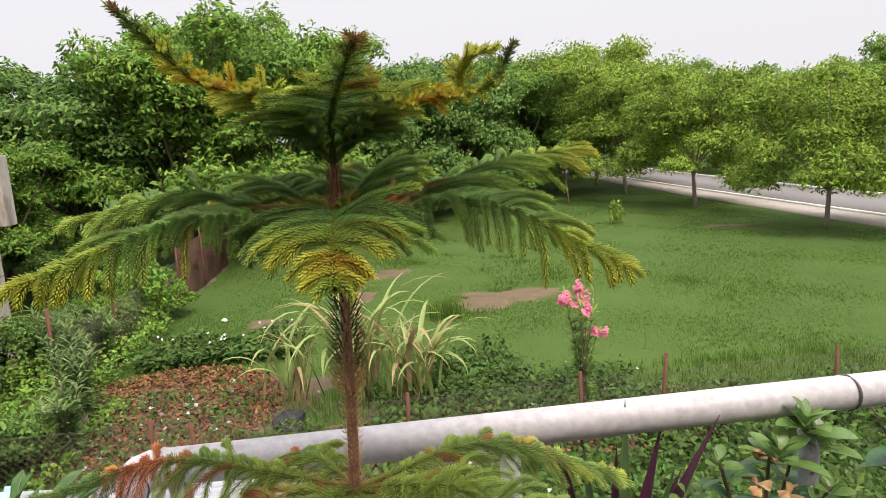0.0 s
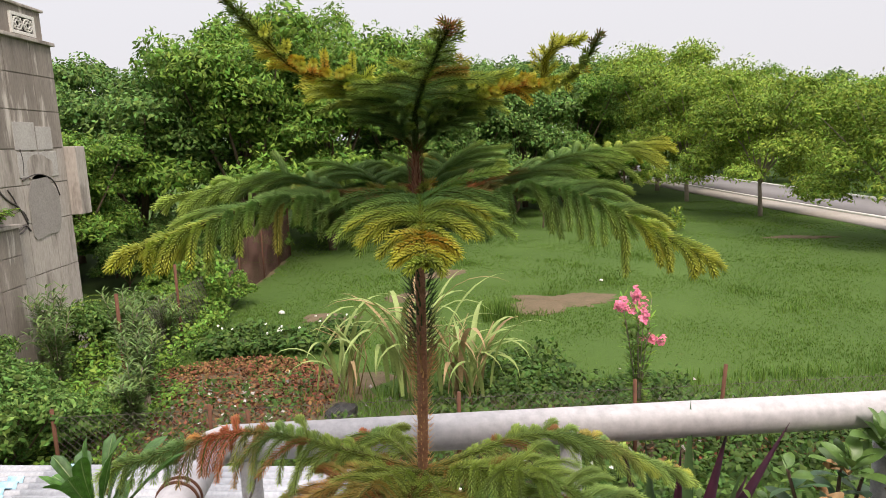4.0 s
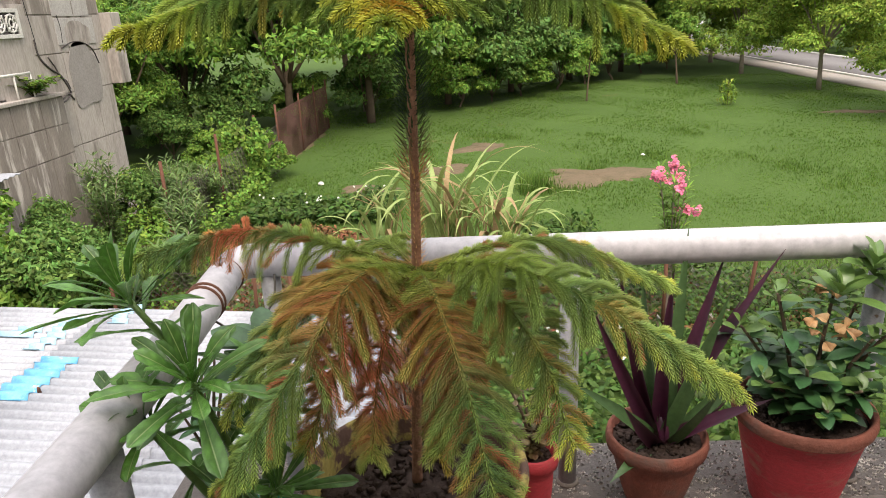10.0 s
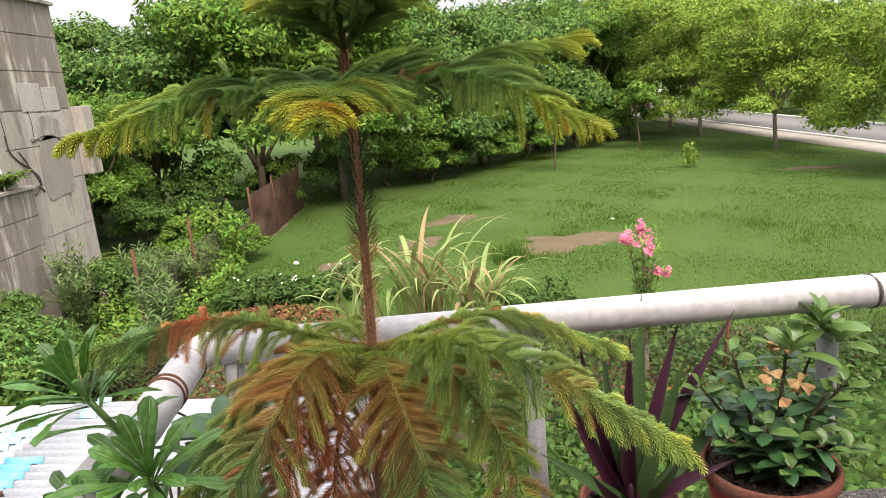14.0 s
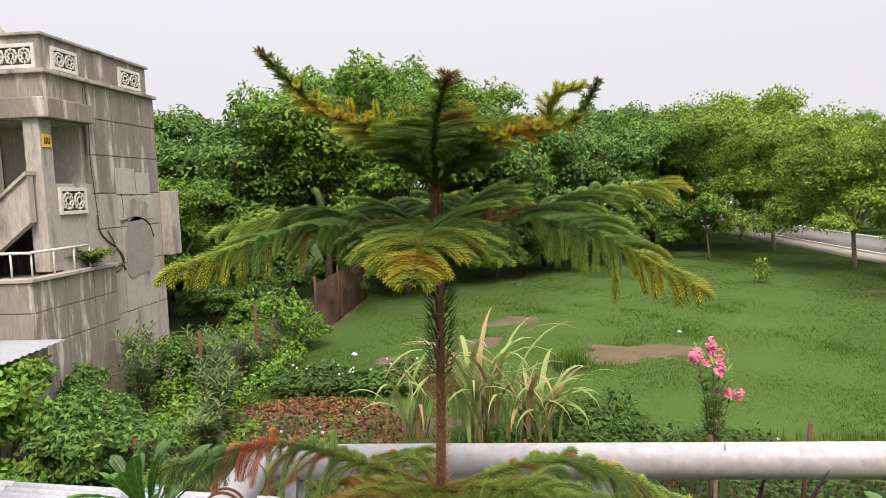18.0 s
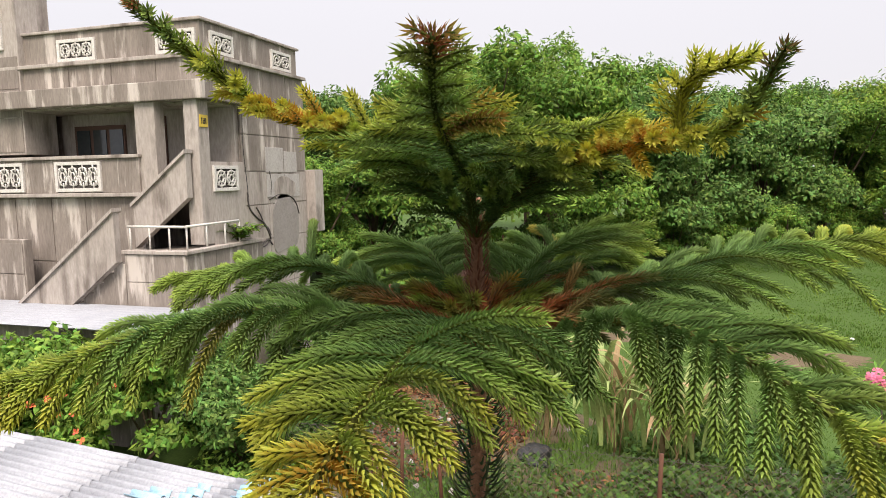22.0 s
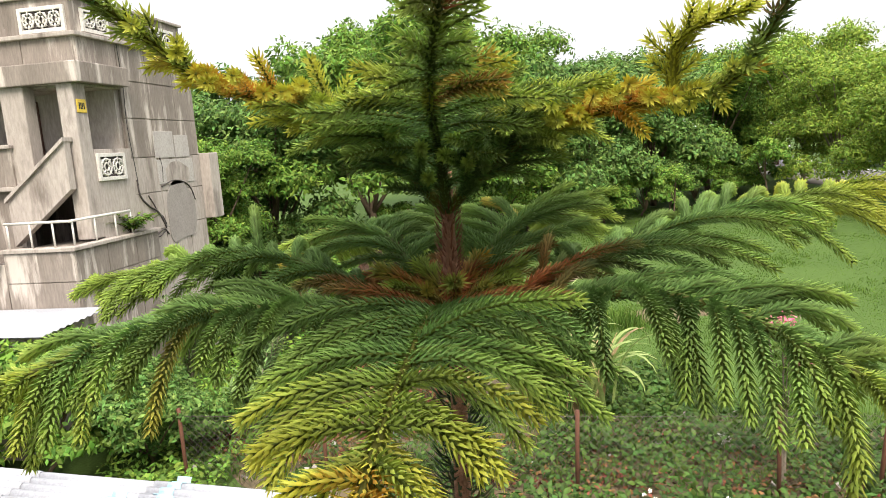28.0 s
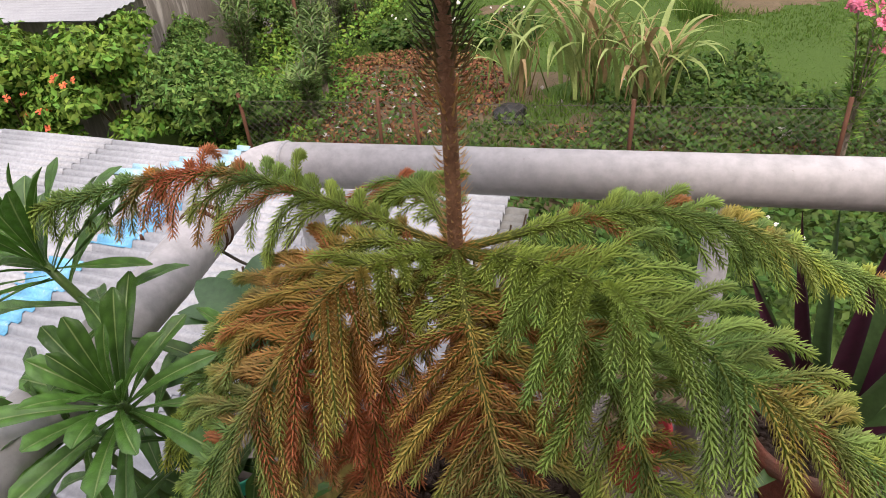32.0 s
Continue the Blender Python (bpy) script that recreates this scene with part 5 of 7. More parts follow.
rg = np.random.default_rng(41)
sp = thing("rosette_plant", "green spoon-leaved rosette plant leaning over the side railing", "potted plant", (-0.40, 1.12, 0.42))
ro = np.array((-0.40, 1.12, 0.42))
for pts, cnt, ln, ax in (
    ([(-0.40, 1.12, 0.38), (-0.40, 1.07, 0.65), (-0.415, 0.99, 0.86)], 21, 0.155, (0.1, -0.35, 0.9)),
    ([(-0.40, 1.12, 0.38), (-0.45, 1.10, 0.68), (-0.49, 1.10, 0.86), (-0.565, 1.10, 0.985)], 22, 0.17, (-0.4, 0.0, 0.9)),
    ([(-0.40, 1.12, 0.38), (-0.36, 1.16, 0.60), (-0.33, 1.19, 0.74)], 16, 0.15, (0.25, 0.2, 0.9)),
    ([(-0.40, 1.12, 0.38), (-0.45, 1.04, 0.58), (-0.53, 1.0, 0.78)], 18, 0.14, (-0.3, -0.5, 0.8)),
    ([(-0.40, 1.12, 0.38), (-0.34, 1.04, 0.52), (-0.30, 1.00, 0.62)], 14, 0.14, (0.3, -0.4, 0.8)),
):
    tube("stalk", curve3([np.array(p) - ro for p in pts], 14), np.linspace(0.012, 0.006, 14), M_SUCC, sp, 8)
    leaves_each("leaf", rosette(rg, np.array(pts[-1]) - ro, ax, int(cnt * 1.1), ln * 1.05, 0.033, lo=0.15, hi=1.35, curl=0.55), M_ROSE, sp)
    a, b = np.array(pts[-2]) - ro, np.array(pts[-1]) - ro
    extra = []
    for k in range(9):
        u = k / 9
        d = np.array((math.cos(2.4 * k), math.sin(2.4 * k), 0.25 + rg.uniform(-0.3, 0.3)))
        extra.append(blade(a + (b - a) * u, d, rg.uniform(0.11, 0.16), 0.03, rg.uniform(0.2, 1.1), "spoon", 0.14, 10))
    leaves_each("leaf", extra, M_ROSE, sp)

for pts, cnt in (([(-0.40, 1.12, 0.38), (-0.33, 1.17, 0.62), (-0.356, 1.220, 0.787)], 13),):
    tube("stalk", curve3([np.array(p) - ro for p in pts], 14), np.linspace(0.011, 0.006, 14), M_SUCC, sp, 8)
    leaves_each("broad_leaf", [blade(np.array(pts[-1]) - ro, (math.cos(2.4 * k), math.sin(2.4 * k), 0.25 + 0.1 * k % 0.7), 0.15 + 0.03 * math.sin(k), 0.062, 0.5, "ellipse", 0.16, 10, twist=0.3 * math.sin(3 * k)) for k in range(cnt)], M_EUPH, sp)

bl = thing("boat_lily", "boat lily with upright purple and green sword leaves", "potted plant", (0.60, 1.60, LZ + 0.19))
bo = np.array((0.60, 1.60, LZ + 0.19))
pur, grn = [], []
TIPS = [((0.648, 1.612, 0.915), 0), ((0.858, 1.60, 0.868), 1), ((0.44, 1.56, 0.84), 1), ((0.53, 1.66, 0.80), 0), ((0.40, 1.58, 0.70), 1), ((0.72, 1.50, 0.78), 0), ((0.93, 1.62, 0.60), 0),
        ((0.75, 1.66, 0.83), 1), ((0.58, 1.54, 0.83), 1), ((0.36, 1.50, 0.55), 0), ((0.46, 1.40, 0.50), 1), ((0.84, 1.50, 0.50), 1), ((0.70, 1.42, 0.55), 0), ((0.80, 1.66, 0.70), 1), ((0.42, 1.66, 0.66), 0), ((0.44, 1.45, 0.30), 0), ((0.80, 1.58, 0.42), 1)]
for tip, kind in TIPS:
    d = np.array(tip) - bo
    L = np.linalg.norm(d)
    low = d[2] / L
    (pur if kind else grn).append(blade((0, 0, -0.02), unit(d) + (0, 0, 0.1 * (1 - low)), L * 1.02, 0.045, 0.1 + 0.35 * (1 - low), "sword", 0.35, 12, (d[1] * 0.2 + 0.05, -d[0] * 0.2 - 0.9, 0.3), rg.uniform(-1.1, 1.1)))
leaves_each("purple_leaf", pur, M_PURP, bl)
leaves_each("green_leaf", grn, M_CORDG, bl)
tube("stem", [(0, 0, -0.03), (0.003, 0, 0.03), (0, 0, 0.08)], (0.03, 0.026, 0.015), M_PURP, bl, 10)

eu = thing("crown_of_thorns", "bushy crown-of-thorns plant with oval leaves and dried cream flowers", "potted plant", (0.985, 1.585, LZ + 0.28))
lv, big = [], []
stems, stems_top = [], []
for k in range(20):
    a, r = 2.4 * k, 0.04 + 0.125 * math.sqrt((k + 0.5) / 20)
    top = np.array((r * 1.25 * math.cos(a), r * 1.0 * math.sin(a), rg.uniform(0.10, 0.42) * (1.15 - r * 2.6)))
    b0 = np.array((0.35 * r * math.cos(a), 0.35 * r * math.sin(a), -0.02))
    c = curve3([b0, (b0 + top) / 2 + (0, 0, 0.04), top], 8)
    tube("stem", c, np.linspace(0.007, 0.004, 8), M_BARK, eu, 6)
    stems_top.append(c[-1])
    for j in range(15):
        u = 0.3 + 0.7 * j / 15
        p = c[int(u * 7)]
        d = np.array((math.cos(2.4 * j + a), math.sin(2.4 * j + a), rg.uniform(-0.1, 0.7)))
        lv.append(blade(p, d, rg.uniform(0.06, 0.1), rg.uniform(0.034, 0.05), rg.uniform(0.1, 0.9), "ellipse", 0.12, 7, twist=rg.uniform(-0.4, 0.4)))
for e0 in stems_top:
    big += rosette(rg, e0, (0.0, -0.1, 1), 5, 0.06, 0.034, "ellipse", 0.4, 1.3, 0.5)
for c0 in ((0.12, 0.0, 0.43), (0.03, -0.03, 0.37), (0.18, 0.03, 0.36)):
    big += rosette(rg, c0, (0.1, -0.1, 1), 11, 0.105, 0.05, "ellipse", 0.35, 1.35, 0.5)
leaves("foliage", lv, M_EUPH, eu)
leaves_each("top_leaf", big, M_SUCC, eu)
for c0 in ((-0.01, -0.02, 0.37), (-0.045, -0.07, 0.315), (0.02, -0.09, 0.30), (-0.03, -0.09, 0.265)):
    fl = []
    for k in range(3):
        fl.append(blade(np.array(c0) + rg.normal(0, 0.008, 3), (math.cos(k * 2.2 + c0[0] * 60), math.sin(k * 2.2 + c0[0] * 60) - 0.6, rg.uniform(-0.2, 0.9)), 0.034, 0.036, rg.uniform(0.8, 1.8), "spoon", 0.3, 7, twist=rg.uniform(-0.7, 0.7)))
    leaves("flower", fl, M_CREAM, eu, "dried cream-brown flower head")

jd = thing("jade_plant", "small fleshy jade plant with reddish rounded leaves", "potted plant", (0.24, 1.60, LZ + 0.14))
lv, stems = [], []
for k in range(16):
    a = 2.4 * k
    top = np.array((0.085 * math.cos(a) * rg.uniform(0.4, 1.1), 0.07 * math.sin(a) * rg.uniform(0.4, 1.1), rg.uniform(0.03, 0.24)))
    c = curve3([(0, 0, -0.02), top * (0.4, 0.4, 0.6), top], 6)
    stems.append(tube_np(c, np.linspace(0.006, 0.0035, 6), 6))
    for j in range(13):
        p = c[2 + j % 4]
        lv.append(blade(p, (math.cos(2.4 * j + a), math.sin(2.4 * j + a), rg.uniform(0, 0.9)), rg.uniform(0.025, 0.04), 0.02, 0.4, "spoon", 0.1, 6))
v, f = join_np(stems)
part("stem", np_mesh("stem", v, f, smooth_it=True), M_BARK, jd)
M_JADE = mat("jade_leaf", (0.12, 0.14, 0.04), 0.4, (0.20, 0.07, 0.045), 14, 60, 0.9, island=0.3, spec=0.5)
leaves("foliage", lv, M_JADE, jd)


def leafy_pot_plant(at, label, h, spread, stems_n, leaf_l, leaf_w, material, seed, per=11, name="leafy_plant"):
    rgp = np.random.default_rng(seed)
    e = thing(name, label, "potted plant", at)
    lvs, st = [], []
    for k in range(stems_n):
        a = 2.4 * k + seed
        top = np.array((spread * math.cos(a) * rgp.uniform(0.3, 1), spread * math.sin(a) * rgp.uniform(0.3, 1), h * rgp.uniform(0.6, 1)))
        c = curve3([(0, 0, -0.03), top * (0.3, 0.3, 0.5), top], 10)
        st.append(tube_np(c, np.linspace(0.008, 0.003, 10), 6))
        for j in range(per):
            p = c[2 + int(7 * j / per)]
            lvs.append(blade(p, (math.cos(2.4 * j + a), math.sin(2.4 * j + a), rgp.uniform(-0.1, 0.7)), leaf_l * rgp.uniform(0.7, 1.2), leaf_w * rgp.uniform(0.8, 1.2), rgp.uniform(0.2, 1.0), "ellipse", 0.15, 7))
    v1, f1 = join_np(st)
    part("stem", np_mesh("stem", v1, f1, smooth_it=True), M_BARK, e)
    leaves("foliage", lvs, material, e)
    return e


pot("plant_pot", (1.52, 1.60, LZ), 0.11, 0.08, 0.21, M_TERRA, "terracotta pot half hidden behind the leaves", seed=9)
leafy_pot_plant((1.52, 1.60, LZ + 0.18), "broad-leaved green plant in a terracotta pot", 0.62, 0.20, 12, 0.11, 0.05, M_EUPH, 51, 13)
pot("plant_pot", (1.95, 1.58, LZ), 0.13, 0.09, 0.24, M_REDPOT, "red clay pot at the end of the row", seed=10)
leafy_pot_plant((1.95, 1.58, LZ + 0.2), "bright green leafy plant in a red pot", 0.85, 0.26, 12, 0.10, 0.04, M_SUCC, 52, 13)
leafy_pot_plant((0.33, 1.17, 0.30), "thin dark sprigs in the pink pot", 0.12, 0.10, 6, 0.06, 0.015, M_EUPH, 53, 9)
leafy_pot_plant((-0.70, 1.62, LZ), "small ixora sprig with red flower buds by the rail corner", 0.55, 0.14, 7, 0.08, 0.03, M_EUPH, 54, 9)
dk = thing("dry_twigs", "dry brown twigs and curled leaves behind the pine", "potted plant", (-0.10, 1.62, LZ))
lv = []
for k in range(26):
    a = 2.4 * k
    lv.append(blade((rg.uniform(-0.08, 0.08), rg.uniform(-0.05, 0.05), rg.uniform(0.25, 0.6)), (math.cos(a), math.sin(a), rg.uniform(-0.3, 0.8)), rg.uniform(0.05, 0.09), 0.03, 1.4, "ellipse", 0.3, 7))
leaves_each("dead_leaf", lv, M_BARK, dk)
for k in range(7):
    tube("twig", curve3([(0, 0, 0), (0.04 * math.cos(2.4 * k), 0.04 * math.sin(2.4 * k), 0.4), (0.1 * math.cos(2.4 * k), 0.07 * math.sin(2.4 * k), 0.68 - 0.02 * k)], 8), np.linspace(0.006, 0.002, 8), M_BARK, dk, 5)

# ---- garden between terrace and lawn ----
rg = np.random.default_rng(61)


def stuff(name, v, f, material, label, cat):
    return tagged(part(name, np_mesh(name, v, f), material), label, cat, kind="stuff")


def scatter(n, x0, x1, y0, y1, seed):
    r = np.random.default_rng(seed)
    return np.c_[r.uniform(x0, x1, n), r.uniform(y0, y1, n)]


def grass(name, pts, h, w, material, label, seed, blades_per=3):
    """Tufts of thin bent blades on the ground."""
    r = np.random.default_rng(seed)
    p = np.repeat(pts, blades_per, 0)
    n = len(p)
    p = p + r.normal(0, 0.03, (n, 2))
    a = r.uniform(0, 6.28, n)
    hh = h * r.uniform(0.5, 1.3, n)
    lean = np.c_[np.cos(a), np.sin(a)] * (hh * r.uniform(0.15, 0.7, n))[:, None]
    sd = np.c_[-np.sin(a), np.cos(a)] * (w * 0.5 * r.uniform(0.7, 1.4, n))[:, None]
    z0 = np.full(n, GZ - 0.02)
    v = np.stack([np.c_[p - sd, z0], np.c_[p + sd, z0], np.c_[p + lean * 0.45 + sd * 0.7, z0 + hh * 0.7], np.c_[p + lean, z0 + hh], np.c_[p + lean * 0.45 - sd * 0.7, z0 + hh * 0.7]], 1).reshape(-1, 3)
    o = np.arange(n)[:, None] * 5
    f = np.concatenate([o + (0, 1, 2), o + (0, 2, 4), o + (4, 2, 3)])
    return stuff(name, v, f, material, label, "grass")


def bare(p):
    d = np.zeros(len(p), bool)
    for cx, cy, rx, ry in ((3.4, 18.2, 1.5, 1.1), (0.4, 22.8, 0.85, 0.7), (-0.7, 19.6, 0.8, 0.5), (-2.7, 17.6, 0.7, 0.45), (-4.1, 11.8, 2.3, 2.5), (-6.6, 24.5, 1.0, 2.3)):
        d |= ((p[:, 0] - cx) / rx) ** 2 + ((p[:, 1] - cy) / ry) ** 2 < 0.85 + 0.5 * np.sin(7 * p[:, 0] + 3 * p[:, 1]) * np.sin(5 * p[:, 1] - 4 * p[:, 0]) - 0.35 * np.random.default_rng(4).random(len(p))
    return d


g = scatter(60000, -6, 18, 9.5, 21, 71)
g = g[~bare(g) | (np.random.default_rng(5).random(len(g)) < 0.6)]
grass("grass", g, 0.055, 0.012, M_GRASS, "short uneven lawn grass", 72)
g = scatter(44000, -8, 19, 21, 42, 73)
g = g[~bare(g)]
grass("grass", g, 0.055, 0.02, M_GRASS, "lawn grass towards the trees", 74)
g = scatter(2600, -6, 9, 9.0, 12.0, 75)
grass("tall_grass", g[~bare(g)], 0.22, 0.016, M_GRASS, "longer grass along the wire fence", 76, 4)
cl = np.array([[1.7, 16.9]]) + np.random.default_rng(2).normal(0, 0.22, (160, 2))
grass("grass_tuft", cl, 0.42, 0.016, M_GRASS, "taller tuft of pale grass on the lawn", 77, 4)
r = np.random.default_rng(78)
cl = np.concatenate([np.c_[r.normal(cx, 0.25, 60), r.normal(cy, 0.25, 60)] for cx, cy in zip(r.uniform(-5, 10, 26), r.uniform(13, 26, 26))])
grass("grass_clumps_rest", cl[~bare(cl)], 0.11, 0.018, M_GRASS, "scattered thicker clumps in the lawn", 79, 3).name = "grass_clump"


def weeds(name, x0, x1, y0, y1, h, count, leaf, material, label, seed, density=None):
    """Low leafy growth of many leaves, joined."""
    r = np.random.default_rng(seed)
    p = np.c_[r.uniform(x0, x1, count), r.uniform(y0, y1, count)]
    k = 0.5 + 0.5 * np.sin(p[:, 0] * 3.1 + seed) * np.sin(p[:, 1] * 2.7 + seed * 2)
    z = GZ + h * (0.35 + 0.65 * k) * r.random(count) ** 0.6
    v, f = leaf_cards(np.c_[p, z], np.tile((0, -0.2, 1.0), (count, 1)), leaf, r, 0.3, 0.55, 0.1)
    return stuff(name, v, f, material, label, "plants")


weeds("vegetable_bed", -5.2, -1.7, 14.4, 16.2, 0.5, 3600, 0.15, M_WEED, "low bed of bright leafy plants with white flowers", 81)
weeds("weeds", -0.2, 4.4, 9.6, 11.6, 0.6, 3200, 0.11, M_WEED, "green weeds along the wire fence", 82)
weeds("weeds", 0.6, 2.6, 11.4, 13.4, 0.55, 1700, 0.12, M_WEED, "green weeds at the lawn's edge", 83)
weeds("weeds", -1.4, 3.6, 6.2, 8.4, 0.45, 4200, 0.12, M_WEED, "bright ground plants below the terrace", 84)
weeds("weeds", 3.4, 9.5, 3.6, 8.4, 0.4, 6500, 0.12, M_WEED, "ground plants below the terrace by the wall", 90)
weeds("weeds", -1.2, 3.5, 2.4, 6.3, 0.35, 3800, 0.12, M_WEED, "ground plants at the foot of the terrace wall", 91)
weeds("weeds", -6.0, -2.2, 9.2, 12.6, 0.55, 1500, 0.10, M_WEED, "thin weeds growing through the litter bed", 95)
weeds("weeds", -2.2, 6.0, 8.2, 10.4, 0.4, 5200, 0.10, M_WEED, "mixed weeds over the earth along the wire fence", 94)
weeds("weeds", 3.6, 8.0, 8.4, 10.2, 0.5, 2600, 0.11, M_WEED, "green weeds along the wire fence", 85)
weeds("weeds", -8.0, -5.3, 11.0, 18.0, 0.9, 6500, 0.10, M_LEAF_M, "tangled green growth along the side fence", 86)
weeds("weeds", -6.6, -4.6, 8.2, 12.5, 0.5, 2600, 0.10, M_LEAF_M, "tangled low growth by the litter bed", 87)
r = np.random.default_rng(88)
n = 8000
a, q = r.uniform(0, 6.28, n), np.sqrt(r.random(n))
p = np.c_[-4.0 + 2.2 * q * np.cos(a), 11.9 + 2.45 * q * np.sin(a), GZ + 0.05 + 0.09 * r.random(n)]
v, f = leaf_cards(p, np.tile((0, 0, 1.0), (n, 1)), 0.085, r, 0.5, 0.6)
stuff("leaf_litter", v, f, M_MULCH, "red-brown fallen leaves heaped on the bed", "leaf litter")
n = 1800
p = np.c_[r.uniform(-1.2, 6, n), r.uniform(8.6, 10.6, n), GZ + 0.05 + 0.1 * r.random(n)]
v, f = leaf_cards(p, np.tile((0, 0, 1.0), (n, 1)), 0.09, r, 0.5, 0.6)
stuff("leaf_litter", v, f, M_MULCH, "dry leaves and scraps along the fence", "leaf litter")

r = np.random.default_rng(93)
n = 120
p = np.c_[r.uniform(-5.4, 6.0, n), r.uniform(8.9, 12.6, n), GZ + 0.12 + 0.1 * r.random(n)]
p[:80, 0] = r.uniform(-5.4, -2.4, 80)
v, f = leaf_cards(p, np.tile((0, -0.3, 1.0), (n, 1)), 0.085, r, 0.9, 0.8)
M_SCRAP = mat("paper_scrap", (0.46, 0.44, 0.42), 0.7, (0.20, 0.16, 0.14), 2, 20, 0.9, island=0.5)
stuff("litter_scrap", v, f, M_SCRAP, "pale scraps of paper and plastic strewn on the earth", "litter")


def flowers(name, pts, size, material, parent=None, label="", petals=5, facing=(0, -0.6, 0.8)):
    out = []
    r2 = np.random.default_rng(9)
    for p in pts:
        for k in range(petals):
            a = k * 2 * math.pi / petals + p[0] * 7
            ax = unit(np.array(facing) + r2.normal(0, 0.4, 3))
            u = unit(np.cross(ax, (0.2, 0.3, 0.9)))
            w = np.cross(ax, u)
            out.append(blade(p, math.cos(a) * u + math.sin(a) * w + 0.3 * ax, size, size * 0.85, 0.5, "spoon", 0.1, 5, ax))
    return leaves(name, out, material, parent, label)


# arching cane clumps
def cane(at, label, n, h, seed):
    r2 = np.random.default_rng(seed)
    e = thing("cane_clump", label, "cane plant", at)
    green, dry = [], []
    for k in range(n):
        a = r2.uniform(0, 6.28)
        b = np.array((r2.normal(0, 0.22), r2.normal(0, 0.2), 0))
        d = np.array((math.cos(a) * 0.16, math.sin(a) * 0.16, 1.0))
        L = h * r2.uniform(0.75, 1.4)
        z0 = r2.uniform(0.0, 0.3) * h
        (dry if r2.random() < 0.2 else green).append(blade(b + (0, 0, z0), d, L, r2.uniform(0.07, 0.115), r2.uniform(1.3, 3.4), "grass", 0.15, 12, (-d[0], -d[1], 0.35)))
    M_DRY = mat("dry_cane_leaf", (0.42, 0.32, 0.16), 0.8, (0.30, 0.20, 0.09), 3, 30, 0.8, island=0.3, trans=0.2)
    leaves_each("green_blade", green, M_CANE, e)
    leaves_each("dry_blade", dry, M_DRY, e)
    for k in range(12):
        tube("cane", [(r2.normal(0, 0.2), r2.normal(0, 0.18), -0.05), (r2.normal(0, 0.25), r2.normal(0, 0.2), h * 0.5), (r2.normal(0, 0.35), r2.normal(0, 0.3), h * 0.8)], (0.014, 0.012, 0.006), M_DRY if k % 2 else M_CANE, e, 6)


cane((-0.35, 11.6, GZ), "tall clump of arching cane leaves, partly dried", 36, 2.1, 1)
cane((0.55, 11.2, GZ), "arching half-dry cane clump by the fence", 28, 1.8, 2)
cane((-1.6, 11.9, GZ), "sparse young cane with one long arching leaf", 14, 1.75, 3)


def oleander(at, h, label, seed, flowering=True, spread=0.34, n=12, mat_leaf=None):
    r2 = np.random.default_rng(seed)
    e = thing("oleander" if flowering else "willow_leaf_shrub", label, "shrub", at)
    st, lvs, tips = [], [], []
    for k in range(n):
        a = 2.4 * k
        top = np.array((spread * math.cos(a) * r2.uniform(0.2, 1), spread * math.sin(a) * r2.uniform(0.2, 1), h * r2.uniform(0.72, 0.98)))
        if k == 0:
            top = np.array((-0.02, 0, h))
        c = curve3([(0.03 * math.cos(a), 0.03 * math.sin(a), -0.05), (top[0] * 0.3, top[1] * 0.3, h * 0.5), top], 16)
        tube("stem", c, np.linspace(0.014, 0.004, 16), M_BARKP, e, 6)
        tips.append(c[-1])
        for j in range(54):
            u = 0.34 + 0.66 * j / 54
            p2 = c[min(15, int(u * 15.9))]
            lvs.append(blade(p2, (math.cos(2.4 * j), math.sin(2.4 * j), r2.uniform(0.2, 1.2)), r2.uniform(0.13, 0.2) * (1.0 if flowering else 1.25), 0.03 if flowering else 0.038, r2.uniform(0.1, 0.7), "ellipse", 0.15, 5))
    leaves("foliage", lvs, mat_leaf or M_LEAF_M, e)
    if flowering:
        fp = []
        for tp in tips[:6]:
            for _ in range(9):
                fp.append(tp + r2.normal(0, 0.055, 3) * (1, 1, 0.8) + (0, 0, 0.03))
        flowers("blossom", fp, 0.06, M_PINK, e, "clusters of pink blossoms")
    return e


M_NARROW = mat("narrow_grey_green_leaf", (0.17, 0.26, 0.075), 0.6, (0.095, 0.16, 0.045), 1.5, 9, 0.8, island=0.45, trans=0.2, spec=0.25)
oleander((2.87, 9.15, GZ), 2.3, "slender oleander bush with pink flower clusters", 91)
for x, y, h, sd in ((-5.6, 12.6, 1.7, 1), (-5.0, 11.4, 1.6, 2), (-6.3, 13.8, 1.8, 3), (-6.9, 12.2, 1.8, 4), (-4.7, 10.2, 1.4, 5), (-7.6, 13.4, 2.0, 6), (-6.6, 15.0, 1.5, 7), (-5.9, 14.8, 1.4, 8)):
    oleander((x, y, GZ), h, "slim upright shrub with narrow grey-green leaves", 100 + sd, False, 0.45, 13, M_NARROW)
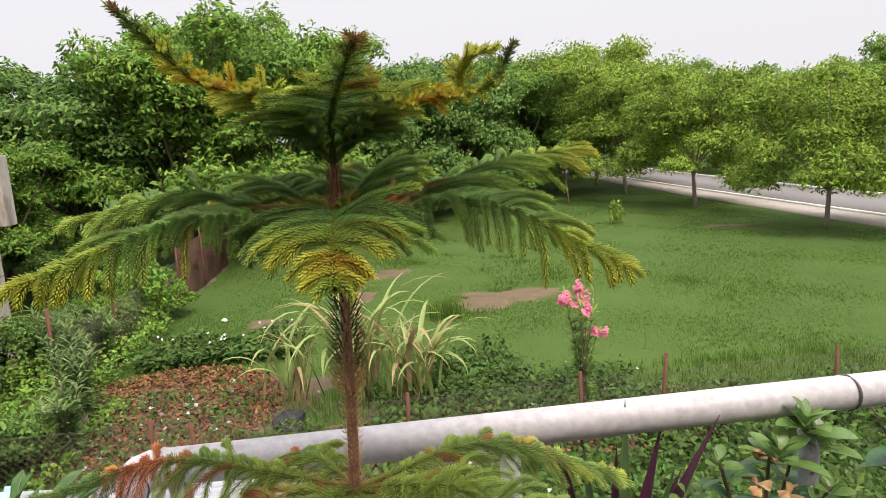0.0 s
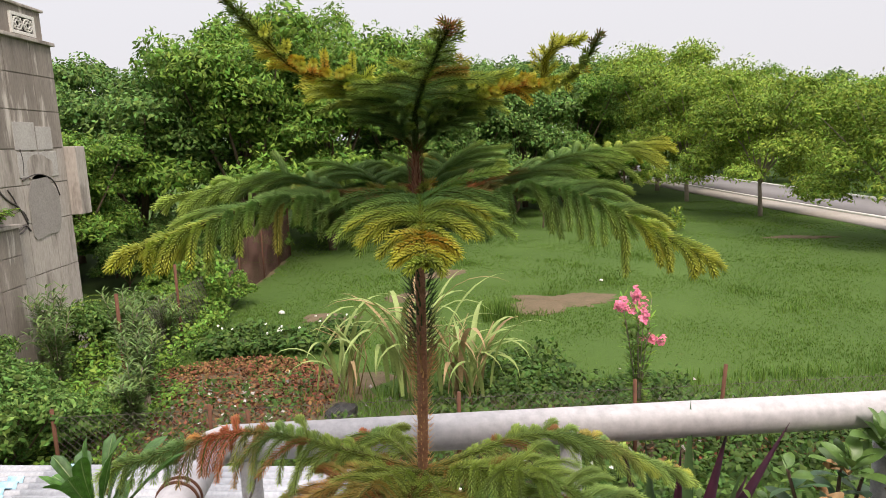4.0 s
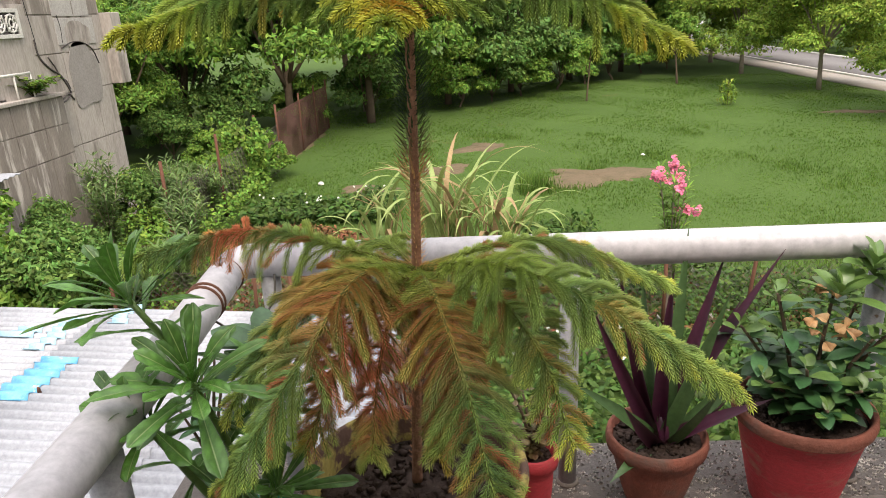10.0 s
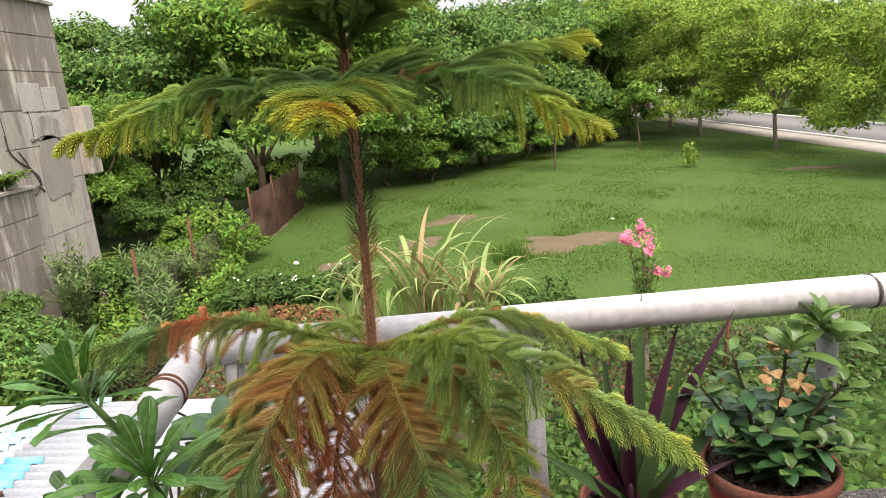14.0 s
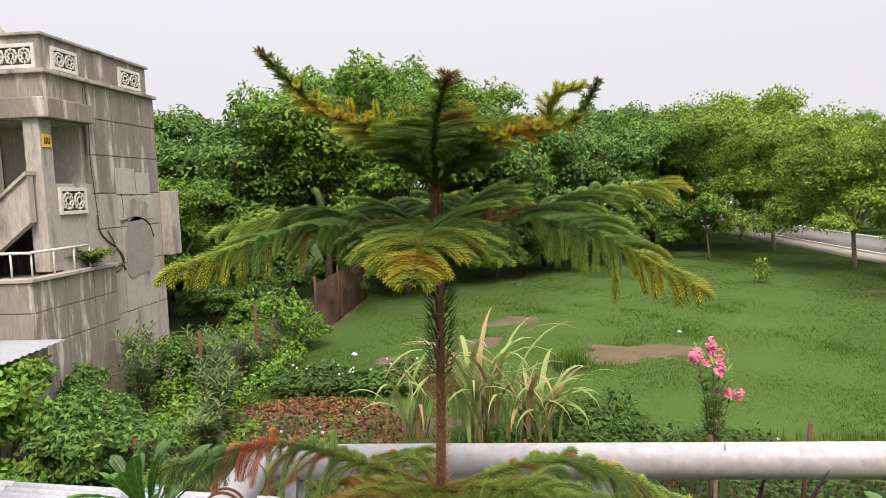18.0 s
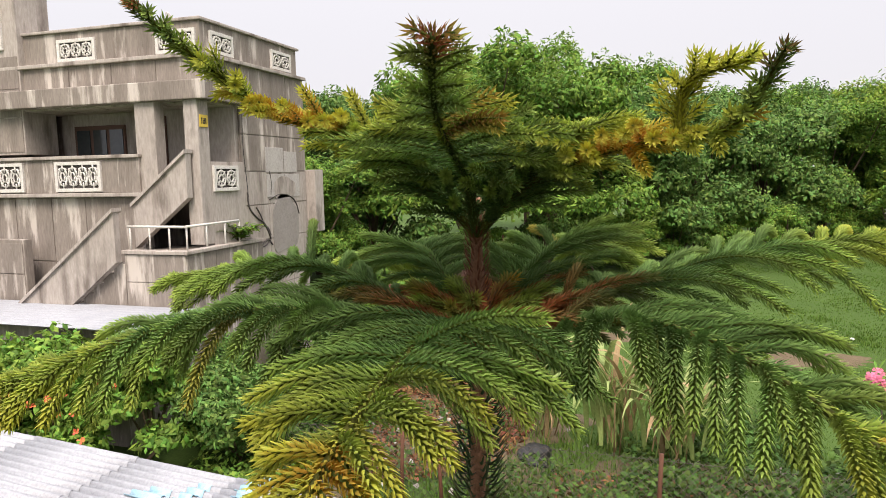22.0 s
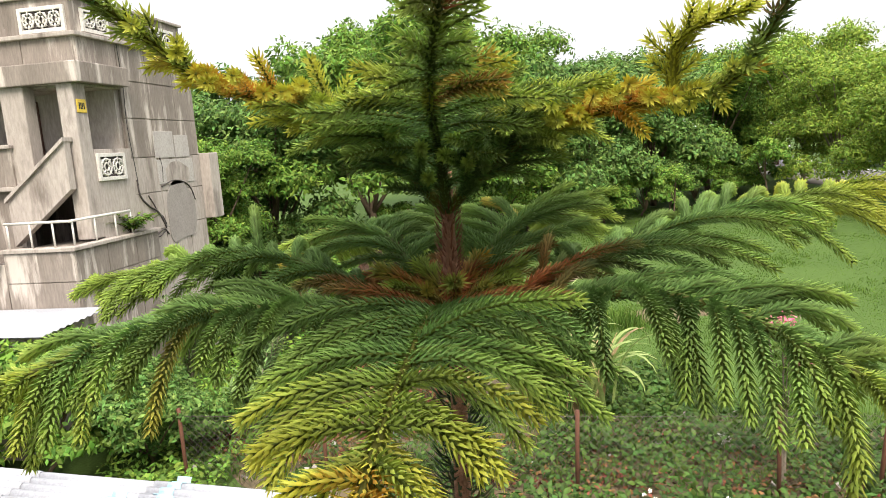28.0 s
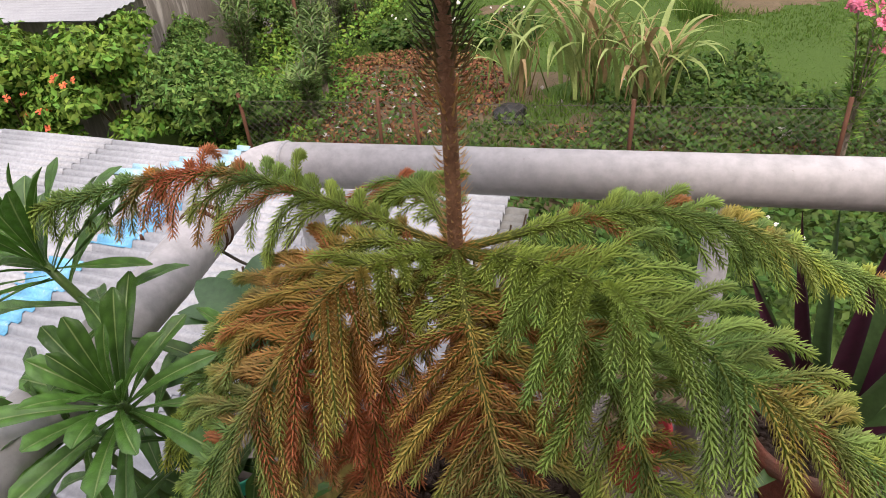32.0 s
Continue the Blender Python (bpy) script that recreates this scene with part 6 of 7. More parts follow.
# creeper over the old side fence, and a feathery shrub by the house
def creeper(name, x0, y0, x1, y1, top, count, leaf, material, label, seed, thick=0.16):
    r2 = np.random.default_rng(seed)
    u = r2.random(count)
    crest = top * (0.82 + 0.12 * np.sin(9 * u + seed) + 0.1 * np.sin(23 * u))
    z = crest * r2.random(count) ** 0.7
    nx, ny = y1 - y0, -(x1 - x0)
    ln = math.hypot(nx, ny)
    off = r2.normal(0, thick, count) * (0.6 + 0.6 * np.sin(5 * u + 3 * z))
    p2 = np.c_[x0 + (x1 - x0) * u + nx / ln * off, y0 + (y1 - y0) * u + ny / ln * off, z]
    e = thing(name, label, "creeper", (x0, y0, GZ))
    v2, f2 = leaf_cards(p2 - (x0, y0, 0), np.tile((nx / ln * 0.6, -0.5, 0.6), (count, 1)), leaf, r2, 0.35, 0.75, 0.3)
    part("foliage", np_mesh("foliage", v2, f2), material, e)
    for k in range(9):
        q = (k + 0.5) / 9
        bx, by = (x1 - x0) * q, (y1 - y0) * q
        tube("vine_stem", curve3([(bx, by, -0.05), (bx + r2.normal(0, 0.08), by, top * 0.45), (bx + r2.normal(0, 0.15), by, top * 0.85)], 8), np.linspace(0.014, 0.005, 8), M_BARK, e, 5)
    return e


creeper("creeper", -6.2, 16.85, -5.6, 18.1, 1.95, 3000, 0.13, M_LEAF_M, "dense green creeper smothering the old side fence", 301)
creeper("creeper", -7.2, 15.7, -6.2, 16.85, 1.3, 900, 0.1, M_LEAF_M, "thin creeper on the wire side fence", 302)
creeper("creeper", -7.4, 19.2, -6.2, 18.4, 1.85, 900, 0.13, M_LEAF_M, "trailing creeper arching behind the side fence", 303)
fe = thing("feathery_shrub", "bright feathery shrub with compound leaves at the house foot", "shrub", (-8.0, 14.3, GZ))
r3 = np.random.default_rng(310)
lvs = []
for k in range(11):
    a = 2.4 * k
    top = np.array((0.75 * math.cos(a) * r3.uniform(0.3, 1), 0.6 * math.sin(a) * r3.uniform(0.3, 1), r3.uniform(1.0, 1.7)))
    c = curve3([(0.04 * math.cos(a), 0.04 * math.sin(a), -0.05), top * (0.35, 0.35, 0.6), top], 12)
    tube("stem", c, np.linspace(0.014, 0.004, 12), M_BARK, fe, 5)
    for j in range(9):
        b0 = c[3 + j]
        d = unit(np.array((math.cos(2.4 * j + a), math.sin(2.4 * j + a), r3.uniform(0.0, 0.5))))
        for q in range(9):
            p3 = b0 + d * 0.42 * (q + 1) / 9 + (0, 0, -0.12 * (q / 9) ** 2)
            sd3 = np.cross(d, (0, 0, 1.0))
            for sg3 in (1, -1):
                lvs.append(blade(p3, sd3 * sg3 + d * 0.5, 0.085, 0.03, 0.4, "ellipse", 0.1, 4))
leaves("foliage", lvs, M_LEAF_B, fe)
fp = np.c_[r.uniform(-5.0, -1.9, 14), r.uniform(14.5, 16.0, 14), GZ + 0.5 + 0.08 * r.random(14)]
tagged(flowers("white_blossom", fp, 0.032, M_WHITEF), "small white flowers over the leafy bed", "flowers", kind="stuff")
fp = np.c_[r.uniform(-0.4, 2.6, 13), r.uniform(6.4, 8.2, 13), GZ + 0.42 + 0.06 * r.random(13)]
tagged(flowers("white_blossom", fp, 0.028, M_WHITEF), "small white flowers among the ground plants", "flowers", kind="stuff")
fp = np.c_[r.uniform(-9.9, -7.0, 30), r.uniform(7.5, 8.3, 30), r.uniform(-2.0, -1.2, 30)]
tagged(flowers("orange_blossom", fp, 0.06, M_ORANGE), "orange flowers on the shrubs beside the roof", "flowers", kind="stuff")
sap = thing("sapling", "small bright sapling standing alone on the lawn", "sapling", (11.2, 30.2, GZ))
lv = [blade((r.normal(0, 0.16), r.normal(0, 0.16), r.uniform(0.1, 1.0)), r.normal(0, 1, 3) + (0, 0, 0.4), 0.2, 0.09, 0.5, "ellipse", 0.15, 5) for _ in range(150)]
leaves("foliage", lv, M_LEAF_B, sap)
tube("stem", [(0, 0, -0.05), (0.02, 0, 0.5), (0, 0.01, 1.0)], (0.02, 0.015, 0.006), M_BARK, sap, 6)
for x, y, s in ((-4.15, 18.4, 0.09), (-4.2, 12.2, 0.1), (-2.6, 12.0, 0.08), (5.3, 20.6, 0.06), (-3.0, 13.4, 0.07)):
    bm = bmesh.new()
    bmesh.ops.create_icosphere(bm, subdivisions=2, radius=s)
    for w in bm.verts:
        w.co += Vector((noise.noise(w.co * 14), noise.noise(w.co * 14 + Vector((3, 1, 7))), 0)) * s * 0.4
        w.co.z *= 0.6
    st = part("pale_stone", bm, M_WHITE)
    st.location = (x, y, GZ + s * 0.4)
    tagged(st, "pale stone lying on the ground", "stone")
lg = tube("fallen_branch", [(2.45, 10.12, GZ + 0.1), (3.0, 10.04, GZ + 0.13), (3.5, 10.0, GZ + 0.1)], (0.03, 0.026, 0.018), M_BARKP, None, 8)
tagged(lg, "pale dry branch lying by the fence", "branch")
bm = bmesh.new()
bmesh.ops.create_icosphere(bm, subdivisions=3, radius=0.16)
for w in bm.verts:
    w.co *= 1 + 0.5 * noise.noise(w.co * 11)
    w.co.z = max(w.co.z * 0.8, -0.04)
bg = part("plastic_bag", bm, M_WHITE)
bg.location = (2.42, 10.35, GZ + 0.08)
tagged(bg, "crumpled pale plastic bag among the weeds", "bag")
bm = bmesh.new()
bmesh.ops.create_icosphere(bm, subdivisions=3, radius=0.3)
for w in bm.verts:
    w.co *= 1 + 0.35 * noise.noise(w.co * 5)
    w.co.z = max(w.co.z * 0.75, -0.05)
sk = part("black_sack", bm, M_BLACK)
sk.location = (-1.55, 10.9, GZ + 0.06)
tagged(sk, "crumpled black plastic sack on the bed", "sack")

# ---- wire fences ----
fence = thing("wire_fence", "rusty chain-link fence with leaning iron posts along the garden", "fence", (0, 8.9, GZ))
for x, h, lean in ((-3.1, 1.15, 0.02), (-2.55, 1.05, -0.03), (0.3, 1.15, 0.02), (2.75, 1.2, 0.0), (3.95, 1.35, 0.06), (6.6, 1.2, 0.0), (9.2, 1.2, 0.0), (-5.2, 1.2, 0.0)):
    tube("fence_post", [(x - lean, 0, -0.1), (x, 0, h * 0.5), (x + lean, 0, h)], 0.028, M_RUST, fence, 8)


def netting(x0, x1, h, pitch, rad, phase=0.0):
    pcs3 = []
    for sgn in (1, -1):
        for s in np.arange(x0 - h, x1 + h, pitch):
            a, b = np.array((s, 0.0, 0.0)), np.array((s + sgn * h, 0.0, h))
            lo, hi = max(x0, min(a[0], b[0])), min(x1, max(a[0], b[0]))
            if hi - lo < 0.02:
                continue
            ta, tb = ((lo - a[0]) / (b[0] - a[0]), (hi - a[0]) / (b[0] - a[0]))
            pa, pb = a + (b - a) * ta, a + (b - a) * tb
            pcs3.append(tube_np([pa, (pa + pb) / 2 + (0, 0.012 * math.sin(s * 3), 0), pb], rad, 3))
    for z in (0.02, h * 0.98):
        pcs3.append(tube_np([(x0, 0, z), ((x0 + x1) / 2, 0.02, z - 0.03), (x1, 0, z)], rad * 1.3, 4))
    return join_np(pcs3)


v, f = netting(-5.2, 9.2, 1.1, 0.11, 0.0028)
part("netting", np_mesh("netting", v, f), M_WIRE, fence, "diamond wire netting")
sf = thing("side_fence", "old side fence with iron posts and brown netting", "fence", (-5.85, 19.5, GZ), turn=90)
for y in (-7.0, -4.0, -1.0, 1.2, 4.2, 6.6, 8.9):
    tube("fence_post", [(y, 0, -0.1), (y, 0, 1.0), (y + 0.03, 0, 2.0)], 0.035, M_RUST, sf, 8)
v, f = netting(1.2, 8.9, 1.75, 0.085, 0.006)
part("brown_netting", np_mesh("brown_netting", v, f), M_FENCEMESH, sf, "torn brown netting")
v, f = netting(-7.0, 1.2, 1.4, 0.12, 0.004)
part("netting", np_mesh("netting", v, f), M_WIRE, sf)

# ---- neighbouring building ----
BX, BY = -8.3, 12.1
house = thing("concrete_house", "weathered two-storey concrete house with streaked panels and ornamental vents", "house", (BX, BY, GZ))


def hb(name, x0, y0, z0, x1, y1, z1, material=None, bevel=0.012, parent=None, label=""):
    """A block of the house, in world metres."""
    return part(name, box_bm(x0 - BX, y0 - BY, z0 - GZ, x1 - BX, y1 - BY, z1 - GZ, bevel), material or M_CONC, parent or house, label)


def panels(axis, at, u0, u1, z0, z1, us, zs, skip=(), material=None, out=0.018):
    """Facing panels with recessed joints: axis x: a side face at x = at, seen from +x; axis y: a front face at y = at, seen from -y."""
    uu, zz2 = [u0, *us, u1], [z0, *zs, z1]
    g = 0.012
    for i in range(len(uu) - 1):
        for j in range(len(zz2) - 1):
            if (i, j) in skip:
                continue
            a, b, c, d = uu[i] + g, uu[i + 1] - g, zz2[j] + g, zz2[j + 1] - g
            if axis == "x":
                hb("panel", at, a, c, at + out, b, d, material, 0.004)
            else:
                hb("panel", a, at - out, c, b, at, d, material, 0.004)


# side wall and body
hb("wall", -20.0, 13.35, GZ, -8.32, 16.1, 4.04, M_CONC, 0)
hb("wall", -20.0, 12.12, 3.15, -8.32, 13.35, 4.04, M_CONC, 0)
panels("x", -8.32, 13.28, 16.1, 1.75, 4.04, (14.25, 15.25), (2.55, 3.3))
panels("x", -8.32, 13.28, 16.1, -3.0, 1.75, (14.3, 15.3), (-1.9, -0.9, 0.2, 1.0), material=M_CONC2)
panels("x", -8.32, 12.12, 13.28, 3.15, 4.04, (), ())
panels("y", 12.12, -12.8, -8.34, 3.15, 4.04, (-11.6, -10.5, -9.4), ())
hb("side_ledge", -8.75, 16.1, 0.2, -8.05, 16.55, 1.78, M_CONC2, 0.02, label="projecting plastered side block")
# cement repairs and cracks on the side wall
for cy, cz, ry, rz in ((14.98, 0.48, 0.6, 0.66), (15.0, 1.35, 0.5, 0.25)):
    a = np.linspace(0, 2 * np.pi, 26, endpoint=False)
    w = 1 + 0.08 * np.sin(3 * a + cy) + 0.05 * np.sin(5 * a)
    bm = bmesh.new()
    ring = [bm.verts.new((-8.296 - BX, cy + ry * q * math.copysign(abs(math.cos(t)) ** 0.7, math.cos(t)) - BY, cz + rz * q * math.copysign(abs(math.sin(t)) ** 0.7, math.sin(t)) - GZ)) for t, q in zip(a, w)]
    fc = bm.faces.new(ring)
    ext = bmesh.ops.extrude_face_region(bm, geom=[fc])
    bmesh.ops.translate(bm, vec=(0.012, 0, 0), verts=[q for q in ext["geom"] if isinstance(q, bmesh.types.BMVert)])
    bmesh.ops.recalc_face_normals(bm, faces=bm.faces)
    part("repair_patch", bm, M_CEMENT if rz > 0.5 else M_CONC2, house, "smooth cement repair")
for pts in ([(13.75, 0.95), (13.95, 0.7), (14.02, 0.55), (14.2, 0.45), (14.3, 0.28)], [(14.3, 1.1), (14.7, 1.2), (15.1, 1.18), (15.5, 1.0), (15.65, 0.7)], [(13.6, 0.1), (14.0, 0.05), (14.25, 0.15)], [(14.35, 1.75), (14.4, 1.5), (14.36, 1.2)]):
    tube("crack", curve3([(-8.292 - BX, y - BY, z - GZ) for y, z in pts], 14), 0.016, M_DARKFILL, house, 5, "dark crack in the plaster")

for y0, y1, z0, z1 in ((14.2, 14.98, 1.72, 2.3), (15.02, 15.62, 1.72, 2.22), (14.22, 14.98, 1.16, 1.68), (15.02, 15.72, 1.14, 1.68)):
    hb("repair_patch", -8.3, y0, z0, -8.285, y1, z1, M_WHITEWASH, 0.006, label="pale plaster square in the wall")
for pts in ([(13.42, 1.3), (13.45, 1.0), (13.75, 0.72), (14.0, 0.6), (14.2, 0.36), (14.28, 0.2)], [(13.6, -0.05), (13.95, 0.12), (14.2, 0.18), (14.35, 0.05)]):
    tube("crack", curve3([(-8.29 - BX, y - BY, z - GZ) for y, z in pts], 20), 0.02, M_DARKFILL, house, 5, "wide dark crack in the plaster")
tube("cable", curve3([(-8.27 - BX, y - BY, z - GZ) for y, z in ((13.3, 4.0), (13.34, 3.2), (13.3, 2.4), (13.38, 1.6), (13.42, 1.2))], 16), 0.007, M_BLACK, house, 5, "dark cable down the wall")

# roof parapet with ornamental vents
hb("parapet", -20.0, 12.2, 4.04, -8.4, 12.38, 4.72, M_CONC, 0.015)
hb("parapet", -8.58, 12.38, 4.04, -8.4, 16.0, 4.72, M_CONC, 0.015)
hb("parapet_coping", -20.0, 12.14, 4.72, -8.34, 12.44, 4.78, M_CONC2, 0.015)
hb("parapet_coping", -8.64, 12.44, 4.72, -8.34, 16.06, 4.78, M_CONC2, 0.015)
hb("roof_band", -20.0, 12.02, 4.0, -8.22, 12.2, 4.08, M_CONC2, 0.015)
hb("roof_band", -8.4, 12.2, 4.0, -8.22, 16.14, 4.08, M_CONC2, 0.015)
hb("roof_slab", -19.9, 12.4, 3.95, -8.6, 16.0, 4.05, M_CONC, 0)


def vent(axis, at, u0, u1, z0, z1):
    """An ornamental vent: a white frame round a pierced grille of rings and bars over a dark block painted as the
    shaded opening.
    """
    d = 0.05

    def blk(name, a, b, c, e, depth, m, par, bev=0.006):
        if axis == "x":
            return hb(name, at - 0.02, a, c, at + depth, b, e, m, bev, par)
        return hb(name, a, at - depth, c, b, at + 0.02, e, m, bev, par)
    # solid block; the shade of the opening is put into its dark colour
    dark_back = blk("vent", u0, u1, z0, z1, 0.012, M_DARKFILL, house, 0)
    w = 0.07
    for a, b, c, e in ((u0 - w, u0, z0 - w, z1 + w), (u1, u1 + w, z0 - w, z1 + w), (u0, u1, z0 - w, z0), (u0, u1, z1, z1 + w)):
        blk("vent_frame", a, b, c, e, d, M_WHITE, dark_back)
    n = max(2, round((u1 - u0) / 0.3))
    pcs4 = []
    for k in range(n):
        cx, cz = u0 + (k + 0.5) * (u1 - u0) / n, (z0 + z1) / 2
        for rr in (0.42, 0.2):
            a = np.linspace(0, 2 * np.pi, 13)
            ru, rz = rr * (u1 - u0) / n, rr * (z1 - z0)
            pp = [(at + 0.03 - BX, cx + ru * math.cos(t) - BY, cz + rz * math.sin(t) - GZ) if axis == "x" else (cx + ru * math.cos(t) - BX, at - 0.03 - BY, cz + rz * math.sin(t) - GZ) for t in a]
            pcs4.append(tube_np(pp, 0.02, 5))
        for du, dz in ((0.5, 0), (0, 0.5), (0.36, 0.36), (0.36, -0.36)):
            for sg in (1, -1):
                p0 = (cx + sg * du * 0.5 * (u1 - u0) / n, cz + sg * dz * 0.5 * (z1 - z0))
                p1 = (cx + sg * du * (u1 - u0) / n, cz + sg * dz * (z1 - z0))
                pp = [(at + 0.03 - BX, q[0] - BY, q[1] - GZ) if axis == "x" else (q[0] - BX, at - 0.03 - BY, q[1] - GZ) for q in (p0, ((p0[0] + p1[0]) / 2, (p0[1] + p1[1]) / 2), p1)]
                pcs4.append(tube_np(pp, 0.018, 5))
    vv2, ff2 = join_np(pcs4)
    part("grille", np_mesh("grille", vv2, ff2, smooth_it=True), M_WHITE, dark_back)


for u0, u1 in ((12.55, 13.2), (14.85, 15.6)):
    vent("x", -8.4, u0, u1, 4.2, 4.5)
for u0, u1 in ((-9.35, -8.55), (-11.85, -11.0), (-14.5, -13.6)):
    vent("y", 12.2, u0, u1, 4.18, 4.5)
vent("x", -8.3, 12.3, 13.0, 1.42, 1.8)

# porch: overhang, pillars, recess
hb("porch_beam", -20.0, 11.75, 3.15, -8.1, 12.1, 3.52, M_CONC, 0.02)
hb("porch_beam", -8.3, 12.1, 3.15, -8.1, 13.3, 3.52, M_CONC, 0.02)
hb("porch_ceiling", -20.0, 12.1, 3.12, -8.32, 13.4, 3.18, M_CONC2, 0)
hb("pillar", -8.62, 11.85, 0.3, -8.3, 12.2, 3.15, M_CONC2, 0.02)
hb("pillar", -9.78, 11.85, 1.1, -9.3, 12.15, 3.15, M_CONC2, 0.02)
hb("recess_wall", -13.0, 13.2, 1.2, -8.4, 13.36, 3.14, M_CONC2, 0)
hb("recess_side", -8.5, 12.2, 0.2, -8.3, 13.35, 1.95, M_CONC2, 0.01)
hb("porch_floor", -20.0, 11.95, 1.1, -8.34, 13.4, 1.3, M_CONC, 0)
win = hb("window", -12.6, 13.14, 1.5, -11.2, 13.2, 2.85, M_WOOD, 0.01, label="brown framed window in the porch")
for k in range(3):
    hb("pane", -12.52 + k * 0.46, 13.12, 1.6, -12.16 + k * 0.46, 13.145, 2.75, M_GLASS, 0, win)
door = hb("door", -10.9, 13.14, 1.3, -10.1, 13.2, 3.0, M_WOOD, 0.01, label="brown wooden door in the porch")
hb("door_panel", -10.8, 13.12, 1.5, -10.2, 13.145, 2.1, M_DARKFILL, 0.01, door)
hb("door_panel", -10.8, 13.12, 2.25, -10.2, 13.145, 2.9, M_DARKFILL, 0.01, door)
sg = hb("number_plate", -8.297, 11.9, 2.62, -8.28, 12.15, 2.86, M_YSIGN, 0.003, label="small yellow plate on the pillar")
for k in range(4):
    hb("plate_bar", -8.28, 11.945 + 0.042 * k, 2.68, -8.276, 11.97 + 0.042 * k, 2.8, M_BLACK, 0, sg)
# balcony parapet
hb("balcony_parapet", -20.0, 11.8, 1.36, -9.7, 11.98, 2.06, M_CONC, 0.012)
hb("balcony_coping", -20.0, 11.74, 2.06, -9.66, 12.04, 2.13, M_CONC2, 0.015)
hb("balcony_band", -20.0, 11.72, 1.28, -9.66, 12.0, 1.36, M_CONC2, 0.015)
for u0, u1 in ((-11.75, -10.7), (-13.95, -12.75), (-16.4, -15.2)):
    vent("y", 11.8, u0, u1, 1.46, 1.94)
hb("wall", -20.0, 11.9, GZ, -9.7, 12.1, 1.28, M_CONC, 0)
panels("y", 11.9, -20.0, -9.72, -0.1, 1.26, (-15.2, -14.2, -13.1, -12.1, -11.2), ())
panels("y", 11.9, -20.0, -9.72, -3.0, -0.1, (-15.2, -14.2, -13.1, -12.1, -11.2), (-1.6,))
hb("lower_parapet", -20.0, 11.3, GZ, -12.3, 11.5, 0.42, M_CONC, 0.015)
panels("y", 11.3, -20.0, -12.32, -3.0, 0.36, (-16.5, -15.0, -13.6), (-1.0, -0.3))
# landing block with pipe rail
hb("landing", -9.56, 11.1, GZ, -8.17, 13.72, 0.2, M_CONC, 0)
panels("x", -8.17, 11.1, 13.72, -3.0, 0.2, (12.0, 12.9), (-1.9, -0.95, -0.35))
panels("y", 11.1, -9.56, -8.17, -3.0, 0.2, (), (-1.9, -0.95, -0.35))
hb("landing_coping", -9.6, 11.04, 0.2, -8.1, 11.26, 0.27, M_CONC2, 0.012)
hb("landing_coping", -8.33, 11.26, 0.2, -8.1, 13.76, 0.27, M_CONC2, 0.012)


def hp(*pts):
    return [(x - BX, y - BY, z - GZ) for x, y, z in pts]


lr = part("landing_rail", box_bm(-8.2 - BX, 11.12 - BY, 0.7 - GZ, -8.16 - BX, 11.16 - BY, 0.74 - GZ), M_WHITE, house, "rusty cream pipe rail on the landing")
for p in (hp((-9.5, 11.15, 0.72), (-8.9, 11.15, 0.72), (-8.2, 11.15, 0.72)), hp((-8.2, 11.15, 0.72), (-8.2, 12.0, 0.72), (-8.2, 12.9, 0.72))):
    tube("rail_pipe", p, 0.025, M_WHITE, lr, 8)
for x, y in ((-9.45, 11.15), (-9.0, 11.15), (-8.55, 11.15), (-8.2, 11.2), (-8.2, 11.8), (-8.2, 12.4), (-8.2, 12.9)):
    tube("rail_upright", hp((x, y, 0.25), (x, y, 0.5), (x, y, 0.72)), 0.018, M_WHITE, lr, 8)


def balustrade(x0, z0, x1, z1, y0, y1, drop):
    bm = bmesh.new()
    pr = [(x0, z0), (x1, z1), (x1, z1 - drop), (x0, z0 - drop)]
    a = [bm.verts.new((x - BX, y0 - BY, z - GZ)) for x, z in pr]
    b = [bm.verts.new((x - BX, y1 - BY, z - GZ)) for x, z in pr]
    bm.faces.new(a), bm.faces.new(b[::-1])
    for k in range(4):
        bm.faces.new((a[k], b[k], b[(k + 1) % 4], a[(k + 1) % 4]))
    bmesh.ops.recalc_face_normals(bm, faces=bm.faces)
    part("stair_balustrade", bm, M_CONC2, house)


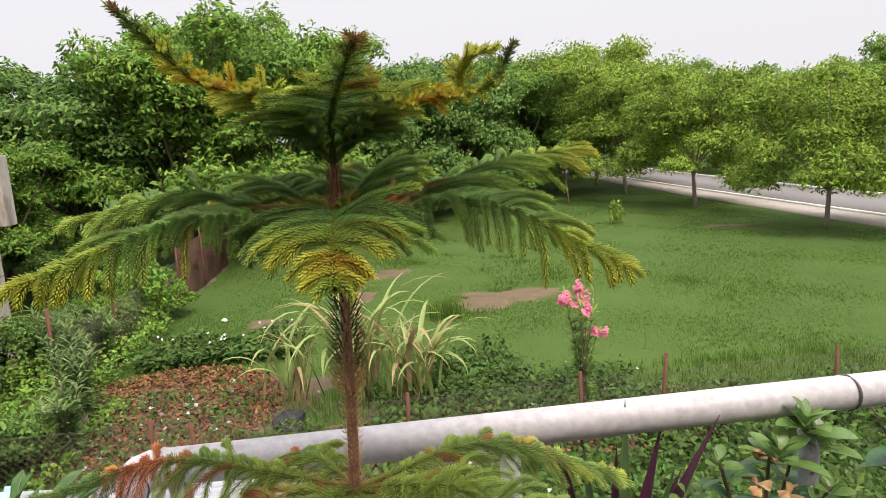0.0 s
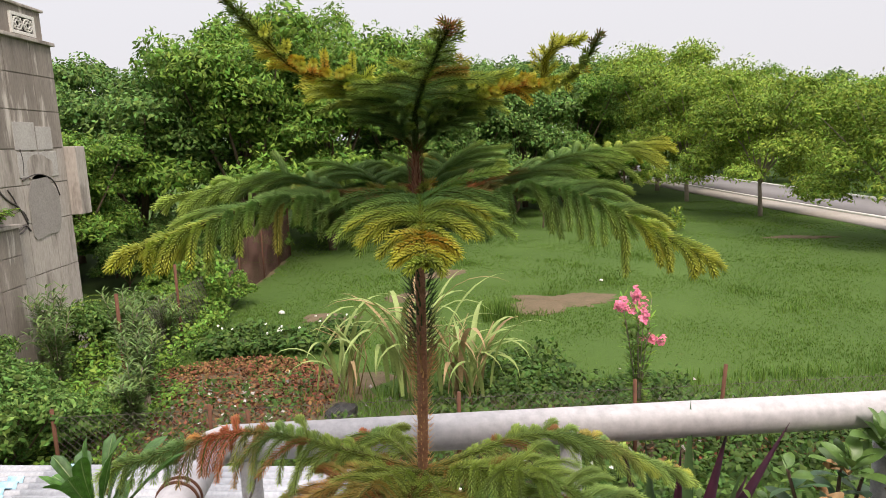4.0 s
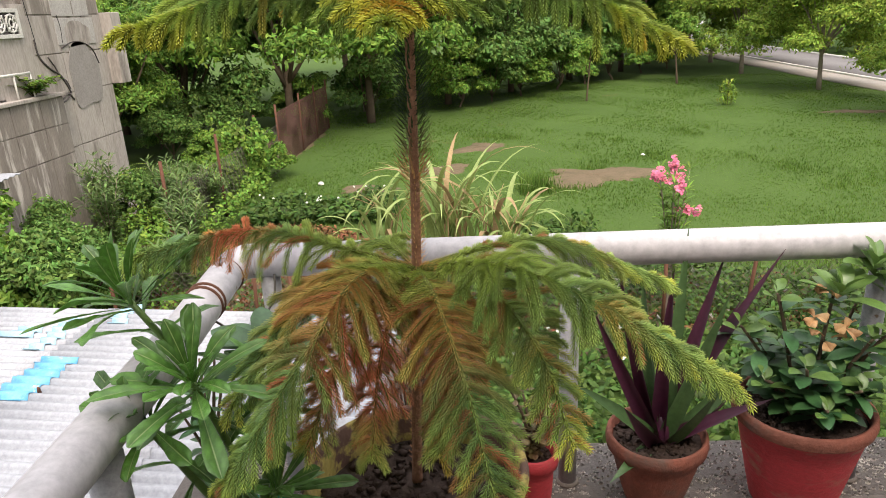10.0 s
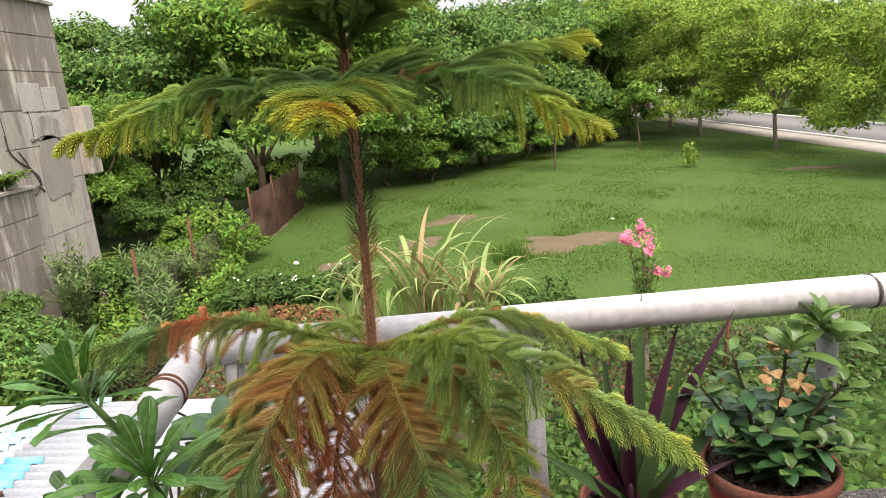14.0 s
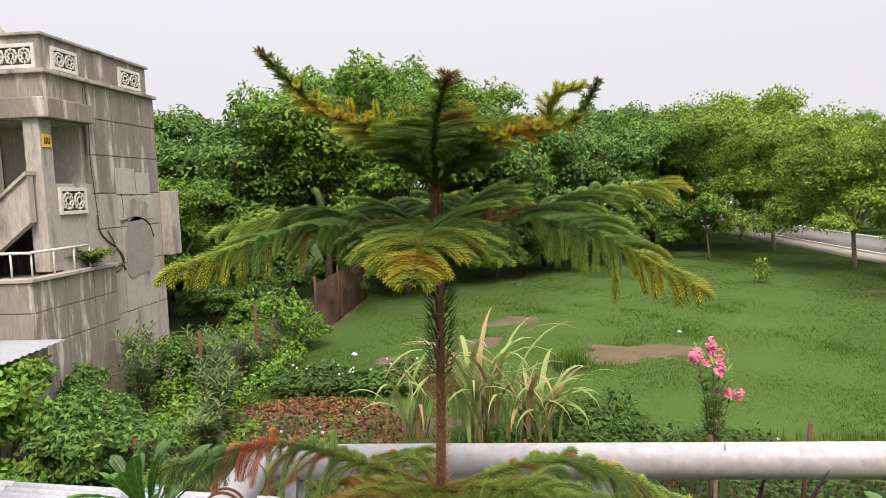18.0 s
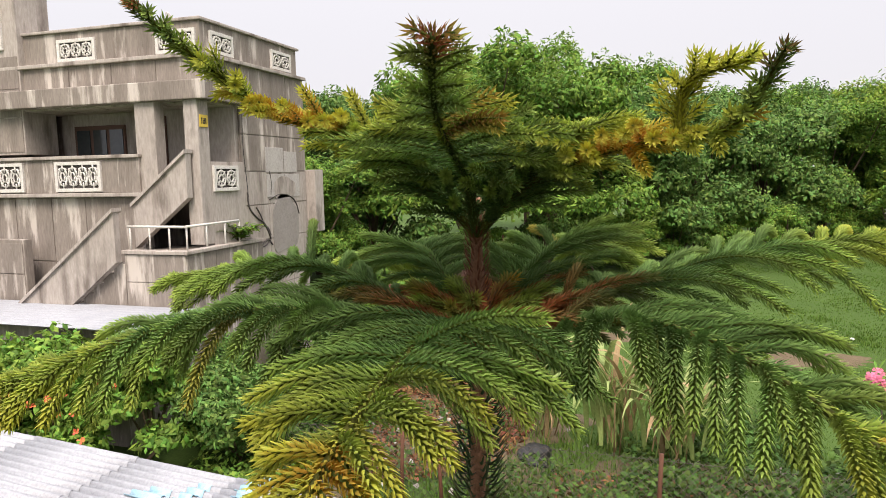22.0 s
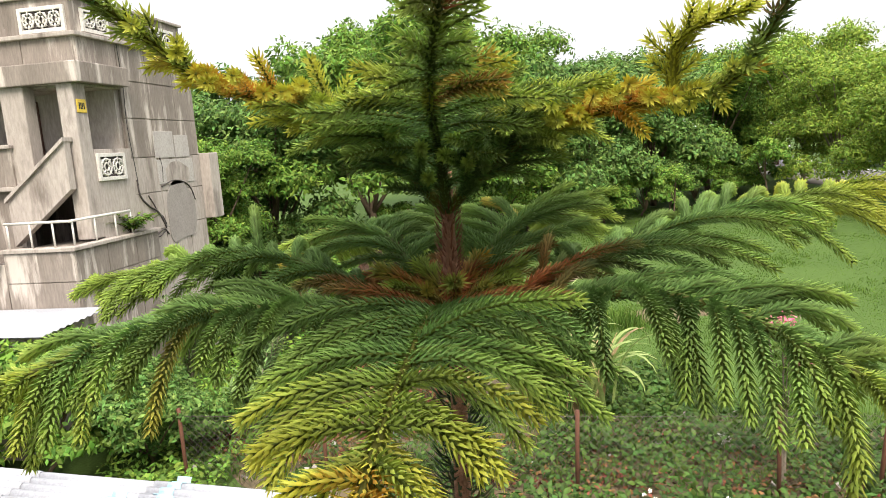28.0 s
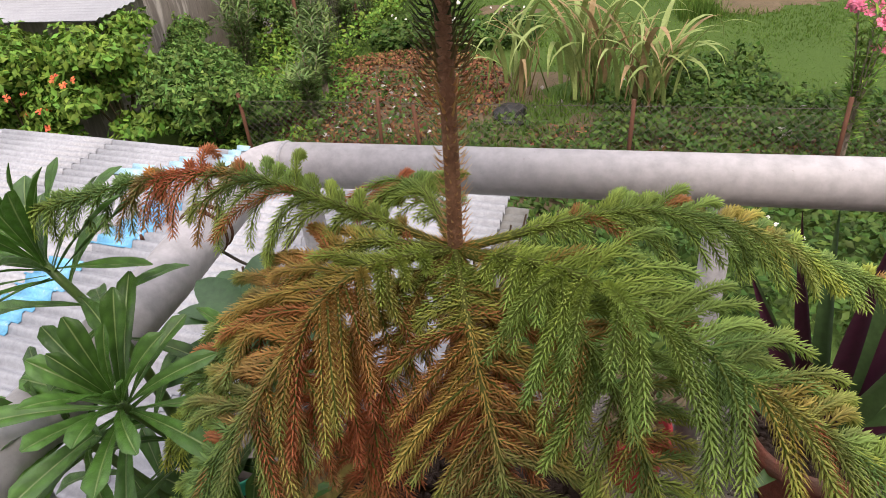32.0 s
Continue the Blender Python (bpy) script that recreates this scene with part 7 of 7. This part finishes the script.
balustrade(-8.45, 2.1, -9.75, 1.1, 11.62, 11.78, 0.85)
balustrade(-8.43, 2.18, -9.78, 1.142, 11.56, 11.84, 0.07)
balustrade(-9.6, 1.0, -12.35, -1.1, 10.9, 11.05, 0.95)
balustrade(-9.57, 1.09, -12.4, -1.07, 10.84, 11.095, 0.07)
for k in range(10):
    hb("step", -9.85 - 0.27 * k, 11.1, GZ, -9.58 - 0.27 * k, 11.32, 0.0 - 0.2 * k, M_CONC, 0.01)
# taller wing further along
hb("wing", -20.0, 12.04, 2.2, -12.85, 12.9, 5.7, M_CONC2, 0.015)
hb("wing_coping", -20.0, 11.98, 5.7, -12.8, 12.95, 5.78, M_CONC2, 0.015)
panels("y", 12.04, -20.0, -12.87, 2.25, 4.3, (-15.5, -14.2), (3.0, 3.6))
vent("y", 12.04, -14.2, -13.3, 4.5, 5.45)
# low shed before the house
shed = thing("shed", "low shed with a pale corrugated sheet roof before the house", "shed", (-12.0, 10.3, GZ))
part("wall", box_bm(-3.6, -0.6, -0.05, 4.1, 0.7, 2.1), M_CONC, shed)
ys = np.arange(-0.9, 0.78, 0.02)
vs = []
for x, dz in ((-4.0, 0.0), (4.4, 0.0), (4.4, -0.012), (-4.0, -0.012)):
    vs.append(np.c_[np.full(len(ys), x), ys, 2.17 + 0.03 * ys + 0.012 * np.cos(2 * np.pi * ys / 0.16) + dz])
n1 = len(ys)
part("roof_sheet", np_mesh("roof_sheet", np.concatenate(vs), [(a * n1 + i, (a + 1) % 4 * n1 + i, (a + 1) % 4 * n1 + i + 1, a * n1 + i + 1) for a in range(4) for i in range(n1 - 1)], smooth_it=True), M_TIN, shed)
# plants on the landing and bushes at the foot
leafy_pot_plant((-8.3, 13.0, 0.27), "green plants growing on the landing", 0.42, 0.75, 26, 0.17, 0.07, M_LEAF_M, 55, 14, "landing_plant")
dish = thing("satellite_dish", "small pale satellite dish on the roof", "satellite dish", (-10.2, 13.6, 4.05))
v, f = lathe_np([(0.02, 0.0), (0.15, 0.03), (0.28, 0.1), (0.29, 0.105), (0.16, 0.05), (0.03, 0.02)], 24)
d1 = part("reflector", np_mesh("reflector", v, f, smooth_it=True), M_WHITE, dish)
d1.matrix_basis = pose(0, 0, 0.95, 60, 0, 140)
tube("mast", [(0, 0, 0), (0, 0, 0.5), (0, 0, 0.95)], 0.02, M_WHITE, dish, 8)
